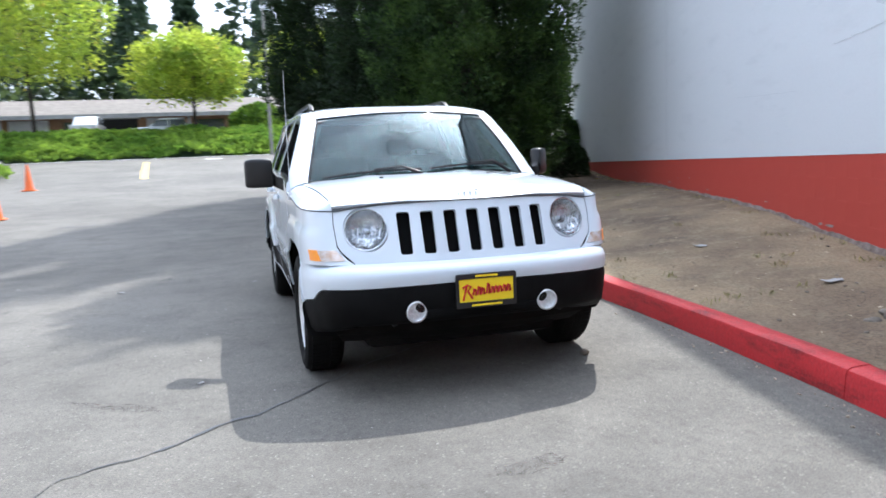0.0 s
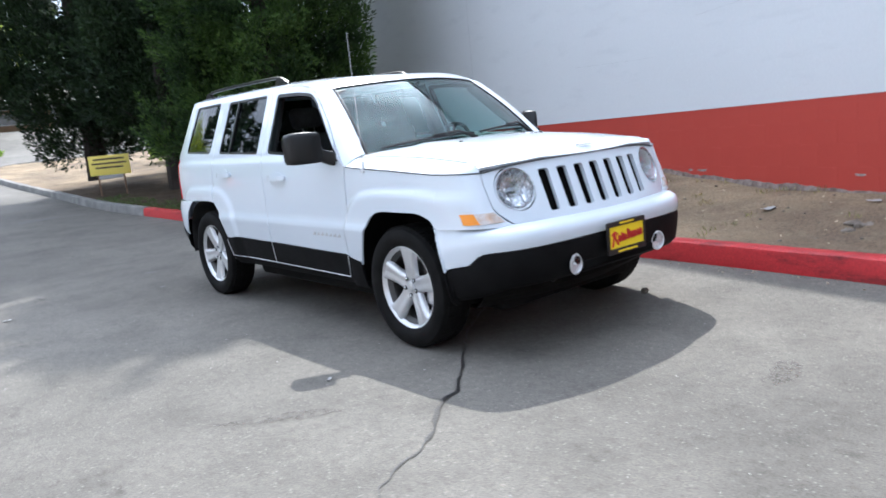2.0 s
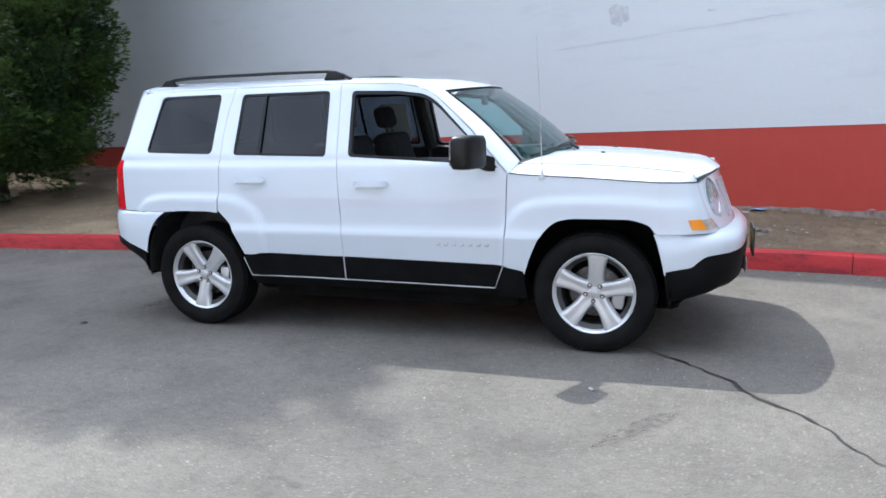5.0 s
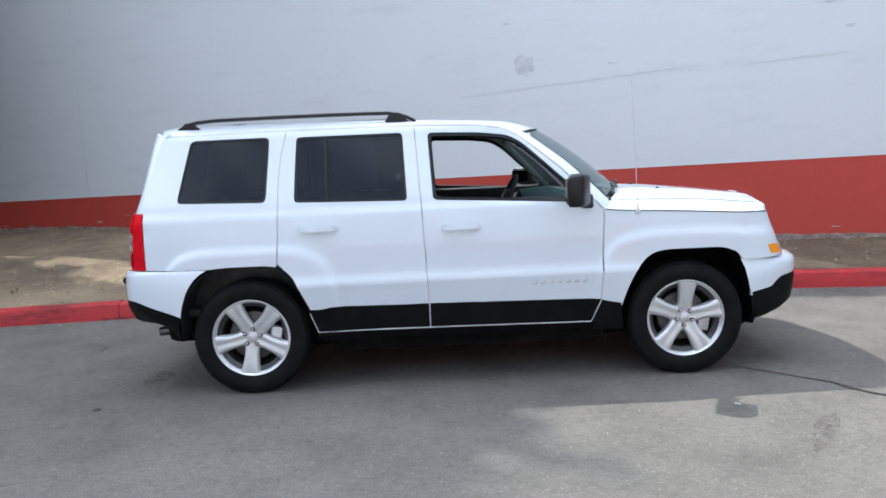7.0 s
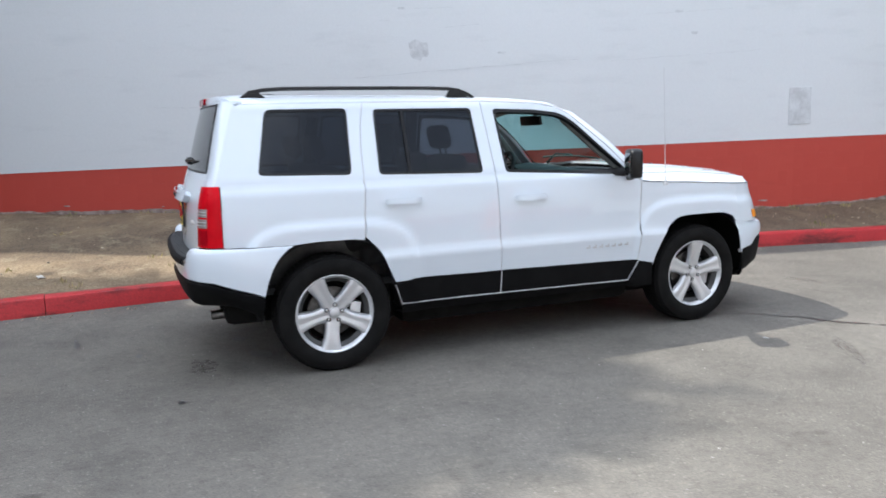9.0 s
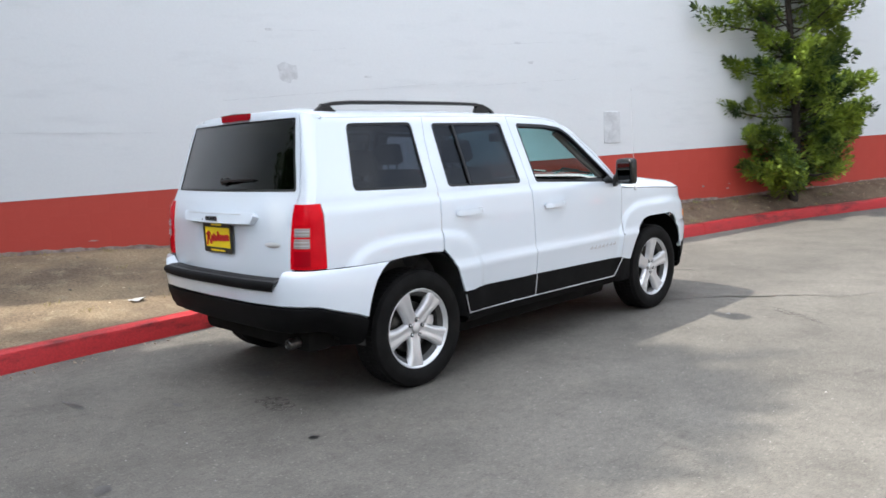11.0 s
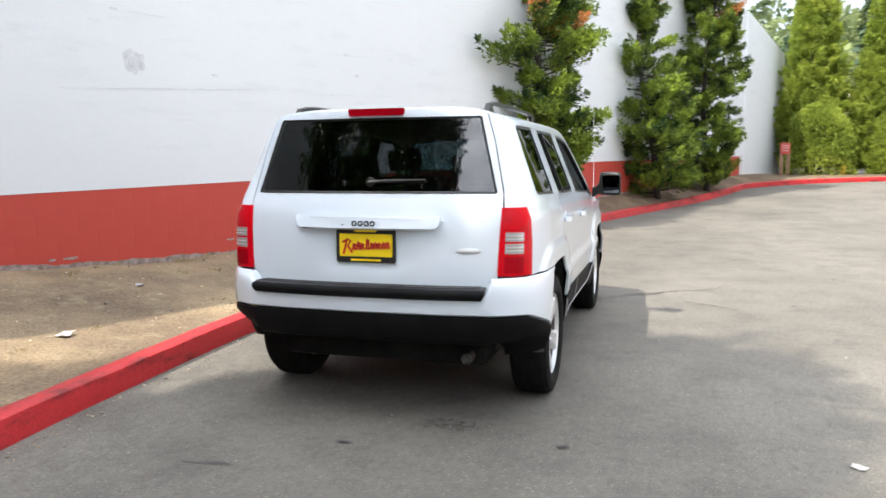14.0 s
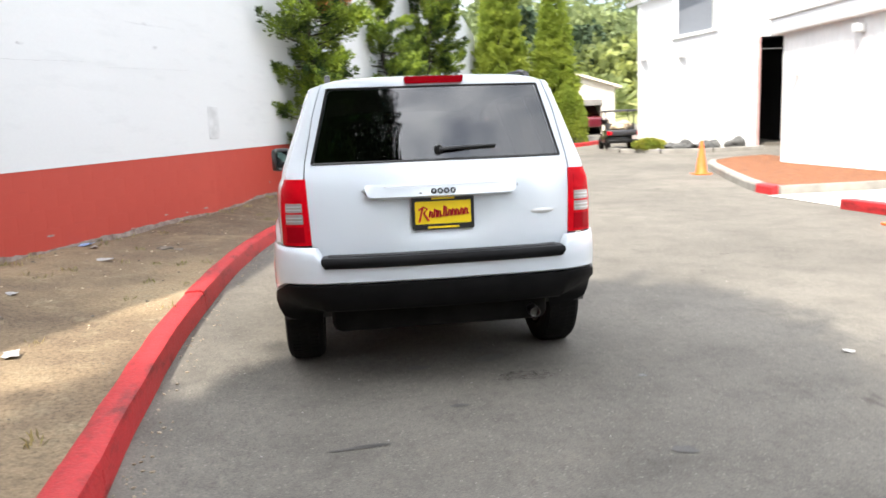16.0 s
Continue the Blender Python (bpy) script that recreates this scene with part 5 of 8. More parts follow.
    bmesh.ops.recalc_face_normals(bm, faces=bm.faces)
    both("wing_top", thicken(bm, 0.014), C["paint"], car)
    bm = bmesh.new()
    grid(bm, [[(s * lerp(0.735, 0.72, t), lerp(-1.065 + 0.165 * s * s, -0.885 - 0.205 * (1 - s * s), t), lerp(1.085 - 0.03 * s * s, 1.074 + 0.03 * (1 - s * s), t)) for s in [-1 + k / 8 for k in range(17)]] for t in (0, 0.4, 0.7, 1.0)])
    part("scuttle_panel", thicken(bm, 0.012), C["black"], car, "black plastic scuttle below the windscreen")
    return car


def pillar_strip():
    bm, rows = bmesh.new(), []
    for j in range(13):
        t = j / 12
        inner = Vector(screen_pt(-1.0, t))
        y = lerp(-0.838, -0.372, t)
        z = curve1(y, [(-0.838, 1.030), (-0.60, 1.284), (-0.47, 1.397), (-0.36, 1.486)])
        outer = Vector(side(y, z))
        mid = inner.lerp(outer, 0.5) + Vector((-0.016, -0.018, 0.012))
        rows.append([outer, outer.lerp(mid, 0.6) + Vector((-0.003, -0.004, 0.003)), mid, mid.lerp(inner, 0.6) + Vector((0, -0.004, 0.004)), inner])
    corner, edge = Vector(screen_pt(-1.0, 1.0)), Vector((-half_width(-0.24, edge_z(-0.24)), -0.24, edge_z(-0.24)))
    for t in (0.34, 0.67, 1.0):
        y = lerp(-0.372, -0.24, t)
        outer, inner = Vector(side(y, edge_z(y) - 0.006)), corner.lerp(edge, t) + Vector((0, 0, 0.004))
        rows.append([outer.lerp(inner, q) + Vector((-0.006, -0.004, 0.004)) * math.sin(q * math.pi) * (1 - t) for q in (0, 0.3, 0.5, 0.8, 1.0)])
    grid(bm, rows)
    bmesh.ops.recalc_face_normals(bm, faces=bm.faces)
    bm.normal_update()
    if sum(f.normal.x for f in bm.faces) > 0:
        bmesh.ops.reverse_faces(bm, faces=list(bm.faces))
    return thicken(bm, 0.02)


def build_front(car):
    # -- seven-slot face --
    brow = lambda x: 0.996 - 0.034 * (x / 0.718) ** 4
    across = [-0.714 + 0.119 * k for k in range(13)]
    face = rounded([(x, brow(x)) for x in across[::-1]] + [(-0.718, 0.90), (-0.708, 0.777), (-0.622, 0.690), (0.622, 0.690), (0.708, 0.777), (0.718, 0.90)], [0] * 13 + [0.03] * 6)
    slots = [rounded([(x - 0.034, 0.950), (x + 0.034, 0.950), (x + 0.031, 0.735), (x - 0.031, 0.735)], 0.014, 3) for x in (-0.369 + 0.123 * k for k in range(7))]
    eyes = [[(sx + 0.112 * math.cos(a), 0.868 + 0.112 * math.sin(a)) for a in (2 * math.pi * k / 32 for k in range(32))] for sx in (-0.562, 0.562)]
    bm = sheet(face, slots + eyes, 0.045, lambda x, z: (x, front_y(x, z), z), 0.022, (0, -1, 0))
    part("grille_face", bm, C["paint"], car, "white front panel with seven upright slots")
    bm = bmesh.new()
    tube(bm, [(x, front_y(x, brow(x)) - 0.003, brow(x) + 0.004) for x in across], 0.0065, 6)
    part("bonnet_gap", bm, C["shut"], car, "dark gap under the bonnet edge")
    bm = bmesh.new()
    tube(bm, [Vector(side(y, fender_z(y) + 0.001)) for y in [-0.84 - 0.082 * k for k in range(11)]] + [Vector(corner_pt(lerp(fender_z(-1.66), 0.964, u), u)) + Vector((0, 0, 0.002)) for u in [k / 10 for k in range(1, 11)]], 0.0042, 6)
    both("bonnet_gap", bm, C["shut"], car)
    bm = bmesh.new()
    grid(bm, [[(x, front_y(x, z) + 0.045, z) for x in [-0.44 + 0.11 * k for k in range(9)]] for z in (0.70, 0.82, 0.97)])
    bmesh.ops.recalc_face_normals(bm, faces=bm.faces)
    part("grille_mesh", thicken(bm, 0.01), C["void"], car, "black mesh behind the grille slots")
    for sx in (-0.562, 0.562):
        yc = front_y(sx, 0.868)
        # bowl opens towards the front and follows the face's rake
        place = Matrix.Translation((sx, yc, 0.868)) @ Matrix.Rotation(radians(15 if sx > 0 else -15), 4, "Z") @ Matrix.Rotation(radians(90 - 18), 4, "X")
        bm = lathe(bmesh.new(), [(0.110, 0.002), (0.104, 0.0), (0.100, -0.010), (0.084, -0.030), (0.055, -0.044), (0.0, -0.050)], 36, place)
        lamp = part("headlamp", bm, C["reflector"], car, "round clear headlamp with a chrome bowl")
        bm = lathe(bmesh.new(), [(0.0, -0.020), (0.012, -0.022), (0.017, -0.030), (0.018, -0.05)], 20, place)
        part("bulb_shield", bm, C["reflector"], lamp)
        for a in (-0.07, -0.045, 0.045, 0.07):
            hgt = math.sqrt(0.092**2 - a * a) * 0.8
            bm = bmesh.new()
            tube(bm, [place @ Vector((a, v * hgt, -0.040 + 0.03 * v * v + 2.6 * a * a)) for v in (-1, -0.5, 0, 0.5, 1)], 0.003, 5)
            part("reflector_flute", bm, C["chrome"], lamp)
        bm = lathe(bmesh.new(), [(0.0, 0.006), (0.05, 0.004), (0.085, 0.0), (0.106, -0.006)], 36, place)
        part("lens", bm, C["lens"], lamp, "clear domed lens").visible_shadow = False
        bm = lathe(bmesh.new(), [(0.105, -0.006), (0.112, 0.001), (0.116, -0.002), (0.116, -0.02)], 36, place)
        part("bezel", bm, C["paint"], lamp)
    # -- wing corners: the wing wraps round to the face's seam, the lamps lie in it --
    bm, rows = bmesh.new(), []
    us = [k / 14 for k in range(15)]
    for j in range(13):
        rows.append([corner_pt(lerp(0.696, lerp(fender_z(-1.66), 0.964, u), j / 12), u) for u in us])
    for j in (1, 2, 3, 4):
        row = []
        for k, u in enumerate(us):
            p = Vector(rows[12][k])
            y = lerp(-1.66, front_y(0.722, 1.0), u)
            q = Vector((-0.724, min(y, p.y + 0.03), 0))
            q.x = -(lerp(0.722, 0.775, min(max((q.y + 1.872) / 0.982, 0.0), 1.0) ** 1.25) + 0.004)
            q.z = hood_z(q.x, q.y) - 0.006
            f = j / 4
            row.append((lerp(p.x, q.x, f), lerp(p.y, q.y, f), lerp(p.z, q.z, math.sin(f * math.pi / 2))))
        rows.append(row)
    grid(bm, rows)
    bmesh.ops.recalc_face_normals(bm, faces=bm.faces)
    bm.normal_update()
    if sum(q.normal.y for q in bm.faces) > 0:
        bmesh.ops.reverse_faces(bm, faces=list(bm.faces))
    both("front_corner", thicken(bm, 0.014), C["paint"], car)
    def corner_lamp(u0, u1, z0, z1, proud):
        b2 = bmesh.new()
        grid(b2, [[Vector(corner_pt(z, lerp(u0, u1, k / 6))) + Vector((-0.7, -0.7, 0)) * proud for k in range(7)] for z in (z0, lerp(z0, z1, 0.5), z1)])
        bmesh.ops.recalc_face_normals(b2, faces=b2.faces)
        b2.normal_update()
        if sum(q.normal.y for q in b2.faces) > 0:
            bmesh.ops.reverse_faces(b2, faces=list(b2.faces))
        return thicken(b2, 0.008)
    both("turn_lamp", corner_lamp(0.37, 0.60, 0.718, 0.773, 0.006), C["amber"], car, "amber corner turn lamp")
    both("corner_lens", corner_lamp(0.605, 0.985, 0.718, 0.771, 0.006), C["clear_amber"], car, "clear corner lens with an amber tinge")
    # -- bumper --
    plan = [(-0.884, -1.60), (-0.873, -1.70), (-0.854, -1.782), (-0.824, -1.868), (-0.770, -1.972), (-0.672, -2.052), (-0.52, -2.104), (-0.25, -2.136), (0.0, -2.144)]
    plan += [(-x, y) for x, y in plan[-2::-1]]
    fine = []
    for i in range(len(plan) - 1):
        p0, p1, p2, p3 = (Vector(plan[min(max(i + k, 0), len(plan) - 1)]) for k in (-1, 0, 1, 2))
        for k in range(4):
            t = k / 4
            fine.append(tuple(0.5 * (2 * p1 + (p2 - p0) * t + (2 * p0 - 5 * p1 + 4 * p2 - p3) * t * t + (3 * p1 - p0 - 3 * p2 + p3) * t**3)))
    plan = fine + [plan[-1]]
    far = lambda i: abs(i / 4 - 8)
    # profile along the plan: white upper, then black lower
    def cut(i):
        return curve1(far(i), [(0, 0.594), (4, 0.577), (4.6, 0.570), (5.3, 0.512), (6, 0.503), (8, 0.475)])
    def ring(rows_at):
        pts = []
        for i, (x, y) in enumerate(plan):
            p, q = plan[max(i - 1, 0)], plan[min(i + 1, len(plan) - 1)]
            d = Vector((q[0] - p[0], q[1] - p[1])).normalized()
            n = Vector((d.y, -d.x))
            pts.append([(x + n.x * o, min(y + n.y * o, curve1(z, [(0.255, -1.735), (0.50, -1.706), (0.63, -1.676), (0.70, -1.648)])), z) for o, z in rows_at(i)])
        return pts
    def upper(i):
        c = cut(i)
        tuck = curve1(far(i), [(0, -0.085), (4, -0.075), (5, -0.05), (6, -0.012), (8, -0.004)])
        return [(tuck, 0.698), (tuck * 0.45, 0.690), (-0.004, 0.672), (0.008, 0.645), (0.010, lerp(c, 0.645, 0.5)), (0.004, c), (-0.02, c - 0.006)]
    bm = grid(bmesh.new(), ring(upper))
    bmesh.ops.recalc_face_normals(bm, faces=bm.faces)
    part("front_bumper", thicken(bm, 0.008), C["paint"], car, "white upper front bumper", 50)
    def lower(i):
        c, bot = cut(i) - 0.002, curve1(far(i), [(0, 0.385), (3.5, 0.372), (5.3, 0.322), (8, 0.285)])
        return [(-0.022, c), (0.002, c - 0.004), (0.006, c - 0.03), (-0.002, lerp(c, bot, 0.5)), (-0.014, bot + 0.035), (-0.04, bot + 0.008), (-0.09, bot), (-0.24, bot - 0.02)]
    bm = grid(bmesh.new(), ring(lower))
    bmesh.ops.recalc_face_normals(bm, faces=bm.faces)
    bumper = part("front_bumper_lower", thicken(bm, 0.008), C["black"], car, "black textured lower front bumper", 50)
    # lower intake recess and slats beside the fog lamps
    bm = bmesh.new()
    box(bm, -0.30, 0.30, -2.137, -2.10, 0.410, 0.458, 0.008)
    part("lower_intake", bm, C["void"], bumper, "dark lower air intake")
    for s in (-1, 1):
        for z in (0.475, 0.445):
            bm = box(bmesh.new(), s * 0.60 - 0.085, s * 0.60 + 0.085, -0.012, 0.03, z - 0.010, z + 0.010, 0.004)
            for v in bm.verts:
                v.co.y += -2.064 + 0.62 * (abs(v.co.x) - 0.55)
            part("intake_slat", bm, C["void"], bumper)
        place = Matrix.Translation((s * 0.357, -2.118, 0.452)) @ Matrix.Rotation(radians(90), 4, "X") @ Matrix.Rotation(radians(-6 * s), 4, "Y")
        bm = lathe(bmesh.new(), [(0.056, 0.012), (0.048, 0.016), (0.044, 0.010), (0.032, 0.006), (0.016, 0.003), (0.0, 0.002)], 28, place)
        fog = part("fog_lamp", bm, C["fog_bowl"], car, "round bright fog lamp")
        part("lens", lathe(bmesh.new(), [(0.0, 0.022), (0.03, 0.019), (0.046, 0.010)], 28, place), C["lens"], fog).visible_shadow = False
        part("bulb", lathe(bmesh.new(), [(0.0, 0.013), (0.007, 0.010), (0.009, 0.002)], 14, place), C["fog_bowl"], fog)
    for s in (-1, 1):
        bm = lathe(bmesh.new(), [(0.0, 0.012), (0.014, 0.010), (0.018, 0.0), (0.016, -0.02)], 14, Matrix.Translation((s * 0.46, -2.062, 0.392)) @ Matrix.Rotation(radians(90), 4, "X"))
        part("tow_hook_cap", bm, C["trim"], bumper)
    bm = bmesh.new()
    grid(bm, [[(s * w, y + 0.10 * abs(s) ** 2, z) for s in [-1 + k / 6 for k in range(13)]] for w, y, z in ((0.74, -1.93, 0.40), (0.72, -1.90, 0.30), (0.68, -1.80, 0.235), (0.62, -1.55, 0.215))])
    bmesh.ops.recalc_face_normals(bm, faces=bm.faces)
    part("undertray", thicken(bm, 0.01), C["under"], car, "dark tray under the front bumper")
    number_plate(car, 0.0, -2.180, 0.547, -1)
    # -- wipers --
    for s0, s1, t0, t1 in ((-0.88, -0.04, 0.02, 0.055), (0.04, 0.84, 0.06, 0.10)):
        bm = bmesh.new()
        on = lambda f, lift, t: Vector(screen_pt(lerp(s0, s1, f), t)) + Vector((0, -0.010 - lift * 0.7, 0.008 + lift))
        mid = lambda f: lerp(t0, t1, f) + 0.02 * math.sin(f * 3.1)
        tube(bm, [on(k / 8, 0.002, mid(k / 8)) for k in range(9)], 0.008, 6)
        tube(bm, [on(1.0, 0.0, 0.0), on(0.8, 0.018, mid(0.8) + 0.01), on(0.5, 0.014, mid(0.5))], [0.013, 0.010, 0.006], 6)
        part("wiper", bm, C["trim"], car, "black windscreen wiper")
    # washer jets and maker's badge as a plain bar on the bonnet
    for x in (-0.34, 0.34):
        p = (x, -1.30, hood_z(x, -1.30))
        part("washer_jet", lathe(bmesh.new(), [(0.014, -0.004), (0.013, 0.006), (0.0, 0.010)], 12, Matrix.Translation(p)), C["trim"], car)
    bm = bmesh.new()
    for k, w in enumerate((0.018, 0.022, 0.022, 0.022)):
        x = -0.048 + k * 0.032
        box(bm, x - w / 2, x + w / 2, -1.945, -1.918, hood_z(x, -1.93) - 0.002, hood_z(x, -1.93) + 0.005, 0.003)
    part("bonnet_badge", bm, C["grey_badge"], car, "small grey badge on the bonnet edge")


def number_plate(car, x, y, z, way):
    """A yellow dealer plate in a dark frame; way is -1 at the front, 1 at the rear."""
    f = lambda u, v, w: (x + u * -way, y + way * w, z + v)
    plate = part("number_plate", prism(bmesh.new(), rounded([(-0.155, -0.078), (0.155, -0.078), (0.155, 0.078), (-0.155, 0.078)], 0.01, 3), f, 0.0, 0.006), C["plate"], car, "yellow dealer plate with red script-like mark")
    outer = rounded([(-0.162, -0.088), (0.162, -0.088), (0.162, 0.086), (-0.162, 0.086)], 0.012, 3)
    hole = rounded([(-0.146, -0.058), (0.146, -0.058), (0.146, 0.060), (-0.146, 0.060)], 0.006, 3)
    bm = sheet(outer, [hole], 0.05, lambda u, v: f(u, v, 0.010), 0.012, (0, way, 0))
    part("plate_frame", bm, C["plate_dark"], plate, "dark plastic plate frame")
    for v, w in ((0.074, 0.060), (-0.075, 0.082)):
        part("frame_strip", prism(bmesh.new(), [(-w, v - 0.005), (w, v - 0.005), (w, v + 0.005), (-w, v + 0.005)], f, 0.009, 0.0125), C["plate"], plate, "yellow strip on the frame")
    # the maker's mark is drawn as plain slanted strokes
    lift = lambda u: 0.055 * u
    strokes = [[(-0.125, -0.040), (-0.105, 0.030)], [(-0.128, 0.022), (-0.10, 0.036), (-0.082, 0.026), (-0.10, 0.004), (-0.075, -0.036)]]
    for k, u in enumerate((-0.062, -0.038, -0.018, 0.012, 0.036, 0.056, 0.076, 0.100, 0.122)):
        hgt = (0.014, 0.022, 0.014, 0.034, 0.014, 0.014, 0.012, 0.014, 0.014)[k]
        strokes.append([(u - 0.010, -0.020), (u - 0.004, hgt), (u + 0.004, hgt - 0.008), (u + 0.004, -0.022), (u + 0.012, -0.014)])
    for st in strokes:
        bm = tube(bmesh.new(), [f(u, v + lift(u), 0.008) for u, v in st], 0.0056, 5)
        part("plate_mark", bm, C["plate_red"], plate, "red slanted stroke")


def build_rear(car):
    # -- tailgate --
    gate = rounded([(-0.585, 1.602), (-0.635, 1.45), (-0.692, 1.19), (-0.698, 1.10), (-0.682, 0.80), (-0.664, 0.712), (0.664, 0.712), (0.682, 0.80), (0.698, 1.10), (0.692, 1.19), (0.635, 1.45), (0.585, 1.602)], [0.03, 0, 0, 0, 0.03, 0.03, 0.03, 0.03, 0, 0, 0, 0.03])
    pane = rounded([(-0.550, 1.568), (-0.648, 1.196), (0.648, 1.196), (0.550, 1.568)], 0.025)
    f = lambda x, z: (x, rear_y(x, z) - 0.018 * max(0.0, 1 - ((x / 0.27) ** 4 + ((z - 0.905) / 0.125) ** 4)), z)
    tail = part("tailgate", sheet(gate, [pane], 0.04, f, 0.016, (0, 1, 0)), C["paint"], car, "white tailgate")
    bm = sheet(rounded([(-0.557, 1.574), (-0.657, 1.192), (0.657, 1.192), (0.557, 1.574)], 0.025), [], 0.09, lambda x, z: (x, rear_y(x, z) + 0.002, z), 0.005, (0, 1, 0))
    part("rear_window", bm, C["tint_rear"], tail, "dark tinted rear window")
    bm = bmesh.new()
    for a, b in (((-0.657, 1.192), (0.657, 1.192)), ((0.657, 1.192), (0.557, 1.574)), ((0.557, 1.574), (-0.557, 1.574)), ((-0.557, 1.574), (-0.657, 1.192))):
        tube(bm, [(lerp(a[0], b[0], k / 10), rear_y(lerp(a[0], b[0], k / 10), lerp(a[1], b[1], k / 10)) - 0.002, lerp(a[1], b[1], k / 10)) for k in range(11)], 0.008, 5)
    part("window_seal", bm, C["trim"], tail)
    bm = sheet(rounded([(-0.40, 1.080), (0.40, 1.080), (0.385, 1.016), (-0.385, 1.016)], 0.022), [], 0.04, lambda x, z: (x, rear_y(x, z) + 0.034 + 0.014 * (1 - (x / 0.4) ** 2) - 6.0 * max(0.0, z - 1.063) ** 1.5, z), 0.045, (0, 1, 0))
    part("latch_bar", bm, C["paint"], tail, "white latch bar over the plate")
    bm = tube(bmesh.new(), [(0.03 * k, rear_y(0.03 * k, 1.05) + 0.034 + 0.014 * (1 - (0.075 * k) ** 2), 1.0685) for k in range(-10, 11)], 0.0022, 5)
    part("bar_slot", bm, C["grey_badge"], tail)
    bm = bmesh.new()
    for k in range(4):
        x = 0.048 - k * 0.033
        y = rear_y(0, 1.04) + 0.050
        tube(bm, [(x + 0.011 * math.cos(a), y, 1.040 + 0.011 * math.sin(a)) for a in (radians(30 * q) for q in range(13))], 0.0040, 5)
    part("maker_badge", bm, C["trim"], tail, "dark badge on the latch bar")
    bm = lathe(bmesh.new(), [(0.0, 0.012), (0.011, 0.010), (0.012, 0.0)], 12, Matrix.Translation((0.115, rear_y(0, 1.02) + 0.030, 1.024)) @ Matrix.Rotation(-math.pi / 2, 4, "X"))
    part("key_lock", bm, C["trim"], tail)
    bm = bmesh.new()
    rows = [[(-0.535 + 0.066 * r * math.cos(a), rear_y(-0.535 + 0.066 * r * math.cos(a), 0.905) + 0.009 - 0.005 * r * r, 0.905 + 0.015 * r * math.sin(a)) for a in (2 * math.pi * k / 20 for k in range(20))] for r in (0.05, 0.7, 1.0)]
    grid(bm, rows, loop=True)
    bmesh.ops.recalc_face_normals(bm, faces=bm.faces)
    part("model_badge", bm, C["bright_badge"], tail, "oval chrome badge")
    number_plate(car, 0.0, rear_y(0, 0.925) - 0.004, 0.925, 1)
    # high stop lamp
    bm = sheet(rounded([(-0.158, 1.628), (0.158, 1.628), (0.152, 1.590), (-0.152, 1.590)], 0.010, 3), [], 0.04, lambda x, z: (x, 1.922 - 0.10 * max(0.0, z - 1.615), z), 0.02, (0, 1, 0))
    part("stop_lamp", bm, C["dark_red_lens"], tail, "dark red high stop lamp")
    # rear wiper
    bm = bmesh.new()
    p = lambda x, z, o: (x, rear_y(x, z) + o, z)
    lathe(bm, [(0.0, 0.03), (0.022, 0.026), (0.026, 0.0)], 14, Matrix.Translation(p(0.0, 1.246, 0.0)) @ Matrix.Rotation(-math.pi / 2, 4, "X"))
    tube(bm, [p(0.0, 1.246, 0.028), p(-0.12, 1.254, 0.03), p(-0.30, 1.258, 0.022)], [0.012, 0.009, 0.005], 6)
    tube(bm, [p(-0.05, 1.248, 0.012), p(-0.30, 1.250, 0.012)], 0.006, 5)
    part("rear_wiper", bm, C["trim"], tail, "black rear wiper")
    # -- rear corner pillars above the lamps --
    bm, rows = bmesh.new(), []
    for j in range(12):
        z = lerp(1.118, 1.568, j / 11)
        y_side = curve1(z, [(1.118, 1.948), (1.25, 1.905), (1.50, 1.832), (1.546, 1.818), (1.570, 1.765)])
        a = Vector(side(y_side, z))
        xi = -curve1(z, [(1.10, 0.706), (1.19, 0.698), (1.45, 0.641), (1.60, 0.592)])
        b = Vector((xi, rear_y(xi, z), z))
        m = Vector((lerp(a.x, b.x, 0.30), lerp(a.y, b.y, 0.85), z))
        rows.append([(1 - t) ** 2 * a + 2 * t * (1 - t) * m + t * t * b for t in [k / 8 for k in range(9)]])
    top = []
    for k in range(9):
        t = k / 8
        a, b = Vector((-0.660, 1.755, 1.579)), Vector((-0.590, rear_y(-0.590, 1.59), 1.597))
        m = Vector((lerp(a.x, b.x, 0.3), lerp(a.y, b.y, 0.85), 1.588))
        top.append((1 - t) ** 2 * a + 2 * t * (1 - t) * m + t * t * b)
    rows.append(top)
    grid(bm, rows)
    bmesh.ops.recalc_face_normals(bm, faces=bm.faces)
    bm.normal_update()
    if sum(q.normal.x for q in bm.faces) > 0:
        bmesh.ops.reverse_faces(bm, faces=list(bm.faces))
    both("rear_pillar", thicken(bm, 0.016), C["paint"], car, "white rear corner pillar")
    # -- tail lamps wrap the corners --
    def wrap(z0, z1, grow=0.0, t0=0.0, t1=1.0):
        b2, rr = bmesh.new(), []
        for z in [lerp(z0, z1, k / 6) for k in range(7)]:
            a = Vector(side(1.925, z, 0.004 + grow))
            xi = -curve1(z, [(0.78, 0.678), (1.12, 0.694)])
            b = Vector((xi, rear_y(xi, z) + 0.010 + grow, z))
            m = Vector((a.x + 0.012, b.y - 0.004, z))
            rr.append([(1 - t) ** 2 * a + 2 * t * (1 - t) * m + t * t * b for t in [lerp(t0, t1, k / 10) for k in range(11)]])
        grid(b2, rr)
        bmesh.ops.recalc_face_normals(b2, faces=b2.faces)
        b2.normal_update()
        if sum(q.normal.y for q in b2.faces) < 0:
            bmesh.ops.reverse_faces(b2, faces=list(b2.faces))
        return thicken(b2, 0.03)
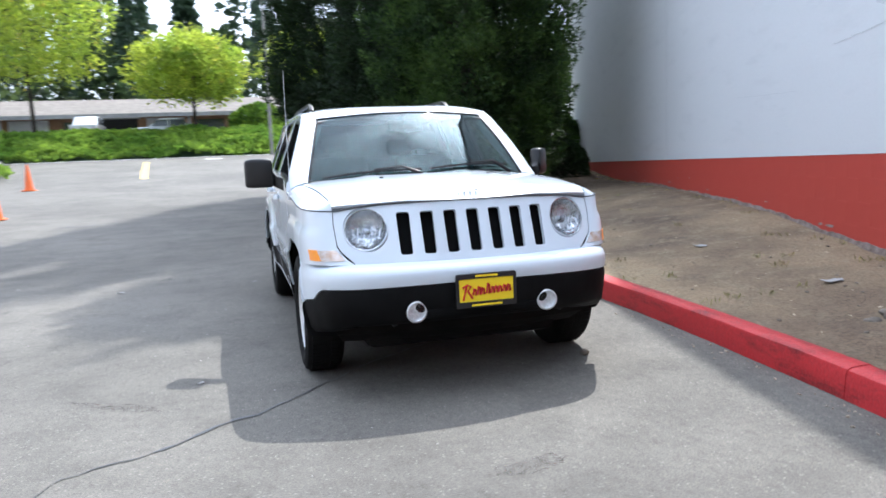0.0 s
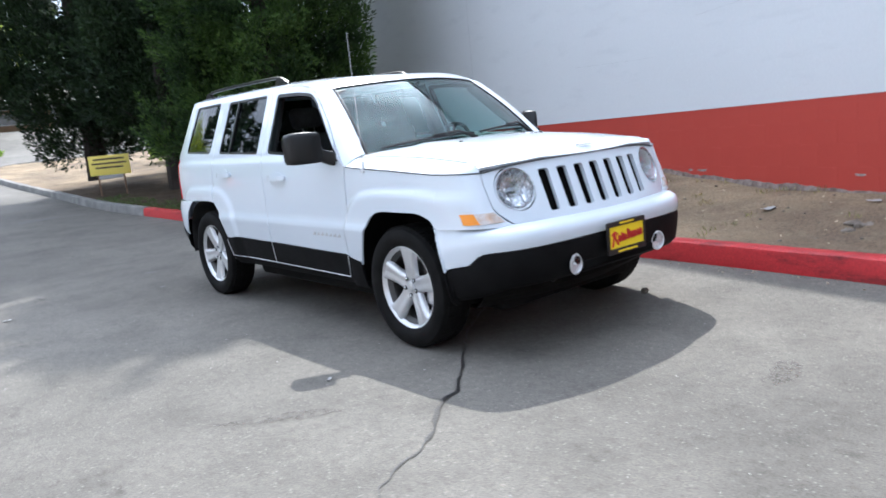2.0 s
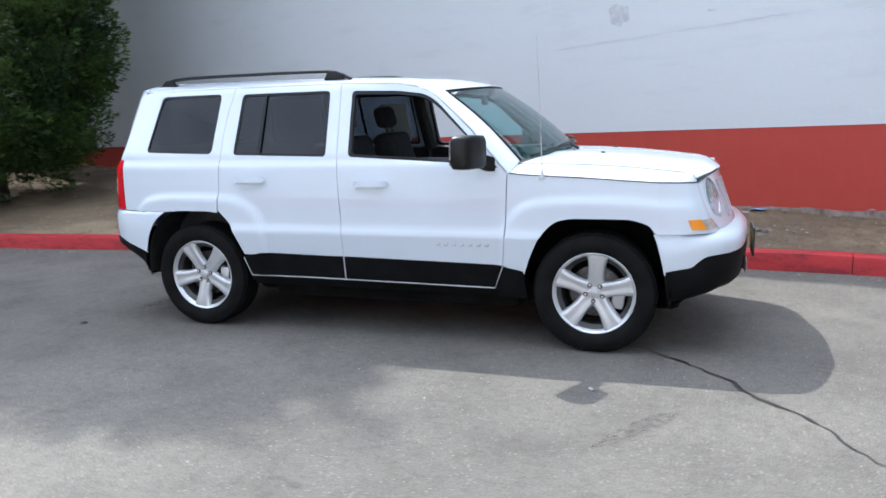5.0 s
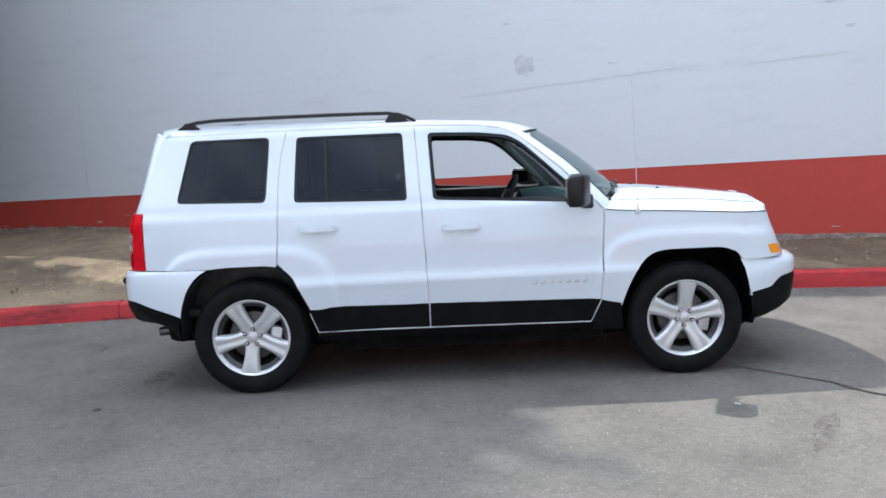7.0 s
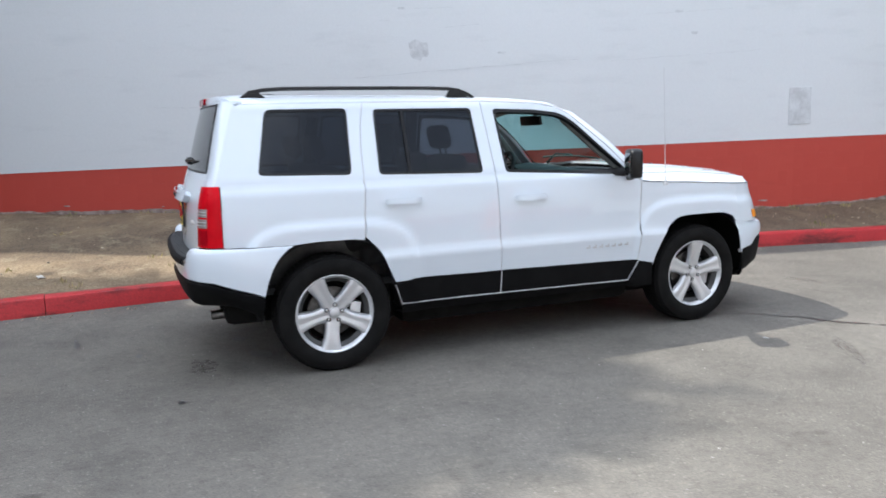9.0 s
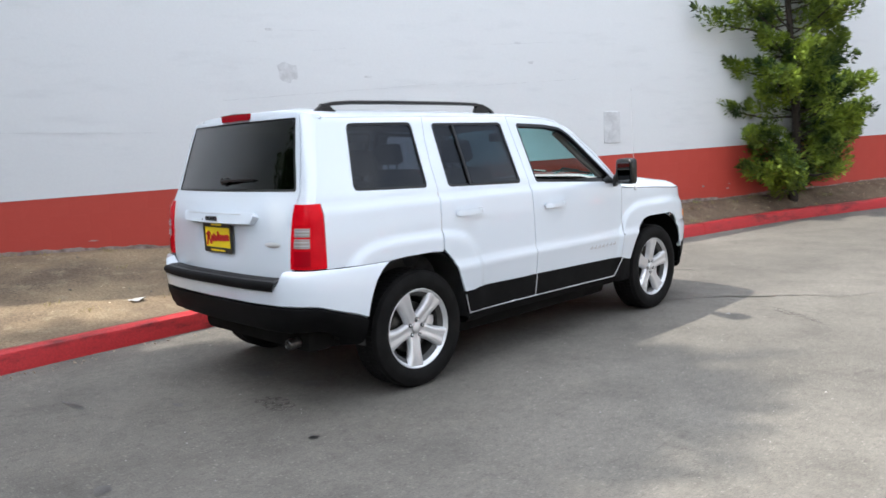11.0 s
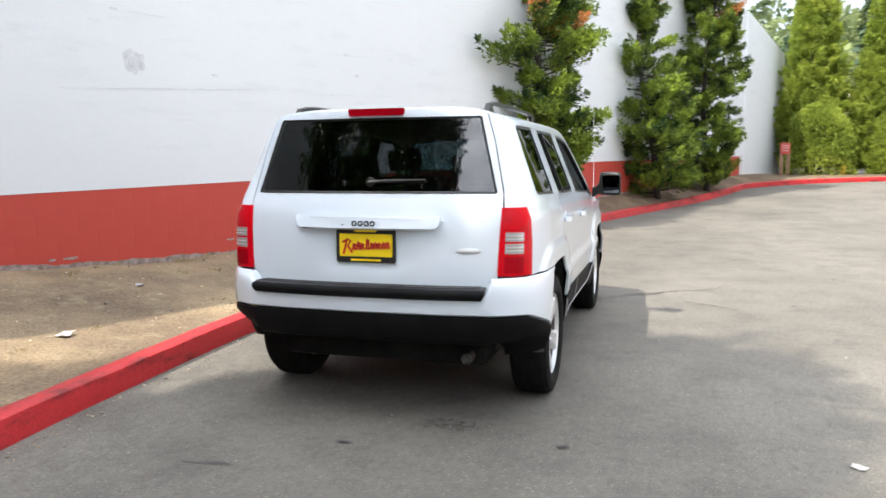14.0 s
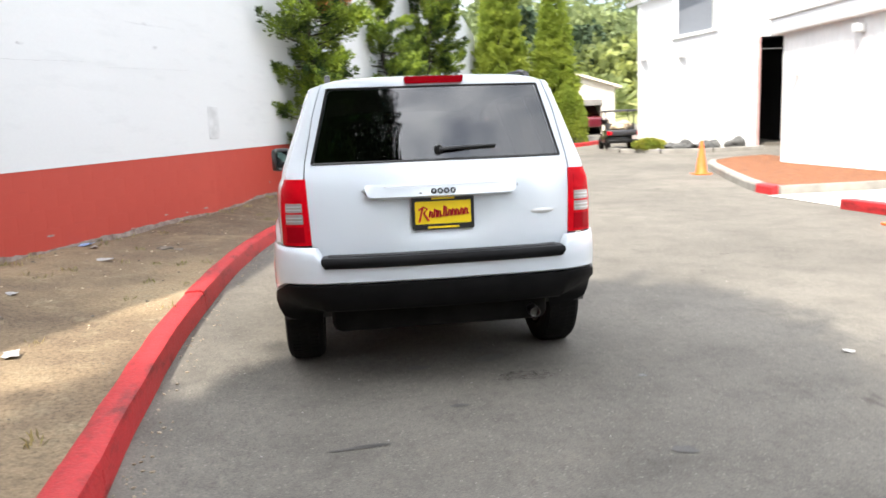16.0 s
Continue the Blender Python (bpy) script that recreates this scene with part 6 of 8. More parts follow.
    lamps = both("tail_lamp", wrap(0.784, 1.122), C["red_lens"], car, "tall red tail lamp with two pale panes")
    for k, (z0, z1, mat, nm) in enumerate(((0.895, 0.945, "frost", "reversing_lens"), (0.955, 1.000, "frost", "indicator_lens"), (0.800, 0.880, "dark_red_lens", "reflector"), (1.015, 1.090, "red_lens", "brake_lens"))):
        b2 = wrap(z0, z1, 0.004, 0.42, 0.88)
        t2 = mirrored(b2)
        pane_a, pane_b = part(nm, b2, C[mat], lamps[0]), part(nm, t2, C[mat], lamps[1])
        if mat == "frost":
            for q in (0.3, 0.65):
                rib = wrap(lerp(z0, z1, q) - 0.0022, lerp(z0, z1, q) + 0.0022, 0.0065, 0.43, 0.87)
                twin = mirrored(rib)
                part("pane_rib", rib, C["grey_badge"], pane_a)
                part("pane_rib", twin, C["grey_badge"], pane_b)
    # -- rear bumper --
    plan = [(-0.896, 1.62), (-0.890, 1.775), (-0.868, 1.885), (-0.826, 1.990), (-0.757, 2.070), (-0.668, 2.110), (-0.632, 2.118), (-0.42, 2.144), (0.0, 2.158)]
    plan += [(-x, y) for x, y in plan[-2::-1]]
    def ring(rows_at):
        pts = []
        for i, (x, y) in enumerate(plan):
            p, q = plan[max(i - 1, 0)], plan[min(i + 1, len(plan) - 1)]
            d = Vector((q[0] - p[0], q[1] - p[1])).normalized()
            n = Vector((-d.y, d.x))
            end = i in (0, len(plan) - 1)
            pts.append([(x + n.x * o, soft1(z, [(0.28, 1.750), (0.45, 1.730), (0.56, 1.706), (0.65, 1.672), (0.71, 1.632), (0.75, 1.590), (0.778, 1.543)]) if end else y + n.y * o, z) for o, z in rows_at(abs(i - 8))])
        return pts
    low = lambda k: curve1(k, [(0, 0.586), (4, 0.586), (5, 0.580), (6, 0.545), (7, 0.512), (8, 0.49)])
    def upper(k):
        top = curve1(k, [(0, 0.712), (1, 0.713), (2, 0.716), (3, 0.772), (4, 0.777), (8, 0.775)])
        tuck = curve1(k, [(0, -0.075), (2, -0.07), (3, -0.05), (4, -0.02), (8, -0.002)])
        return [(tuck, top), (tuck * 0.4, top - 0.004), (0.0, top - 0.022), (0.004, lerp(low(k), top, 0.82)), (0.006, lerp(low(k), top, 0.68)), (0.008, lerp(low(k), top, 0.52)), (0.007, lerp(low(k), top, 0.34)), (0.005, lerp(low(k), top, 0.17)), (0.004, low(k) + 0.01), (-0.012, low(k))]
    bm = grid(bmesh.new(), ring(upper))
    bmesh.ops.recalc_face_normals(bm, faces=bm.faces)
    bump_r = part("rear_bumper", thicken(bm, 0.008), C["paint"], car, "white upper rear bumper", 50)
    def under(k):
        z = low(k) - 0.002
        bot = curve1(k, [(0, 0.430), (3, 0.428), (5, 0.436), (6, 0.420), (7, 0.380), (8, 0.338)])
        cut = curve1(k, [(0, 0.0), (2, 0.0), (4, 1.0), (6, 0.8), (7, 0.25), (8, 0.0)])
        return [(-0.014, z), (0.006, z - 0.006), (0.006 - 0.006 * cut, z - 0.04), (-0.008 - 0.035 * cut, lerp(z, bot, 0.6)), (-0.03 - 0.06 * cut, bot + 0.02), (-0.07 - 0.05 * cut, bot), (-0.24, bot - 0.03)]
    bm = grid(bmesh.new(), ring(under))
    bmesh.ops.recalc_face_normals(bm, faces=bm.faces)
    part("rear_bumper_lower", thicken(bm, 0.008), C["black"], car, "black textured lower rear bumper", 50)
    bm = bmesh.new()
    grid(bm, [[(s * w, yy - 0.04 * abs(s) ** 3, z) for s in [-1 + k / 8 for k in range(17)]] for w, yy, z in ((0.622, 2.070, 0.726), (0.630, 2.14, 0.726), (0.634, 2.172, 0.716), (0.632, 2.182, 0.702), (0.618, 2.178, 0.674))])
    bmesh.ops.recalc_face_normals(bm, faces=bm.faces)
    pad = part("step_pad", thicken(bm, 0.01), C["pad"], bump_r, "dark grey step pad on the rear bumper", 50)
    bm = bmesh.new()
    grid(bm, [[(s * w, yy - 0.04 * abs(s) ** 3, z) for s in [-1 + k / 8 for k in range(17)]] for w, yy, z in ((0.630, 2.168, 0.7215), (0.6365, 2.1800, 0.7155), (0.6365, 2.1875, 0.704), (0.633, 2.1895, 0.694), (0.622, 2.186, 0.676), (0.614, 2.170, 0.668))])
    bmesh.ops.recalc_face_normals(bm, faces=bm.faces)
    part("pad_lip", thicken(bm, 0.006), C["black"], pad, "black lip of the step pad", 50)
    for yy in (2.095, 2.112, 2.129, 2.146):
        part("tread_rib", tube(bmesh.new(), [(s * 0.60, yy - 0.04 * abs(s) ** 3, 0.7275) for s in [-1 + k / 8 for k in range(17)]], 0.0035, 5), C["pad"], pad)
    bm = bmesh.new()
    tube(bm, [(-0.50, 1.60, 0.345), (-0.505, 1.85, 0.350), (-0.505, 1.97, 0.338)], 0.026, 14)
    lathe(bm, [(0.022, -0.05), (0.024, 0.0), (0.027, 0.003), (0.030, 0.0), (0.030, -0.09)], 20, Matrix.Translation((-0.505, 1.99, 0.336)) @ Matrix.Rotation(radians(-94), 4, "X"))
    part("exhaust", bm, C["pipe"], car, "round metal exhaust tip under the bumper")


def wheel_mesh():
    """A wheel about the z axis, outer side up: tyre, rim, five broad spokes, hub, nuts, disc, caliper."""
    made = {}
    prof = [(0.236, -0.095), (0.262, -0.108), (0.305, -0.110), (0.331, -0.098), (0.342, -0.078), (0.345, -0.04), (0.3455, 0.0), (0.345, 0.04), (0.342, 0.078), (0.331, 0.098), (0.305, 0.108), (0.285, 0.110), (0.262, 0.106), (0.242, 0.096), (0.232, 0.085)]
    made["tyre"] = finish("tyre", lathe(bmesh.new(), prof, 72), C["rubber"])
    bm = bmesh.new()
    for k in range(72):
        for row, (a0, h0, h1) in enumerate(((0, -0.075, -0.030), (0.5, -0.022, 0.022), (0.2, 0.030, 0.075))):
            a = 2 * math.pi * (k + a0) / 72
            m = Matrix.Rotation(a, 4, "Z") @ Matrix.Translation((0.3445, 0, (h0 + h1) / 2)) @ Matrix.Rotation(0.3 if row == 1 else 0, 4, "X")
            box(bm, -0.004, 0.004, -0.011, 0.011, -(h1 - h0) / 2, (h1 - h0) / 2, 0, 1, m)
    made["tread"] = finish("tread", bm, C["rubber"], smooth=False)
    made["rim"] = finish("rim", lathe(bmesh.new(), [(0.214, 0.066), (0.222, 0.082), (0.232, 0.090), (0.238, 0.088), (0.238, 0.080), (0.226, 0.070)], 72), C["alloy"])
    made["barrel"] = finish("barrel", lathe(bmesh.new(), [(0.225, -0.10), (0.190, -0.085), (0.182, -0.02), (0.190, 0.045), (0.215, 0.0675)], 72), C["barrel"])
    bm = bmesh.new()
    rows = []
    for r, half, top, side_z in ((0.030, 0.034, 0.060, 0.034), (0.060, 0.044, 0.064, 0.034), (0.085, 0.041, 0.067, 0.034), (0.12, 0.040, 0.073, 0.038), (0.16, 0.045, 0.079, 0.044), (0.195, 0.052, 0.083, 0.050), (0.221, 0.063, 0.084, 0.058)):
        rows.append([(r * 0.99, -half - 0.006, side_z), (r, -half, top - 0.008), (r, -half + 0.008, top - 0.001), (r, -half * 0.45, top - 0.001), (r, -half * 0.15, top - 0.0045), (r, half * 0.15, top - 0.0045), (r, half * 0.45, top - 0.001), (r, half - 0.008, top - 0.001), (r, half, top - 0.008), (r * 0.99, half + 0.006, side_z)])
    grid(bm, rows)
    bmesh.ops.recalc_face_normals(bm, faces=bm.faces)
    bm.normal_update()
    if sum(f.normal.z for f in bm.faces) < 0:
        bmesh.ops.reverse_faces(bm, faces=list(bm.faces))
    made["spoke"] = finish("spoke", thicken(bm, 0.004), C["alloy"], 50)
    made["hub_cap"] = finish("hub_cap", lathe(bmesh.new(), [(0.0, 0.071), (0.020, 0.0705), (0.029, 0.067), (0.032, 0.058), (0.062, 0.056), (0.068, 0.046), (0.068, 0.02)], 36), C["alloy"])
    made["wheel_nut"] = finish("wheel_nut", lathe(bmesh.new(), [(0.0, 0.074), (0.007, 0.073), (0.010, 0.068), (0.010, 0.05)], 8), C["chrome"])
    # black disc on the spokes draws the shade in the nut's hole
    made["nut_shade"] = finish("nut_shade", lathe(bmesh.new(), [(0.0, 0.0662), (0.0125, 0.0662), (0.0135, 0.060)], 14), C["void"])
    made["brake_disc"] = finish("brake_disc", lathe(bmesh.new(), [(0.05, 0.018), (0.07, 0.004), (0.148, 0.004), (0.150, 0.0), (0.148, -0.018), (0.05, -0.018)], 48), C["steel"])
    bm = box(bmesh.new(), 0.100, 0.172, -0.075, 0.075, -0.035, 0.030, 0.012, 2)
    made["caliper"] = finish("caliper", bm, C["alloy"])
    bm = lathe(bmesh.new(), [(0.0, -0.03), (0.181, -0.03), (0.181, -0.10), (0.0, -0.10)], 40)
    made["hub_back"] = finish("hub_back", bm, C["void"])
    return made


def build_wheels(car):
    made = wheel_mesh()
    for y, turn in ((-1.3175, 5.0), (1.3175, 187.0)):
        for s in (-1, 1):
            # local z points out of the car; local x is turned to set the spokes
            out = Matrix.Rotation(radians(90 * s), 4, "Y")
            m = Matrix.Translation((s * 0.765, y, 0.345)) @ Matrix.Rotation(radians((turn if s < 0 else 37)), 4, "X") @ out
            wheel = new("wheel", made["tyre"])
            wheel.parent = car
            wheel.matrix_basis = m
            tagged(wheel, "black tyre on a five-spoke silver alloy wheel")
            shared("caliper", made["caliper"], wheel, Matrix.Rotation(radians((turn if s < 0 else 37) - 100), 4, "Z"))
            for nm in ("tread", "rim", "barrel", "hub_cap", "brake_disc", "hub_back"):
                shared(nm, made[nm], wheel, Matrix.Identity(4))
            for k in range(5):
                q = Matrix.Rotation(2 * math.pi * k / 5, 4, "Z")
                # the first spoke lies along local -x for the right side, which turns to up or down
                shared("spoke", made["spoke"], wheel, q)
                shared("nut_shade", made["nut_shade"], wheel, q @ Matrix.Rotation(math.pi / 5, 4, "Z") @ Matrix.Translation((0.050, 0, 0)))
                shared("wheel_nut", made["wheel_nut"], wheel, q @ Matrix.Rotation(math.pi / 5, 4, "Z") @ Matrix.Translation((0.050, 0, 0)))


def build_under(car):
    # wheel houses, floor, engine bay block: what closes the body below
    for yc in (-1.3175, 1.3175):
        bm, rows = bmesh.new(), []
        for x in (-0.866, -0.83, -0.56):
            r = 0.440 if x < -0.84 else 0.452
            rows.append([(x, yc + r * math.copysign(abs(math.cos(a)) ** 0.8, math.cos(a)) * (0.96 if yc < 0 else 0.94), 0.345 + r * (math.sin(a) ** 0.7 if math.sin(a) > 0 else 0.3 * math.sin(a))) for a in (math.pi * (k / 20 * 1.06 - 0.03) for k in range(21))])
        grid(bm, rows)
        bmesh.ops.recalc_face_normals(bm, faces=bm.faces)
        bm.faces.new([bm.verts.new(p) for p in rows[-1]])
        # front near-black for shade, rear greyer where light catches the dust
        both("wheel_house", bm, C["void"] if yc < 0 else C["arch_liner"], car, "dark inner wheel housing")
    # boxes set low and wide to block light from under the car
    bm = bmesh.new()
    box(bm, -0.56, 0.56, -1.78, -0.84, 0.190, 0.50, 0.05)
    box(bm, -0.70, 0.70, -0.86, 0.86, 0.185, 0.50, 0.06)
    box(bm, -0.60, 0.60, 0.84, 1.05, 0.205, 0.50, 0.05)
    box(bm, -0.60, 0.60, 1.03, 1.92, 0.275, 0.50, 0.05)
    part("underbody", bm, C["under"], car, "dark underbody")
    bm = bmesh.new()
    box(bm, -0.555, 0.555, -1.78, -0.90, 0.45, 0.98, 0.03)
    part("engine_bay", bm, C["void"], car)
    bm = bmesh.new()
    for y in (-1.3175, 1.3175):
        part("axle", rod(bmesh.new(), (-0.70, y, 0.33), (0.70, y, 0.33), 0.045, 0.045, 12), C["under"], car)
    bm.free()
    # inner skins of the doors and load bay
    for y0, y1, nm in ((-0.78, 0.22, "door_trim"), (0.26, 1.05, "rear_door_trim"), (1.10, 1.86, "load_bay_trim")):
        bm = bmesh.new()
        grid(bm, [[(-half_width(y, z) + 0.055, y, z) for z in (0.50 if y1 < 0.3 else 0.83, 0.86, 0.95, 1.08, 1.118)] for y in [lerp(y0, y1, k / 6) for k in range(7)]])
        bmesh.ops.recalc_face_normals(bm, faces=bm.faces)
        both(nm, thicken(bm, 0.03), C["dash"], car)


def build_fittings(car):
    # -- roof rails --
    for s in (-1, 1):
        bm = bmesh.new()
        rail = [(0.27, 1.615), (0.32, 1.641), (0.37, 1.659), (0.44, 1.669), (0.56, 1.672), (0.80, 1.674), (1.20, 1.674), (1.50, 1.671), (1.62, 1.664), (1.70, 1.648), (1.76, 1.605)]
        rows = []
        for y, z in rail:
            x = s * 0.552
            rows.append([(x - 0.016, y, z - 0.016), (x - 0.015, y, z + 0.0), (x, y, z + 0.006), (x + 0.015, y, z + 0.0), (x + 0.016, y, z - 0.016), (x, y, z - 0.019)])
        grid(bm, rows, loop=True)
        bmesh.ops.recalc_face_normals(bm, faces=bm.faces)
        ob = part("roof_rail", bm, C["trim"], car, "black roof rail", 60)
        for y0, y1, zt in ((0.31, 0.46, 1.664), (1.60, 1.73, 1.655)):
            b2 = prism(bmesh.new(), [(y0, 1.61), (y1, 1.61), (y1 - 0.03, zt), (y0 + 0.06, zt)], lambda u, v, w: (s * 0.552 + w, u, v), -0.014, 0.014, 0.003)
            part("rail_foot", b2, C["trim"], ob)
    # roof fin bump
    bm = lathe(bmesh.new(), [(0.0, 0.022), (0.03, 0.018), (0.045, 0.0)], 18, Matrix.Translation((0.0, 1.50, roof_z(1.5) - 0.002)) @ Matrix.Diagonal((0.8, 1.5, 1, 1)))
    part("roof_antenna_base", bm, C["trim"], car)
    # -- mirrors --
    sect = [(-0.880, -0.730, 1.082, 0.034, 0.042), (-0.915, -0.700, 1.098, 0.032, 0.040), (-0.938, -0.680, 1.118, 0.034, 0.046), (-0.944, -0.686, 1.154, 0.046, 0.084), (-0.955, -0.681, 1.158, 0.051, 0.092), (-1.01, -0.660, 1.159, 0.053, 0.095), (-1.075, -0.632, 1.159, 0.051, 0.095), (-1.106, -0.618, 1.157, 0.046, 0.089), (-1.116, -0.612, 1.156, 0.036, 0.076)]
    bm, rows = bmesh.new(), []
    for x, y, z, ry, rz in sect:
        row = []
        for k in range(20):
            a = 2 * math.pi * k / 20
            c, s_ = math.cos(a), math.sin(a)
            row.append((x, y + ry * math.copysign(abs(c) ** 0.38, c), z + rz * math.copysign(abs(s_) ** 0.34, s_)))
        rows.append(row)
    grid(bm, rows, loop=True)
    bm.faces.new(list(bm.verts)[:20])
    bm.faces.new(list(bm.verts)[-20:])
    bmesh.ops.recalc_face_normals(bm, faces=bm.faces)
    mirrors = both("door_mirror", bm, C["trim"], car, "black door mirror", 50)
    bm = prism(bmesh.new(), rounded([(-1.105, 1.085), (-0.975, 1.085), (-0.965, 1.225), (-1.105, 1.228)], 0.02, 4), lambda u, v, w: (u, -0.604 + w - 0.42 * (u + 1.03), v), 0.0, 0.008)
    twin = mirrored(bm)
    part("mirror_glass", bm, C["mirror"], mirrors[0], "mirror glass")
    folded = [mirrors[1], part("mirror_glass", twin, C["mirror"], mirrors[1], "mirror glass")]
    hinge = Matrix.Translation((0.89, -0.71, 0)) @ Matrix.Rotation(radians(30), 4, "Z") @ Matrix.Translation((-0.89, 0.71, 0))
    for ob in folded:
        ob.data.transform(hinge)
    tagged(mirrors[1], "black door mirror folded half back")
    bm = sheet([(-0.69, 1.13), (-0.775, 1.062), (-0.62, 1.075), (-0.60, 1.10)], [], 0.05, lambda y, z: side(y, z, 0.004), 0.012, (-1, 0, 0))
    both("mirror_foot", bm, C["trim"], car)
    # -- handles --
    for yc, zc in ((0.020, 0.969), (0.876, 0.993)):
        bm = sheet(rounded([(yc - 0.115, zc - 0.015), (yc + 0.115, zc - 0.018), (yc + 0.115, zc + 0.014), (yc - 0.115, zc + 0.016)], 0.012, 4), [], 0.02, lambda y, z: side(y, z, 0.040 * (1 - ((y - yc) / 0.125) ** 4)), 0.018, (-1, 0, 0))
        both("door_handle", bm, C["paint"], car, "white door handle")
        bm = sheet([(yc + 0.05 * math.cos(a), zc + 0.012 + 0.030 * math.sin(a)) for a in (2 * math.pi * k / 24 for k in range(24))], [], 0.02, lambda y, z: side(y, z, 0.002), 0.004, (-1, 0, 0))
        both("handle_cup", bm, C["paint"], car)
    # -- row of small raised badge bars on the front doors --
    for k in range(7):
        bm = bmesh.new()
        y = -0.405 - k * 0.050
        box(bm, -half_width(y, 0.612) - 0.003, -half_width(y, 0.612) + 0.004, y - 0.014, y + 0.014, 0.600, 0.611)
        box(bm, -half_width(y, 0.612) - 0.003, -half_width(y, 0.612) + 0.004, y - 0.014, y - 0.005, 0.611, 0.622)
        both("badge_bar", bm, C["seam"], car, "small grey raised badge bar")
    # -- aerial on the right wing --
    bm = bmesh.new()
    lathe(bm, [(0.020, -0.01), (0.018, 0.010), (0.008, 0.026), (0.006, 0.05)], 12, Matrix.Translation((-0.862, -1.03, 1.004)))
    tube(bm, [(-0.862, -1.03, 1.03), (-0.860, -1.02, 1.40), (-0.856, -1.005, 1.78)], [0.0026, 0.0019, 0.0014], 6)
    part("aerial", bm, C["seam"], car, "thin whip aerial on the front wing")
    # -- cabin --
    bm = bmesh.new()
    rows = []
    for v in [k / 8 for k in range(9)]:
        rows.append([(s * 0.74, lerp(-0.93 - 0.08 * (1 - s * s), -0.46, v), lerp(1.06, 1.055, v) + 0.035 * math.sin(v * 3.1) + (0.05 * math.exp(-((s * 0.74 - 0.36) / 0.17) ** 2) * v)) for s in [-1 + k / 10 for k in range(21)]])
    rows.append([(s * 0.74, -0.44, 0.98) for s in [-1 + k / 10 for k in range(21)]])
    rows.append([(s * 0.74, -0.52, 0.62) for s in [-1 + k / 10 for k in range(21)]])
    grid(bm, rows)
    bmesh.ops.recalc_face_normals(bm, faces=bm.faces)
    part("dashboard", thicken(bm, 0.01), C["dash"], car, "dark dashboard")
    place = Matrix.Translation((0.36, -0.36, 1.045)) @ Matrix.Rotation(radians(-62), 4, "X")
    bm = bmesh.new()
    ring = [place @ Vector((0.185 * math.cos(2 * math.pi * k / 36), 0.185 * math.sin(2 * math.pi * k / 36), 0)) for k in range(37)]
    tube(bm, ring, 0.015, 8)
    lathe(bm, [(0.0, 0.03), (0.06, 0.025), (0.075, 0.0), (0.0, -0.02)], 20, place)
    for a in (0, 180, 270):
        u = Vector((math.cos(radians(a)), math.sin(radians(a)), 0))
        rod(bm, place @ (u * 0.06), place @ (u * 0.178), 0.016, 0.012, 6)
    part("steering_wheel", bm, C["dash"], car, "dark steering wheel")
    bm = bmesh.new()
    box(bm, -0.115, 0.115, -0.016, 0.016, -0.035, 0.035, 0.012, 3, Matrix.Translation((0.0, -0.455, 1.455)) @ Matrix.Rotation(radians(12), 4, "Z") @ Matrix.Rotation(radians(-10), 4, "X"))
    rod(bm, (0.0, -0.47, 1.47), (0.0, -0.52, 1.525), 0.012, 0.018, 8)
    part("inside_mirror", bm, C["trim"], car, "inside mirror")
    def seat(x, y, w, lean, back, rests, nm, lab):
        b1 = bmesh.new()
        box(b1, x - w, x + w, y - 0.30, y + 0.22, 0.56, 0.72, 0.05, 3)
        s1 = part(nm, b1, C["cloth"], car, lab)
        b1 = box(bmesh.new(), -w, w, -0.065, 0.065, 0.0, back, 0.05, 3, Matrix.Translation((x, y + 0.22, 0.66)) @ Matrix.Rotation(radians(-lean), 4, "X"))
        part("seat_back", b1, C["cloth"], s1)
        for u in rests:
            top = Matrix.Translation((x + u, y + 0.22, 0.66)) @ Matrix.Rotation(radians(-lean), 4, "X")
            b1 = box(bmesh.new(), -0.125, 0.125, -0.05, 0.05, back + 0.045, back + 0.205, 0.045, 3, top)
            part("headrest", b1, C["cloth"], s1)
            for q in (-0.05, 0.05):
                b1 = rod(bmesh.new(), top @ Vector((q, 0, back - 0.04)), top @ Vector((q, 0, back + 0.07)), 0.007, 0.007, 6)
                part("headrest_post", b1, C["chrome"], s1)
    seat(-0.36, 0.02, 0.245, 16, 0.60, (0.0,), "front_seat", "dark cloth front seat")
    seat(0.36, 0.02, 0.245, 16, 0.60, (0.0,), "front_seat", "dark cloth front seat")
    seat(0.0, 0.86, 0.60, 18, 0.56, (-0.36, 0.36), "rear_bench", "dark cloth rear bench")
    bm = bmesh.new()
    box(bm, -0.68, 0.68, -0.75, 1.90, 0.46, 0.50)
    part("cabin_floor", bm, C["dash"], car)
    bm, rows = bmesh.new(), []
    for y in [-0.44 + 0.1 * k for k in range(23)]:
        rows.append([(s * 0.60, y, roof_z(y) - 0.045 - 0.035 * abs(s) ** 4) for s in [-1 + k / 6 for k in range(13)]])
    grid(bm, rows)
    part("headliner", thicken(bm, 0.008), C["liner"], car, "pale grey headliner")
    # inner pillars
    for pts in ([(-0.80, 0.235, 1.10), (-0.70, 0.265, 1.36), (-0.64, 0.275, 1.53)], [(-0.80, 1.09, 1.10), (-0.70, 1.085, 1.36), (-0.64, 1.065, 1.53)]):
        both("inner_pillar", tube(bmesh.new(), pts, 0.045, 8), C["dash"], car)
    bm = bmesh.new()
    tube(bm, [(-0.785, -0.78, 1.06), (-0.675, -0.555, 1.28), (-0.590, -0.375, 1.465)], 0.026, 8)
    both("inner_screen_pillar", bm, C["pillar"], car, "grey-green inner screen pillar")
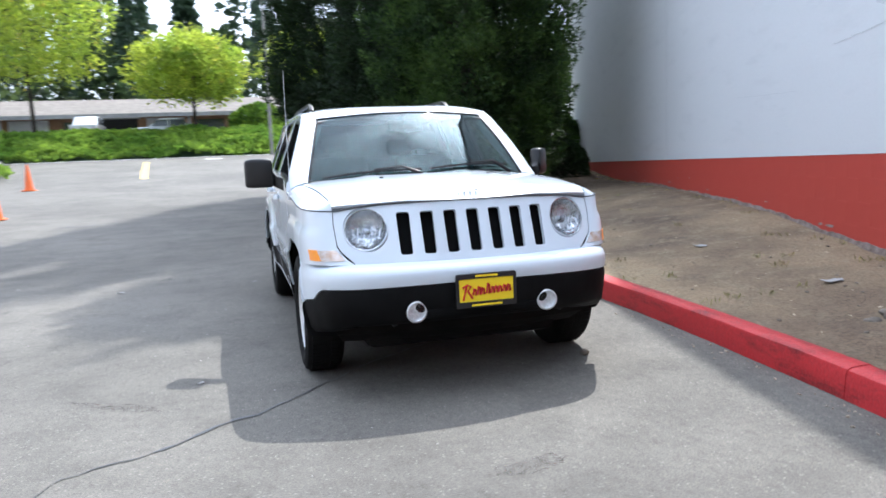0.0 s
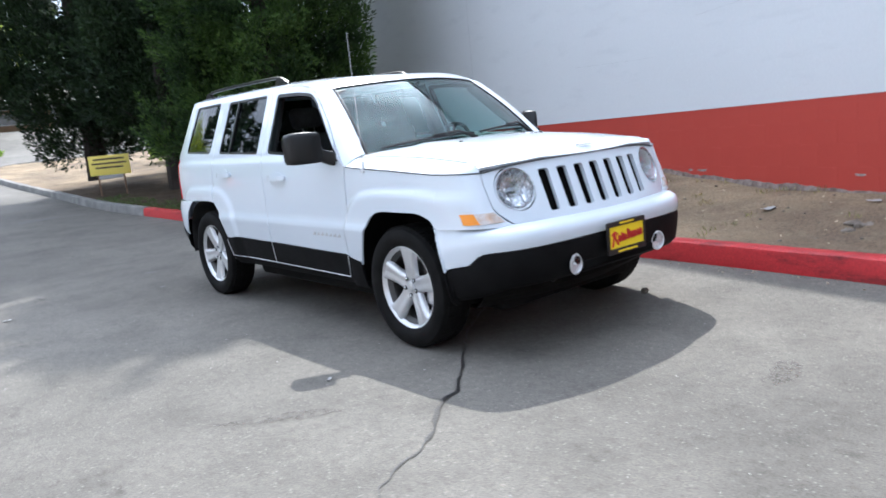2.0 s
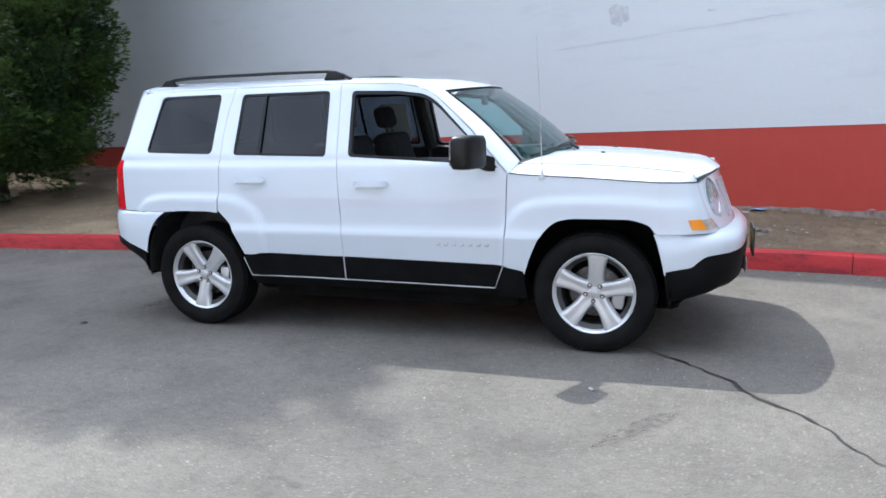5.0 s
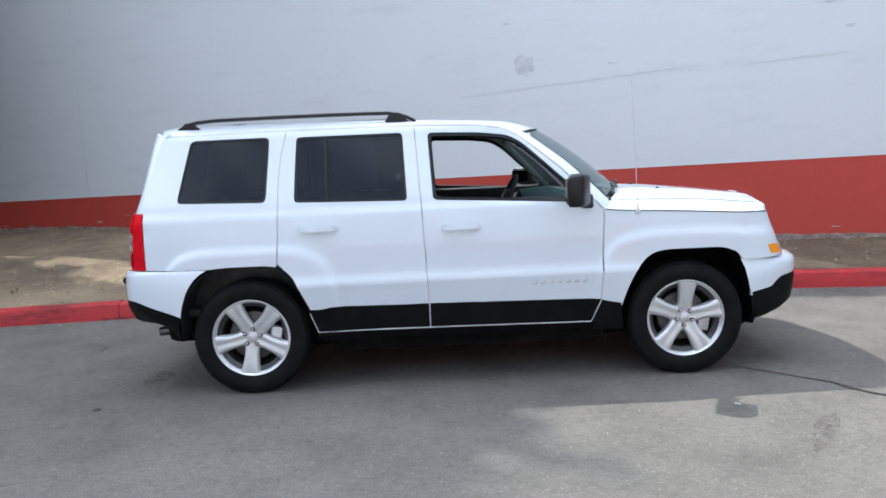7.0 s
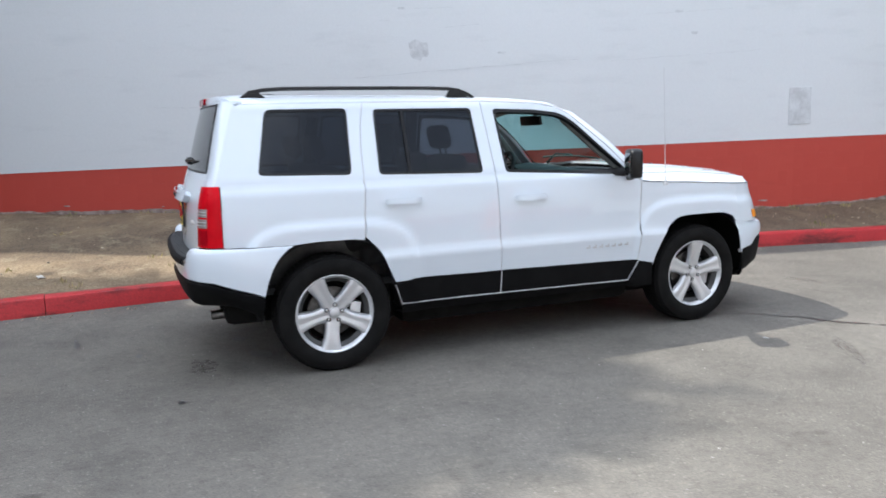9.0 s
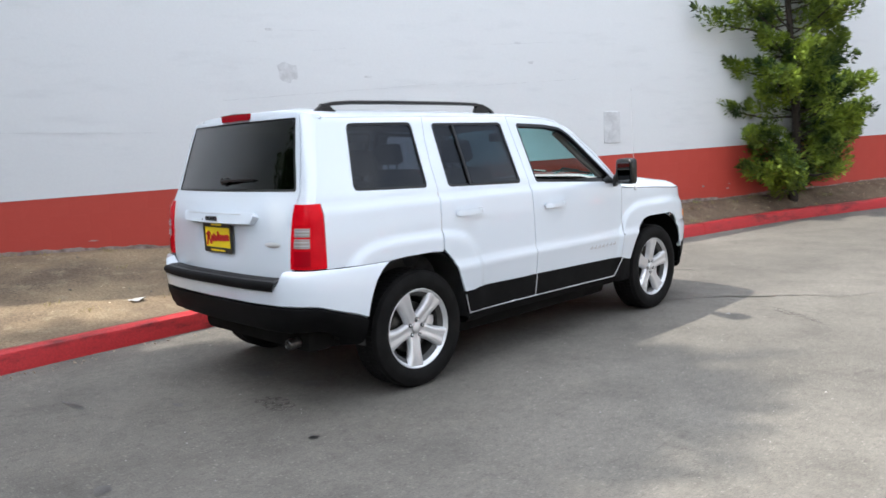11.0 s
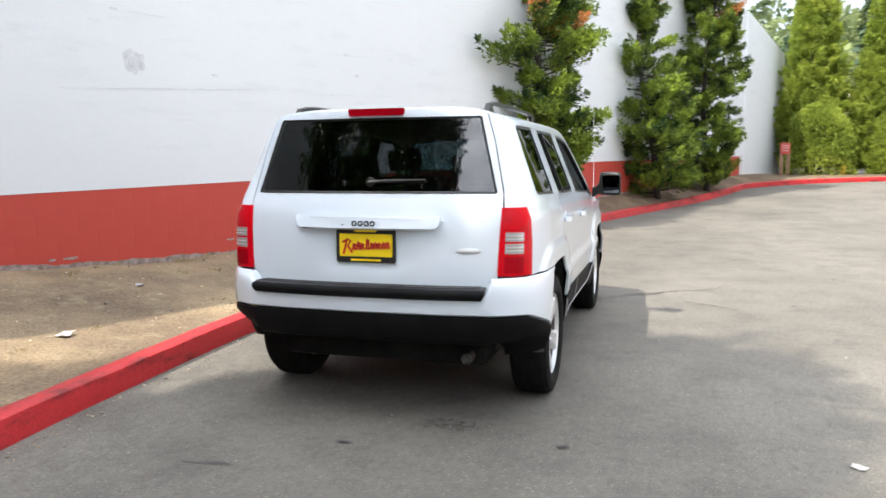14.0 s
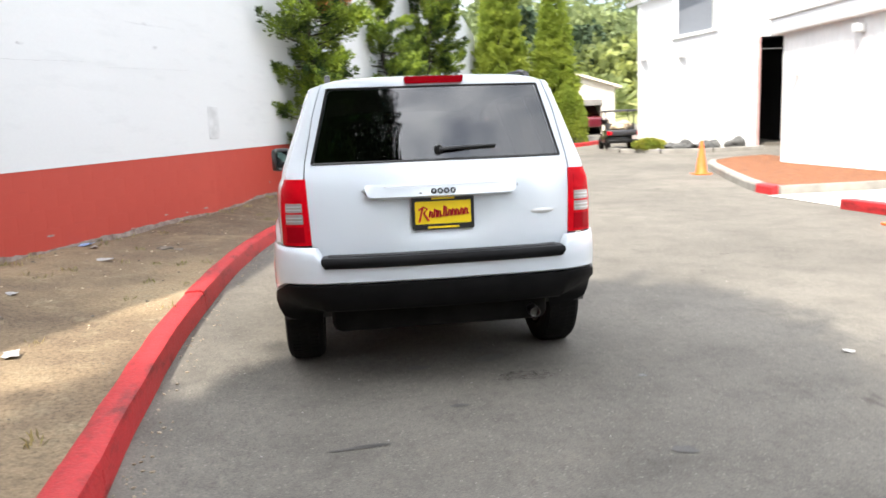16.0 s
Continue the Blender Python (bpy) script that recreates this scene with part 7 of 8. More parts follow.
    # maker's paper sheet hung in the left rear side window
    bm = prism(bmesh.new(), [(0.40, 1.16), (0.62, 1.16), (0.62, 1.46), (0.40, 1.46)], lambda u, v, w: (0.792 - (v - 1.16) * 0.36 + w, u, v), 0.0, 0.002)
    part("window_sheet", bm, C["sticker"], car, "white paper sheet in the far window")


the_car = build_car()
build_front(the_car)
build_rear(the_car)
build_under(the_car)
build_wheels(the_car)
build_fittings(the_car)


# ---- marks on the road, litter on the bank ----
def lying(name, bm, mat, label, cat, parent=None, **kw):
    bmesh.ops.recalc_face_normals(bm, faces=bm.faces)
    bm.normal_update()
    if sum(f.normal.z for f in bm.faces) < 0:
        bmesh.ops.reverse_faces(bm, faces=list(bm.faces))
    return solo(name, bm, mat, label, cat, kind="structure", smooth=False, **kw)


crack = ribbon(bmesh.new(), [(0.35, -0.75), (-0.36, -1.29), (-0.62, -1.50), (-0.96, -1.86), (-1.18, -2.05), (-1.32, -2.12), (-1.53, -2.33), (-1.74, -2.45)], (0.008, 0.010), 0.004, 4, 0.014)
lying("road_crack", crack, M["crack"], "dark jagged crack in the asphalt beside the front wheel", "crack")
crack = ribbon(bmesh.new(), [(-1.74, -2.45), (-1.95, -2.56), (-2.08, -2.85), (-2.16, -3.02), (-2.5, -3.3)], (0.0045, 0.001), 0.004, 5, 0.014)
lying("road_crack", crack, M["crack"], "thin dark crack running on across the asphalt", "crack")
crack = ribbon(bmesh.new(), [(-2.6, 12.6), (-1.2, 12.2), (0.2, 12.4)], (0.05, 0.03), 0.004, 6, 0.03)
lying("road_crack", crack, M["stain"], "tarred patch line across the asphalt", "crack")
for x, y, rx, ry, mat, sd, turn in ((-0.16, -3.10, 0.16, 0.07, "dry_stain", 1, 0.3), (-1.86, -1.66, 0.26, 0.05, "dry_stain", 2, -0.6), (-1.03, 2.21, 0.030, 0.024, "crack", 3, 0), (0.50, 2.82, 0.16, 0.018, "stain", 4, 0.1),
                                     (0.13, 1.77, 0.055, 0.045, "stain", 5, 0), (-0.30, 1.68, 0.10, 0.055, "stain", 6, 0.4), (-0.82, 3.15, 0.05, 0.04, "stain", 7, 0), (0.0, 2.42, 0.05, 0.02, "stain", 8, 0), (-0.42, 2.05, 0.16, 0.09, "dry_stain", 9, 0),
                                     (-3.9, 10.2, 0.5, 0.16, "stain", 10, 0.2), (-0.2, 10.9, 0.45, 0.13, "stain", 11, 0.3), (-4.2, -10.0, 0.5, 0.05, "dry_stain", 12, 0.0), (-4.0, -8.1, 0.45, 0.04, "dry_stain", 13, 0.1), (-2.6, -7.2, 0.5, 0.03, "dry_stain", 14, 0.2), (-3.3, -1.2, 0.10, 0.05, "dry_stain", 15, 0.2)):
    lying("road_stain", blot(bmesh.new(), x, y, rx, ry, 0.003, sd, turn), M[mat], "dark oily stain soaked into the asphalt" if mat != "dry_stain" else "dry faint stain on the asphalt", "stain")


def scrap(x, y, z, s, mat, label, sd):
    rng, bm = random.Random(sd), bmesh.new()
    rows = [[(s * (u - 1.5) / 3 * rng.uniform(0.7, 1.2), s * 0.6 * (v - 1.5) / 3 * rng.uniform(0.7, 1.2), s * rng.uniform(0.0, 0.16)) for u in range(4)] for v in range(4)]
    grid(bm, rows)
    thicken(bm, 0.003)
    return solo("litter_scrap", bm, mat, label, "litter", at=pose(x, y, z + 0.006, 0, 0, rng.uniform(0, 180)))


scrap(-1.455, -1.395, 0.0, 0.035, M["paper"], "tiny white scrap on the asphalt", 9)
scrap(-2.31, 2.12, 0.0, 0.065, M["paper"], "flattened white paper scrap on the asphalt", 1)
for x, y, s, mt, sd in ((3.18, -2.40, 0.16, "blue_litter", 2), (3.05, -2.25, 0.10, "paper", 3), (2.75, -1.55, 0.14, "paper", 4), (2.35, 1.65, 0.13, "paper", 6), (2.9, 0.2, 0.11, "paper", 7), (2.2, 3.2, 0.10, "paper", 8)):
    scrap(x, y, bank_z(x, y), s, M[mt], "crumpled blue wrapper on the dirt" if mt == "blue_litter" else "small white paper scrap on the dirt", sd)
bm = bmesh.new()
for k in range(9):
    rg = random.Random(k)
    bmesh.ops.create_icosphere(bm, subdivisions=2, radius=0.035 + 0.04 * rg.random(), matrix=Matrix.Translation((rg.uniform(-0.12, 0.12), rg.uniform(-0.07, 0.07), rg.uniform(-0.01, 0.03))) @ Matrix.Diagonal((1.2, 0.9, 0.6, 1)))
for v in bm.verts:
    v.co += Vector((rnoise(v.co.x, v.co.y, 18, 1), rnoise(v.co.y, v.co.z, 18, 2), rnoise(v.co.z, v.co.x, 18, 3))) * 0.02
solo("tree_stump", bm, M["stone"], "broken grey-brown stump in the dirt", "stump", at=pose(2.34, -2.40, bank_z(2.34, -2.40) - 0.02))
bmesh_one = bmesh.new()
bmesh.ops.create_icosphere(bmesh_one, subdivisions=2, radius=0.03, matrix=Matrix.Diagonal((1, 0.8, 0.7, 1)))
solo("pebble", bmesh_one, M["stone"], "small dark pebble on the asphalt", "pebble", at=pose(0.77, -1.72, 0.018))


def on_bank(rng):
    y = rng.uniform(-16, 10)
    x = lerp(kerb_x(y) + 0.2, wall_x(y) - 0.05, rng.random())
    return x, y, bank_z(x, y)


def by_kerb(rng):
    y = rng.uniform(-9, 7)
    x = kerb_x(y) - 0.02 - abs(rng.gauss(0, 0.07))
    return x, y, ground_z(y, x) + 0.001


def on_road(rng):
    x, y = rng.uniform(-5, 1.2), rng.uniform(-6, 6)
    return x, y, ground_z(y, x)


scatter("pebbles", "small stones strewn over the dirt bank", M["stone"], 220, on_bank, 0.013, 1)
scatter("dry_crumbs", "pale dry crumbs and leaf bits over the dirt bank", surface("dry_crumbs", (0.42, 0.34, 0.23), (0.52, 0.44, 0.32), 6, 60, 0.9), 420, on_bank, 0.011, 2, 0.3)
scatter("kerb_crumbs", "leaf bits and grit along the kerb foot", surface("leaf_bits", (0.24, 0.19, 0.13), (0.36, 0.31, 0.24), 6, 60, 0.9), 260, by_kerb, 0.009, 3, 0.4)
scatter("road_grit", "fine pale grit lying on the asphalt", surface("pale_grit", (0.24, 0.235, 0.22), (0.34, 0.33, 0.31), 6, 60, 0.9), 380, on_road, 0.0045, 4, 0.5)
tuft_rng = np.random.default_rng(8)
tp, td, gp = [], [], []
for k in range(130):
    y = tuft_rng.uniform(-15, 12)
    f = tuft_rng.random()
    x = wall_x(y) - 0.03 - 0.3 * tuft_rng.random() ** 2 if f < 0.45 else lerp(kerb_x(y) + 0.16, wall_x(y), tuft_rng.random() ** 1.5)
    q = np.array((x, y, bank_z(x, y) - 0.005))
    n = 14
    tp.append(q + tuft_rng.normal(0, 0.035, (n, 3)) * (1, 1, 0))
    td.append(np.tile((0, 0, 1.0), (n, 1)))
for k in range(120):
    y = tuft_rng.uniform(7.0, 12.0)
    x = kerb_x(y) + 0.18 + 0.5 * tuft_rng.random() ** 2
    gp.append(np.array((x, y, bank_z(x, y) - 0.005)) + tuft_rng.normal(0, 0.06, (16, 3)) * (1, 1, 0))
# dim woods green: the conifers' shade is put into these blades
leaves("grass_strip", np.concatenate(gp), np.tile((0, 0, 1.0), (1920, 1)), 0.065, 0.07, M["woods"], None, 10, 0.5, "short green grass along the kerb under the conifers", True)["category"] = "grass"
leaves("grass_tufts", np.concatenate(tp), np.concatenate(td), 0.05, 0.07, M["grass"], None, 9, 0.5, "sparse dry grass tufts on the dirt", True)["category"] = "grass"


# ---- cones, signs ----
def cone(at, h=0.75):
    ob = thing("traffic_cone", "bright orange traffic cone on the asphalt", "traffic cone", at, group="traffic cones")
    bm = lathe(bmesh.new(), [(0.145, 0.03), (0.135, 0.05), (0.03, h), (0.022, h), (0.0, h - 0.01)], 24)
    part("body", bm, M["orange"], ob)
    part("base", box(bmesh.new(), -0.19, 0.19, -0.19, 0.19, 0.0, 0.032, 0.012), M["orange"], ob)
    return ob


for x, y in ((-7.34, 21.2), (-6.05, 12.4), (-8.1, -11.1), (-6.28, -2.3)):
    cone((x, y, ground_z(y)), 0.84 if y > 0 else 0.80)

board = thing("yard_sign", "small yellow board sign staked in the dirt bank", "sign", (1.62, 12.5, bank_z(1.62, 12.5) + 0.16), rz=-40)
part("board", box(bmesh.new(), -0.44, 0.44, -0.012, 0.012, 0.28, 0.70, 0.004), M["sign_yellow"], board)
for z, w in ((0.62, 0.34), (0.53, 0.38), (0.44, 0.30)):
    part("text_bar", box(bmesh.new(), -w, w, -0.017, -0.012, z - 0.018, z + 0.018), M["sign_ink"], board)
part("lower_board", box(bmesh.new(), -0.26, 0.26, -0.014, 0.010, 0.20, 0.275, 0.004), M["paper"], board)
for x in (-0.28, 0.28):
    part("stake", box(bmesh.new(), x - 0.015, x + 0.015, 0.014, 0.030, -0.28, 0.62), M["wood"], board)
post = thing("sign_post", "wooden post with a small red notice by the kerb", "sign", (-5.55, -24.35, ground_z(-24.35) + 0.12), rz=180)
for x in (-0.11, 0.11):
    part("post", box(bmesh.new(), x - 0.055, x + 0.055, -0.05, 0.05, -0.15, 1.0, 0.008), M["wood"], post)
part("notice", box(bmesh.new(), -0.16, 0.16, -0.08, -0.055, 0.78, 1.18, 0.006), M["sign_red"], post)
for z in (1.08, 1.0, 0.9):
    part("text_bar", box(bmesh.new(), -0.11, 0.11, -0.086, -0.08, z - 0.016, z + 0.016), M["paper"], post)
bm = lathe(bmesh.new(), [(0.10, 0.0), (0.10, 0.03), (0.075, 0.04), (0.075, 0.36), (0.10, 0.37), (0.10, 0.40), (0.07, 0.45), (0.03, 0.49), (0.0, 0.50)], 16)
for s in (-1, 1):
    rod(bm, (0, 0, 0.27), (s * 0.13, 0, 0.27), 0.04, 0.04, 10)
solo("fire_hydrant", bm, plain("yellow_hydrant_paint", (0.75, 0.48, 0.04), 0.5), "small yellow fire hydrant by the hedge", "fire hydrant", at=pose(-7.6, -24.9, ground_z(-24.9)))


# ---- parked vehicles far off ----
def far_car(at, rz, length, height, width, paint, label, name="car", van=False):
    ob = thing(name, label, "car", at, rz=rz)
    L, H, W = length / 2, height, width / 2
    low = rounded([(-L, 0.28), (-L, 0.62 * H if van else 0.55 * H), (-L * 0.62, 0.60 * H), (L * 0.96, 0.60 * H), (L, 0.45 * H), (L, 0.28)], [0.1, 0.15, 0.05, 0.1, 0.1, 0.1], 4)
    part("body", prism(bmesh.new(), low, lambda u, v, w: (u, w, v), -W, W, 0.06), paint, ob)
    up = rounded([(-L * (0.66 if van else 0.45), 0.59 * H), (-L * (0.30 if van else 0.12), H - 0.02), (L * (0.86 if van else 0.42), H), (L * (0.95 if van else 0.78), 0.59 * H)], 0.15, 4)
    part("cabin", prism(bmesh.new(), up, lambda u, v, w: (u, w * (1 - 0.13 * (v - 0.59 * H) / (0.41 * H)), v), -W * 0.95, W * 0.95, 0.03), paint, ob)
    glass_m = M["win_far"]
    x0, x1 = -L * (0.56 if van else 0.36), L * (0.88 if van else 0.66)
    for s in (-1, 1):
        for k in range(3 if van else 2):
            n = 3 if van else 2
            a, b = lerp(x0, x1, k / n) + 0.04, lerp(x0, x1, (k + 1) / n) - 0.04
            lean_a = 0.22 * H if k == 0 else 0
            pane = [(a, 0.63 * H), (b, 0.63 * H), (b - (0.10 if k == n - 1 else 0), 0.93 * H), (a + lean_a, 0.93 * H)]
            part("side_window", prism(bmesh.new(), pane, lambda u, v, w: (u, s * (W * 0.95 * (1 - 0.13 * (v - 0.59 * H) / (0.41 * H)) + w), v), -0.01, 0.006), glass_m, ob)
        for x in (-L * 0.62, L * 0.60):
            w1 = part("wheel", lathe(bmesh.new(), [(0.0, 0.09), (0.19, 0.09), (0.20, 0.07), (0.30, 0.09), (0.33, 0.06), (0.33, -0.08), (0.0, -0.08)], 24, Matrix.Translation((x, s * (W - 0.08), 0.33)) @ Matrix.Rotation(radians(-90 * s), 4, "X")), C["rubber"], ob)
            part("rim", lathe(bmesh.new(), [(0.0, 0.098), (0.17, 0.095), (0.195, 0.085)], 20, Matrix.Translation((x, s * (W - 0.08), 0.33)) @ Matrix.Rotation(radians(-90 * s), 4, "X")), C["alloy"], w1)
        part("tail_lamp", box(bmesh.new(), L - 0.05, L + 0.008, s * W * 0.80 - 0.09, s * W * 0.80 + 0.09, 0.46 * H, 0.58 * H, 0.01), C["red_lens"], ob)
        part("headlamp", box(bmesh.new(), -L - 0.008, -L + 0.06, s * W * 0.72 - 0.14, s * W * 0.72 + 0.14, 0.42 * H, 0.50 * H, 0.01), C["frost"], ob)
    return ob


red_paint = plain("dark_red_car_paint", (0.11, 0.006, 0.014), 0.3, 0.0, 1.0)
silver_paint = plain("silver_car_paint", (0.50, 0.51, 0.52), 0.3, 0.4, 1.0)
far_car((-5.2, 51.5, ground_z(51.5)), 0, 4.6, 1.45, 1.8, silver_paint, "silver saloon car parked behind the hedge")
far_car((-11.0, 57.0, ground_z(57.0)), 90, 4.6, 1.75, 1.85, silver_paint, "grey car parked at the low building", van=True)
far_car((-12.75, -34.2, ground_z(-34.2)), -90, 4.4, 1.5, 1.8, red_paint, "dark red car inside the open shed")


# ---- the far street to the north: hedge, trees, low building ----
def long_hedge():
    ob = thing("hedge", "broad bank of bright green ivy along the street", "hedge", (0, 0, 0))
    rng = np.random.default_rng(31)
    n = 42000
    x = rng.uniform(-48, 4.5, n)
    v = rng.random(n)
    end = np.clip((4.5 - x) / 3.0, 0, 1) ** 0.5
    y = 41.2 + 5.6 * v
    lump = np.array([noise.noise((a * 0.45, b * 0.6, 3.0)) + 0.5 * noise.noise((a * 1.3, b * 1.3, 9.0)) for a, b in zip(x, y)])
    h = (0.98 * np.sin(np.clip(v * 1.35 + 0.06, 0, 1) * math.pi / 2) ** 0.8 + 0.32 * lump) * end
    z = np.array([ground_z(b) for b in y]) + np.maximum(h, 0.05) * (1 - 0.18 * rng.random(n) ** 2)
    D = np.stack([rng.normal(0, 0.3, n), -0.7 + 0 * x, 0.9 + 0 * x], 1)
    leaves("foliage", np.stack([x, y, z], 1), D, 0.30, 0.42, M["ivy"], ob, 32, 0.6)
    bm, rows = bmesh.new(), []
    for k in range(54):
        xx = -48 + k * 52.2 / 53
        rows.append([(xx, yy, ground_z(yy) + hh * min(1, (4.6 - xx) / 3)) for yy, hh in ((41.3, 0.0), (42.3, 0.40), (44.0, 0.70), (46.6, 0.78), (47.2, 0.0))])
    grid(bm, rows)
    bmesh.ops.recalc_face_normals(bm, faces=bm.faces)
    part("ivy_core", bm, M["woods_dark"], ob, "dark green sheet under the ivy leaves")
    return ob


long_hedge()
for k, (x, y, h, r, sd) in enumerate(((-3.0, 48.6, 7.1, 3.6, 61), (-12.9, 48.6, 11.5, 4.4, 62), (-23.5, 49.0, 8.5, 4.0, 63), (5.2, 55.0, 8.2, 3.2, 64))):
    broad_tree((x, y, ground_z(y) + 0.05), h, r, sd, M["woods" if sd == 63 else "maple"], "dark green maple beside the street" if sd == 63 else "yellow-green maple turning at its edges", 520, 26, 0.23)
leaf_mound("round_shrub", "clipped round green shrub behind the hedge", "shrub", (1.2, 50.0, ground_z(50.0)), 2.0, 1.5, 2.1, 2600, 0.26, M["ivy"], 66)
rod_bm = rod(bmesh.new(), (0, 0, -0.2), (0, 0, 9.5), 0.10, 0.07, 12)
solo("utility_pole", rod_bm, M["concrete"], "thin grey street pole beside the hedge", "pole", at=pose(1.45, 40.6, ground_z(40.6)))
strip = grid(bmesh.new(), [[(x, y, ground_z(y) + 0.01) for x in [-48 + 2.2 * k for k in range(24)]] for y in (40.75, 41.25)])
lying("gutter_strip", strip, M["pale_concrete"], "pale concrete gutter along the hedge", "gutter")
lying("road_line", grid(bmesh.new(), [[(lerp(-4.22, -5.25, t) + o, lerp(24.6, 37.0, t), ground_z(lerp(24.6, 37.0, t)) + 0.006) for o in (-0.14, 0.14)] for t in [k / 10 for k in range(11)]]), M["yellow_line"], "worn yellow line on the street", "road line")
lying("road_line", grid(bmesh.new(), [[(x, y, ground_z(y) + 0.006) for x in (-2.3, -1.9, -1.4)] for y in (37.9, 38.6)]), M["white_line"], "short worn white stop line", "road line")
kerb_l = thing("kerb", "bare grey kerb of a planted island", "kerb", kind="structure")
for t in range(8):
    y0, y1 = 20.5 + t * 2.8, 20.5 + (t + 1) * 2.8 - 0.02
    rows = [[(lerp(-8.75, -13.4, (y - 20.5) / 22.4) + u, y, ground_z(y) + z) for u, z in ((0.0, -0.05), (-0.02, 0.13), (-0.05, 0.15), (-0.18, 0.15), (-0.20, -0.05))] for y in (y0, y1)]
    bm = grid(bmesh.new(), rows)
    bmesh.ops.recalc_face_normals(bm, faces=bm.faces)
    part("kerb_stone", bm, M["concrete"], kerb_l)
leaf_mound("island_planting", "dark low planting inside the grey kerb", "shrub", (-13.2, 30.0, ground_z(30.0)), 3.0, 8.0, 0.5, 4000, 0.25, M["ivy"], 67, rz=14)


def low_building():
    zb = ground_z(62.0) - 0.1
    ob = thing("low_building", "long low brown building with a wide shingle roof", "building", (0, 62.0, zb))
    part("wall", box(bmesh.new(), -46, 16, 1.2, 8.0, 0.0, 2.2), M["tan_wall"], ob, "brown and grey walls under the eaves")
    roof = prism(bmesh.new(), [(-0.6, 2.0), (4.6, 3.55), (9.8, 2.0), (9.8, 1.82), (4.6, 3.35), (-0.6, 1.82)], lambda u, v, w: (w, u, v), -47, 17)
    r = part("roof", roof, M["brown_roof"], ob, "grey-brown shingle roof")
    part("fascia", box(bmesh.new(), -47, 17, -0.68, -0.60, 1.70, 2.02), M["grey_wall"], r)
    x = -45.0
    rng = random.Random(12)
    k = 0
    while x < 14:
        w = rng.choice((2.4, 3.0, 3.6))
        if k % 3 == 0:
            # a flat dark plate draws the shade of an open bay
            g1 = part("bay_shade", box(bmesh.new(), x, x + w, 1.16, 1.22, 0.0, 1.75), M["shade_in"], ob, "flat plate coloured as the shade of a carport opening")
            part("awning", box(bmesh.new(), x - 0.2, x + w + 0.2, 0.2, 1.2, 1.66, 1.80), M["bldg_white"], g1, "white awning edge")
        elif k % 3 == 1:
            part("garage_door", box(bmesh.new(), x, x + w, 1.14, 1.21, 0.0, 1.7, 0.02), M["bldg_white"], ob, "white garage door")
        else:
            w1 = part("window", box(bmesh.new(), x + 0.4, x + w - 0.4, 1.15, 1.21, 0.7, 1.5), M["win_far"], ob)
            part("frame", box(bmesh.new(), x + 0.32, x + w - 0.32, 1.17, 1.215, 0.62, 0.70), M["bldg_white"], w1)
        if k % 2:
            part("post", box(bmesh.new(), x - 0.3, x - 0.12, -0.45, -0.27, 0.0, 1.8), M["grey_wall"], ob)
        x += w + 0.7
        k += 1
    return ob


low_building()


def far_trees(name, label, spots, mat, seed, leaf=0.9, per=260, conical=True):
    """Distant woods: one mass of foliage built tree by tree."""
    rng = np.random.default_rng(seed)
    P, D = [], []
    for x, y, z, h, r in spots:
        t = rng.random(per) ** (0.75 if conical else 1.0)
        a = rng.random(per) * 6.283
        prof = r * ((1 - t) ** 0.8 + 0.04) if conical else r * np.sin(np.pi * np.clip(0.15 + 0.83 * t, 0, 1)) ** 0.6
        lump = 1 + 0.3 * np.sin(a * 3 + x) * np.sin(t * 14 + y)
        rr = prof * lump * (0.55 + 0.45 * rng.random(per) ** 0.5)
        P.append(np.stack([x + rr * np.cos(a), y + rr * np.sin(a), z + h * (0.06 + 0.94 * t)], 1))
        D.append(np.stack([np.cos(a), np.sin(a), (-0.25 if conical else 0.5) + 0 * a], 1))
    ob = leaves(name, np.concatenate(P), np.concatenate(D), leaf, 0.34, mat, None, seed, 0.5, label, True)
    ob["category"] = "trees"
    return ob


wr = random.Random(77)
firs = [(x + wr.uniform(-2, 2), wr.uniform(76, 92), ground_z(64), wr.uniform(11, 17) * (1.9 if x < -23 else 1.0), wr.uniform(2.4, 3.4) * (1.4 if x < -23 else 1.0)) for x in range(-70, 60, 3)]
firs += [(-12.5, 80, 3.6, 17.5, 3.2), (-14.8, 82, 3.6, 15.5, 3.0), (1.8, 78, 3.6, 21.0, 3.6), (4.8, 79, 3.6, 24.0, 3.8), (-4.2, 84, 3.6, 14.5, 2.4)]
far_trees("far_firs", "hazy dark firs behind the low building", firs, M["woods_dark"], 78, 0.95, 620)
green = [(x + wr.uniform(-3, 3), wr.uniform(70, 80), ground_z(64), wr.uniform(8, 12), wr.uniform(3, 4.5)) for x in range(-90, 90, 5)]
far_trees("far_woods", "green broad-leaved woods behind the low building", green, M["woods"], 79, 0.7, 560, False)
# shrubs and a wire fence seen past the end of the wall
leaf_mound("dark_shrub", "dark leafy shrub against the end of the wall", "shrub", (8.3, 15.2, bank_z(8.3, 15.2) - 0.05), 0.9, 1.0, 1.5, 5200, 0.11, M["conifer_a"], 81)
leaf_mound("light_shrub", "sunlit green shrub behind the conifers", "shrub", (7.2, 21.5, 0.9), 1.6, 1.4, 1.9, 5000, 0.14, M["ivy"], 82)
leaf_mound("light_shrub", "sunlit green shrub behind the conifers", "shrub", (9.9, 24.5, 1.0), 2.0, 1.6, 2.4, 5000, 0.15, M["ivy"], 83)
fence = thing("wire_fence", "dark wire fence between thin posts beyond the bank", "fence", (6.4, 20.0, 0.85), rz=8)
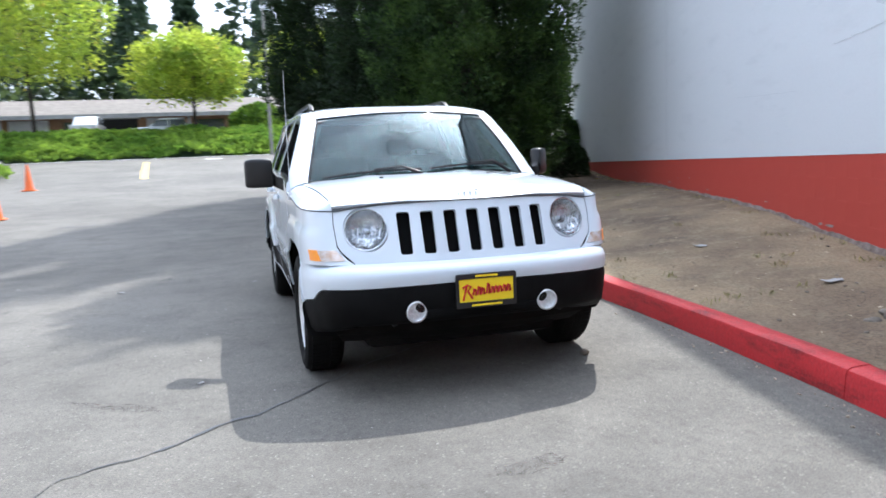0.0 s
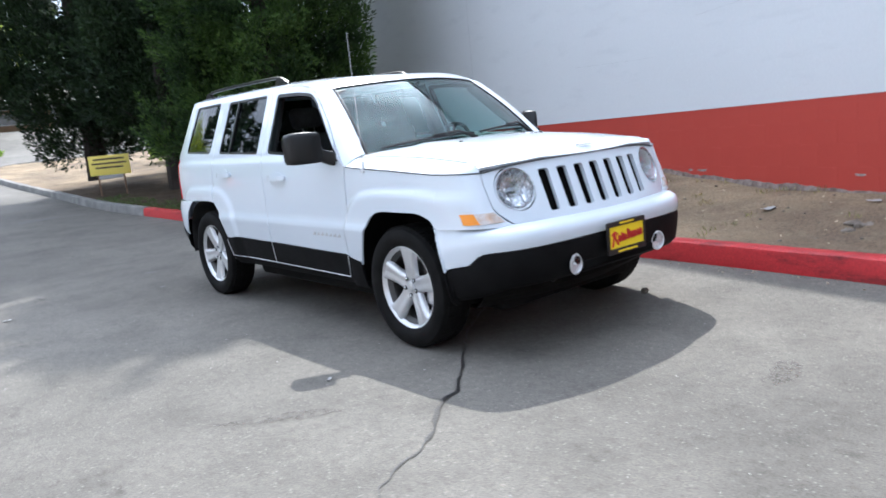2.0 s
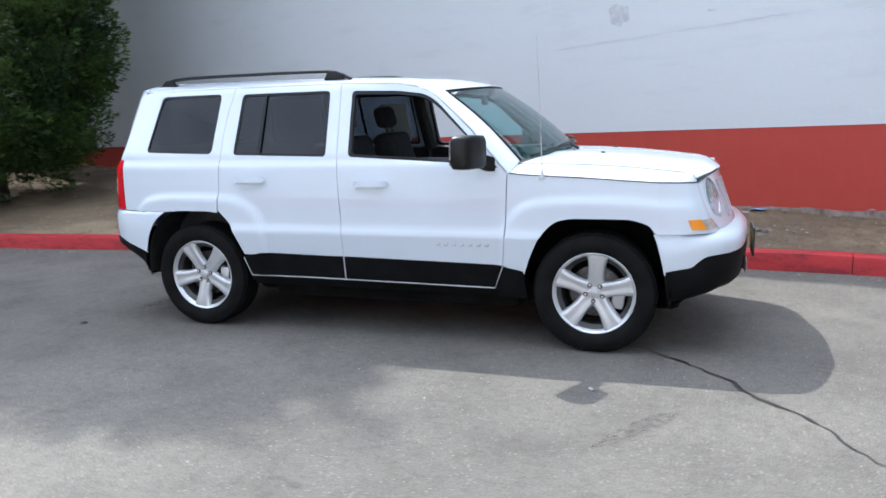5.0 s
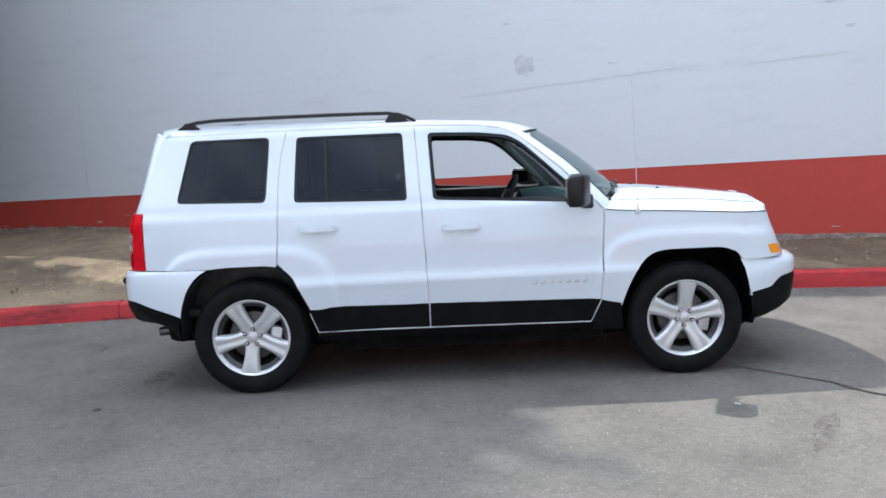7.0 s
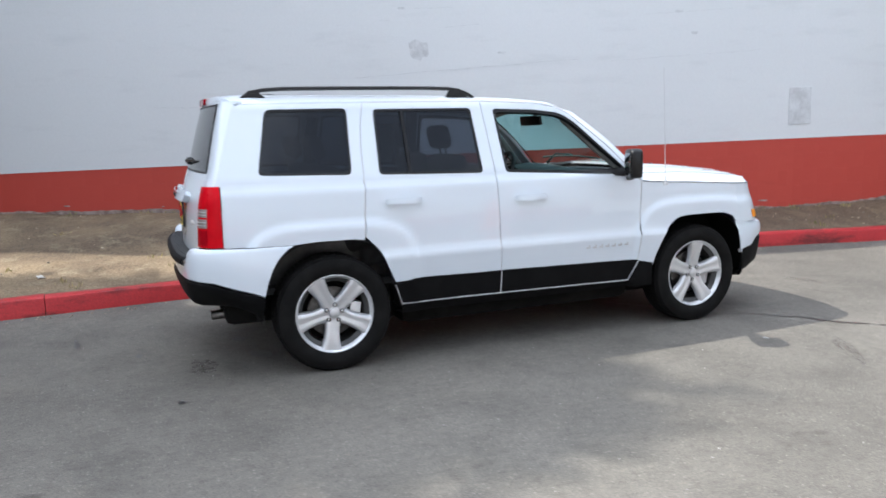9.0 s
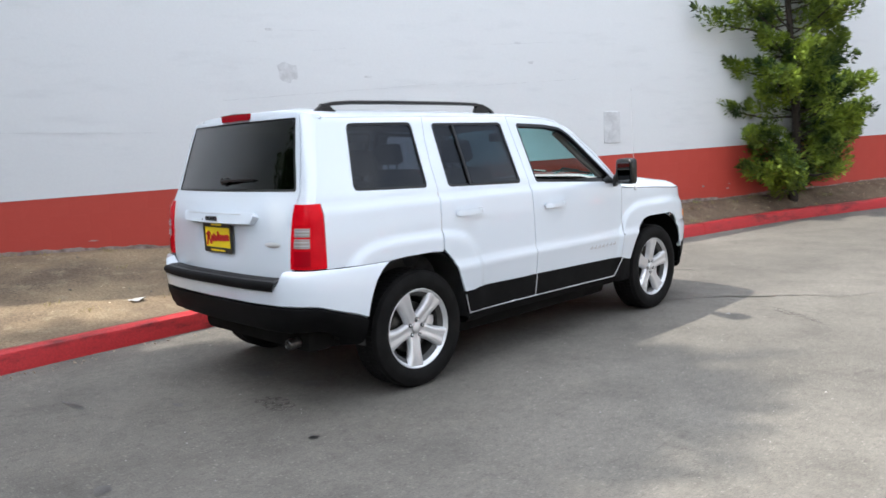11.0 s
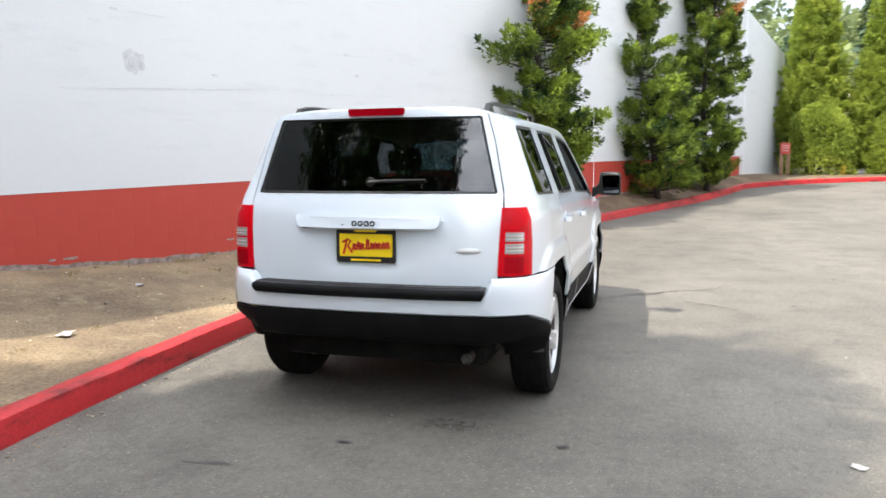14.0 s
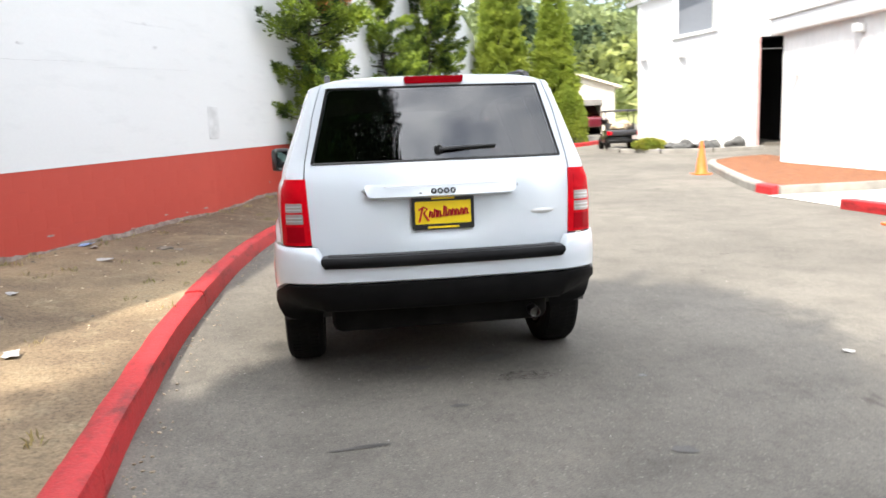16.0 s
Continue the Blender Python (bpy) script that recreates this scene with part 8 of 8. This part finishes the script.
for k in range(6):
    part("post", rod(bmesh.new(), (k * 1.2, 0, -0.1), (k * 1.2, 0, 1.35), 0.03, 0.03, 8), C["trim"], fence)
for z in (0.15, 0.5, 0.85, 1.2, 1.33):
    part("rail", rod(bmesh.new(), (0, 0, z), (6.0, 0, z), 0.012, 0.012, 6), C["trim"], fence)


# ---- the south end: tall hedges, shed, cart, white building ----
def column_hedge(at, r, h, seed, n):
    shape = lambda t: r * min(1.0, 0.80 + 1.2 * t) * max(0.02, 1 - 1.06 * max(0, t - 0.10) ** 1.02)
    return conifer(at, h, r, 0.25, M["arbor"], "tall bright green columnar cypress", seed, n, 78, 0.092, 0.14, 0.19, shape, lump=0.22, wide=0.28)


zf = ground_z(-26.0)
column_hedge((-6.76, -26.6, zf), 1.06, 10.5, 91, 1300)
column_hedge((-9.02, -26.4, zf), 1.02, 6.9, 92, 1000)
leaf_mound("clipped_bush", "dense clipped bright green bush before the cypress", "bush", (-6.85, -25.4, ground_z(-25.4)), 1.18, 0.95, 2.65, 13000, 0.10, M["arbor"], 93, 0.3)
leaf_mound("clipped_bush", "dense clipped bright green bush before the cypress", "bush", (-9.35, -25.5, ground_z(-25.5)), 0.84, 0.80, 2.35, 10000, 0.10, M["arbor"], 94, 0.3)
bm = bmesh.new()
xw, rows = wall_x(-22.4), []
for y, top in ((-22.42, 6.30), (-27.5, 5.45)):
    x = wall_x(y) - 0.10
    rows.append([(x, y, 0.0), (x, y, top), (x + 0.3, y, top), (x + 0.3, y, 0.0)])
grid(bm, rows, loop=True)
for idx in ((0, 1, 2, 3), (4, 5, 6, 7)):
    bm.verts.ensure_lookup_table()
    bm.faces.new([bm.verts[i] for i in idx])
bmesh.ops.recalc_face_normals(bm, faces=bm.faces)
solo("wall_annex", bm, M["wall_white"], "lower white wall with a sloping top at the far end", "wall", kind="structure", smooth=False)


def shed():
    ob = thing("shed", "cream gabled shed with its wide door open", "shed", (-10.45, -32.0, ground_z(-32.0)))
    z1, z2 = 2.42, 3.45
    face = [(-3.45, 0), (-3.45, z1), (0.1, z2), (3.9, z1), (3.9, 0), (-0.95, 0), (-0.95, 1.75), (-2.75, 1.75), (-2.75, 0)]
    part("wall", prism(bmesh.new(), face, lambda u, v, w: (u, w, v), -0.15, 0.0), M["cream"], ob, "cream front wall with a gable")
    for x in (-3.45, 3.75):
        part("wall", box(bmesh.new(), x - 0.07, x + 0.07, -6.0, -0.152, 0, z1), M["cream"], ob)
    part("wall", box(bmesh.new(), -3.38, 3.68, -6.1, -6.0, 0, z1), M["shade_in"], ob, "back wall coloured dark for the shade inside")
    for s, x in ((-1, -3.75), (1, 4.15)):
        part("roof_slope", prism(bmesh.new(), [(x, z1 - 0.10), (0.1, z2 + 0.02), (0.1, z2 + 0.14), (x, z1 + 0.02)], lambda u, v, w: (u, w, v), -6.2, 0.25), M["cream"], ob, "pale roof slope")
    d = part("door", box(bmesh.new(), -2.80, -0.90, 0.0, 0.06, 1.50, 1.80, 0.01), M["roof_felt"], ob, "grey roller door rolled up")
    part("floor", box(bmesh.new(), -3.36, 3.6, -6.0, -0.16, -0.05, 0.02), M["shade_in"], ob)
    return ob


shed()


def golf_cart(at, rz):
    ob = thing("golf_cart", "dark utility cart with a canopy and a loaded tray", "golf cart", at, rz=rz)
    dark, metal = plain("dark_cart_body", (0.02, 0.02, 0.025), 0.35, 0.0, 0.6), C["trim"]
    part("body", box(bmesh.new(), -0.60, 0.60, -1.1, 1.2, 0.30, 0.62, 0.06), dark, ob)
    part("tray", box(bmesh.new(), -0.66, 0.66, -1.35, -0.25, 0.62, 0.86, 0.03), dark, ob, "open dark cargo tray")
    part("bumper", box(bmesh.new(), -0.62, 0.62, -1.42, -1.34, 0.34, 0.46, 0.02), C["trim"], ob)
    part("seat", box(bmesh.new(), -0.55, 0.55, -0.10, 0.40, 0.62, 0.80, 0.05), C["cloth"], ob)
    part("seat_back", box(bmesh.new(), -0.55, 0.55, -0.20, -0.08, 0.80, 1.15, 0.05), C["cloth"], ob)
    for x in (-0.55, 0.55):
        for y in (-0.22, 0.85):
            part("post", rod(bmesh.new(), (x, y, 0.6), (x * 0.95, y, 1.66), 0.022, 0.022, 8), metal, ob)
        part("tail_lamp", box(bmesh.new(), x - 0.09, x + 0.09, -1.37, -1.345, 0.66, 0.80, 0.01), C["red_lens"], ob)
    part("canopy", box(bmesh.new(), -0.66, 0.66, -0.40, 1.0, 1.64, 1.72, 0.03), dark, ob, "flat dark canopy")
    part("number_panel", box(bmesh.new(), 0.28, 0.58, -1.372, -1.352, 0.46, 0.62), C["frost"], ob, "pale panel at the rear")
    bm = bmesh.new()
    for k in range(7):
        rg = random.Random(k + 3)
        bmesh.ops.create_icosphere(bm, subdivisions=2, radius=0.20, matrix=Matrix.Translation((rg.uniform(-0.28, 0.28), -0.8 + rg.uniform(-0.3, 0.3), 0.92 + rg.uniform(0, 0.25))) @ Matrix.Diagonal((1.2, 1.0, 0.8, 1)))
    for v in bm.verts:
        v.co += Vector((rnoise(v.co.x, v.co.z, 6, 1), rnoise(v.co.y, v.co.z, 6, 2), rnoise(v.co.z, v.co.x, 6, 3))) * 0.05
    part("cargo_sacks", bm, surface("tan_sacking", (0.42, 0.32, 0.21), (0.58, 0.47, 0.34), 5, 40, 0.9), ob, "tan sacks heaped in the tray")
    for x in (-0.56, 0.56):
        for y in (-0.85, 0.80):
            part("wheel", lathe(bmesh.new(), [(0.0, 0.07), (0.13, 0.07), (0.15, 0.09), (0.25, 0.08), (0.27, 0.05), (0.27, -0.08), (0.0, -0.08)], 20, Matrix.Translation((x, y, 0.27)) @ Matrix.Rotation(radians(90 if x > 0 else -90), 4, "Y")), C["rubber"], ob)
    return ob


golf_cart((-9.95, -21.2, ground_z(-21.2)), 168).scale = (0.95, 0.95, 0.84)


def white_building():
    ob = thing("white_building", "white two-storey workshop with dark windows and an open door", "building", (0, 0, 0))
    zb, y0 = ground_z(-19.6) - 0.1, -19.6
    # gabled front, cut round the tall opening
    front = [(-10.13, zb), (-10.13, 5.42), (-16.5, 7.6), (-16.5, zb), (-15.75, zb), (-15.75, 4.30), (-14.55, 4.26), (-14.55, zb)]
    win = [(-11.42, 4.34), (-12.84, 4.58), (-12.84, 5.95), (-11.42, 5.62)]
    part("wall", sheet(front, [win], 1.2, lambda x, z: (x, y0, z), 0.25, (0, 1, 0)), M["bldg_white"], ob, "sunlit white front wall", smooth=False)
    part("wall", prism(bmesh.new(), [(-10.14, y0 - 0.26), (-13.6, -27.6), (-13.9, -27.5), (-10.42, y0 - 0.26)], lambda u, v, w: (u, v, w), zb, 5.40), M["bldg_white"], ob, smooth=False)
    part("roof", prism(bmesh.new(), [(-10.05, 5.44), (-16.6, 7.68), (-16.6, 7.86), (-10.0, 5.58)], lambda u, v, w: (u, w, v), y0 - 1.0, y0 + 0.3), M["bldg_white"], ob, "white roof edge")
    w1 = part("window", box(bmesh.new(), -12.80, -11.46, y0 - 0.16, y0 - 0.12, 4.36, 5.9), M["win_upper"], ob, "grey upper window")
    part("frame", box(bmesh.new(), -11.44, -11.24, y0 - 0.05, y0 + 0.10, 4.30, 5.62), M["bldg_white"], w1)
    part("sill", prism(bmesh.new(), [(-12.95, 4.50), (-11.25, 4.21), (-11.25, 4.31), (-12.95, 4.60)], lambda u, v, w: (u, w, v), y0 + 0.002, y0 + 0.10), M["bldg_white"], w1)
    part("opening", box(bmesh.new(), -17.5, -14.3, y0 - 5.2, y0 - 5.0, zb, 4.8), M["shade_in"], ob, "back of the open door, coloured dark for the shade inside")
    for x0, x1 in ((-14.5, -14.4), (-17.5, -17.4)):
        part("opening_side", box(bmesh.new(), x0, x1, y0 - 5.0, y0 - 0.26, zb, 4.6), M["shade_in"], ob)
    part("opening_top", box(bmesh.new(), -17.5, -14.3, y0 - 5.0, y0 - 0.26, 4.605, 4.7), M["shade_in"], ob)
    part("door_frame", box(bmesh.new(), -14.55, -14.45, y0 - 0.1, y0 + 0.05, zb, 4.26), surface("rusty_frame", (0.45, 0.25, 0.24), (0.55, 0.35, 0.33), 4, 40, 0.7), ob, "faded pink door frame")
    part("door_rail", rod(bmesh.new(), (-15.7, y0 - 0.2, 3.85), (-14.5, y0 - 0.2, 3.85), 0.03, 0.03, 8), C["steel"], ob)
    # low wing with ribbed siding
    xw, za = -10.65, 0.10
    wing = part("wing_wall", box(bmesh.new(), xw - 0.3, xw, -11.95, 9.0, za - 0.2, 3.42), M["bldg_white"], ob, "ribbed white wall of the low wing", smooth=False)
    part("wing_side", box(bmesh.new(), -16.5, xw - 0.302, -11.95, -11.70, za - 0.2, 3.42), M["bldg_white"], ob, smooth=False)
    me = finish("siding_rib", box(bmesh.new(), 0.0, 0.022, -0.032, 0.032, za, 3.38, 0.006, 1), M["bldg_white"], smooth=False)
    for k in range(60):
        shared("siding_rib", me, wing, Matrix.Translation((xw + 0.001, -11.8 + k * 0.23, 0)))
    part("fascia", box(bmesh.new(), xw - 0.2, xw + 0.22, -12.2, 9.2, 3.425, 3.80, 0.02), M["bldg_white"], ob, "deep white fascia over the wing")
    part("fascia_drip", box(bmesh.new(), xw - 0.2, xw + 0.27, -12.26, 9.2, 3.805, 3.92, 0.01), M["bldg_white"], ob)
    part("wing_roof", box(bmesh.new(), -16.5, xw - 0.21, -12.1, 9.0, 3.70, 3.86), M["roof_felt"], ob)
    part("upper_wall", box(bmesh.new(), -16.6, -12.6, -15.5, 9.0, 3.87, 7.0), M["bldg_white"], ob, "upper storey set back over the wing", smooth=False)
    for y in (-12.6, -9.0):
        w2 = part("window", box(bmesh.new(), -12.60, -12.55, y - 0.9, y + 0.9, 4.35, 5.6), M["win_upper"], ob, "dark upper window")
        part("frame", box(bmesh.new(), -12.60, -12.50, y - 1.0, y + 1.0, 4.25, 4.35), M["bldg_white"], w2)
    for p, s in (((-11.6, y0, 3.69), (0, 1)), ((-10.2, y0 + 0.05, 3.60), (0, 1)), ((xw + 0.02, -9.05, 3.18), (1, 0)), ((xw + 0.02, -11.27, 2.42), (1, 0))):
        b1 = box(bmesh.new(), -0.11, 0.11, -0.08, 0.10, -0.09, 0.09, 0.02)
        lamp = part("wall_lamp", b1, M["spot"], ob, "grey wall lamp box")
        lamp.matrix_basis = Matrix.Translation((p[0] + s[0] * 0.10, p[1] + s[1] * 0.10, p[2])) @ Matrix.Diagonal((0.6 if p[2] < 3 else 1, 0.6 if p[2] < 3 else 1, 0.6 if p[2] < 3 else 1, 1))
    return ob


white_building()


def island():
    """Mulched island before the wing, with a kerb painted red at its tips, and a pale apron."""
    edge = [(-11.6, -14.3), (-10.4, -13.9), (-9.6, -13.3), (-9.15, -12.5), (-8.75, -11.4), (-8.15, -9.7), (-7.6, -8.1), (-7.3, -7.1), (-7.25, -6.45)]
    bm = bmesh.new()
    top = [(x, y, ground_z(y) + 0.16) for x, y in edge] + [(-10.62, -6.45, 0.18), (-10.62, -11.9, 0.26), (-11.6, -12.2, 0.28)]
    vs = [bm.verts.new((x - 0.06, y + 0.0, z)) for x, y, z in top]
    bm.faces.new(vs)
    bmesh.ops.triangulate(bm, faces=bm.faces)
    lying("mulch_bed", bm, M["mulch"], "bed of orange-brown bark mulch", "mulch")
    kerb = thing("kerb", "low concrete kerb round the mulch island, red at its tip", "kerb", kind="structure")
    for n, ((x0, y0), (x1, y1)) in enumerate(zip(edge, edge[1:])):
        d = Vector((x1 - x0, y1 - y0)).normalized()
        s = Vector((d.y, -d.x))
        rows = [[(x + s.x * u, y + s.y * u, ground_z(y) + z) for u, z in ((0.16, -0.05), (0.15, 0.13), (0.12, 0.16), (-0.04, 0.17), (-0.06, -0.05))] for x, y in ((x0, y0), (x1 - d.x * 0.01, y1 - d.y * 0.01))]
        bm = grid(bmesh.new(), rows)
        bmesh.ops.recalc_face_normals(bm, faces=bm.faces)
        bm.verts.ensure_lookup_table()
        bm.faces.new([bm.verts[i] for i in range(5)])
        bm.faces.new([bm.verts[i] for i in range(5, 10)])
        bmesh.ops.recalc_face_normals(bm, faces=bm.faces)
        part("kerb_stone", bm, M["kerb_red"] if n == len(edge) - 2 else M["concrete"], kerb)
    part("kerb_stone", box(bmesh.new(), -10.62, -7.20, -6.50, -6.38, -0.05, 0.185, 0.01), M["concrete"], kerb)
    lying("apron", grid(bmesh.new(), [[(x, y, ground_z(y) + 0.012 + (0.05 if x < -9 else 0)) for x in (-10.64, -9.0, -6.95)] for y in (-6.4, -4.35)]), M["pale_concrete"], "pale sunlit concrete apron", "apron")
    red = thing("kerb", "red-painted kerb beside the pale apron", "kerb", kind="structure")
    for k in range(5):
        y0 = -4.25 + k * 2.0
        part("kerb_stone", box(bmesh.new(), -7.0, -6.80, y0, y0 + 1.98, -0.05, 0.15, 0.02), M["kerb_red"], red)
    lying("walkway", grid(bmesh.new(), [[(x, y, 0.13) for x in (-10.64, -9.0, -7.02)] for y in (-4.2, 0.0, 5.7)]), M["pale_concrete"], "pale walk behind the red kerb", "walk")
    return kerb


island()


def planting_bed():
    bed = thing("kerb", "low kerb of a planting bed before the white building", "kerb", kind="structure")
    line = [(-9.3, -20.6), (-9.45, -19.6), (-10.4, -18.5), (-12.0, -18.1), (-13.9, -18.25)]
    for (x0, y0), (x1, y1) in zip(line, line[1:]):
        d = Vector((x1 - x0, y1 - y0)).normalized()
        s = Vector((-d.y, d.x))
        rows = [[(x + s.x * u, y + s.y * u, ground_z(y) + z) for u, z in ((-0.15, -0.05), (-0.14, 0.12), (-0.11, 0.14), (0.0, 0.14), (0.02, -0.05))] for x, y in ((x0, y0), (x1, y1))]
        bm = grid(bmesh.new(), rows)
        bmesh.ops.recalc_face_normals(bm, faces=bm.faces)
        part("kerb_stone", bm, M["concrete"], bed)
    leaf_mound("low_shrub", "yellow-green low shrub by the white wall", "shrub", (-10.25, -19.1, ground_z(-19.1) + 0.1), 0.58, 0.45, 0.32, 1800, 0.10, leafy("yellow_shrub_leaves", (0.34, 0.33, 0.06), (0.22, 0.27, 0.05), 0.4, 2.0), 95)
    for k, (x, y, s) in enumerate(((-11.0, -18.8, 0.34), (-11.5, -18.9, 0.42), (-12.0, -18.7, 0.36), (-12.4, -18.8, 0.26), (-13.3, -18.9, 0.30))):
        bm = bmesh.new()
        bmesh.ops.create_icosphere(bm, subdivisions=3, radius=s, matrix=Matrix.Diagonal((1.2, 0.7, 0.5 if k < 3 else 0.8, 1)))
        for v in bm.verts:
            v.co += v.co.normalized() * 0.16 * s / 0.4 * (rnoise(v.co.x + k, v.co.y, 4, k) + rnoise(v.co.z, v.co.y + k, 7, k))
        solo("garden_rock", bm, M["rock"], "weathered grey rock in the planting bed", "rock", at=pose(x, y, ground_z(y) + 0.16, 0, 0, 40 * k), group="rocks in the bed")


planting_bed()
# wooded hillside that closes the view
bm = bmesh.new()
hill = lambda x, y: ground_z(-40) + 11.8 * (1 - math.cos(min(1.0, max(0.0, (-40 - y) / 55)) * math.pi)) / 2 + 1.4 * rnoise(x, y, 0.05, 3)
grid(bm, [[(x, y, hill(x, y) if y < -40 else ground_z(y) - 0.02) for x in range(-90, 91, 6)] for y in (-38, -42, -46, -50, -56, -62, -70, -80, -95)])
bmesh.ops.recalc_face_normals(bm, faces=bm.faces)
solo("hillside", bm, surface("hill_grass", (0.20, 0.235, 0.085), (0.28, 0.29, 0.12), 0.15, 2.0, 0.95, relief=0.1, spread=0.2), "pale green grassy hillside behind the shed", "hillside", kind="structure")
hr = random.Random(90)
spots = []
for k in range(150):
    x, y = hr.uniform(-85, 70), hr.uniform(-92, -44)
    spots.append((x, y, hill(x, y) - 0.3, hr.uniform(3.2, 6.5) * (0.6 if y > -58 else 1.1), hr.uniform(1.8, 3.6)))
for k in range(70):
    x, y = hr.uniform(-34, 4), hr.uniform(-78, -46)
    spots.append((x, y, hill(x, y) - 0.3, hr.uniform(2.5, 5.0), hr.uniform(1.5, 2.8)))
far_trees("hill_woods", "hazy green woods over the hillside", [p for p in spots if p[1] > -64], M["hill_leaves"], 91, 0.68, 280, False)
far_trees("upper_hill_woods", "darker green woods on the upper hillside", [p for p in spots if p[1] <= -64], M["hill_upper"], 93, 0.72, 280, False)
spots = [(x, y, hill(x, y) - 0.3, h, h * 0.2) for x, y, h in [(hr.uniform(-80, 60), hr.uniform(-94, -60), hr.uniform(3.5, 6.5)) for _ in range(40)] + [(-15.5, -56, 8.0), (-18.5, -60, 7.0), (-20.6, -57, 6.0), (-22.8, -60, 5.5)]]
far_trees("hill_firs", "dark firs standing over the hillside woods", spots, M["woods_dark"], 92, 0.7, 380)
wall_blocks(wall_base_ob)
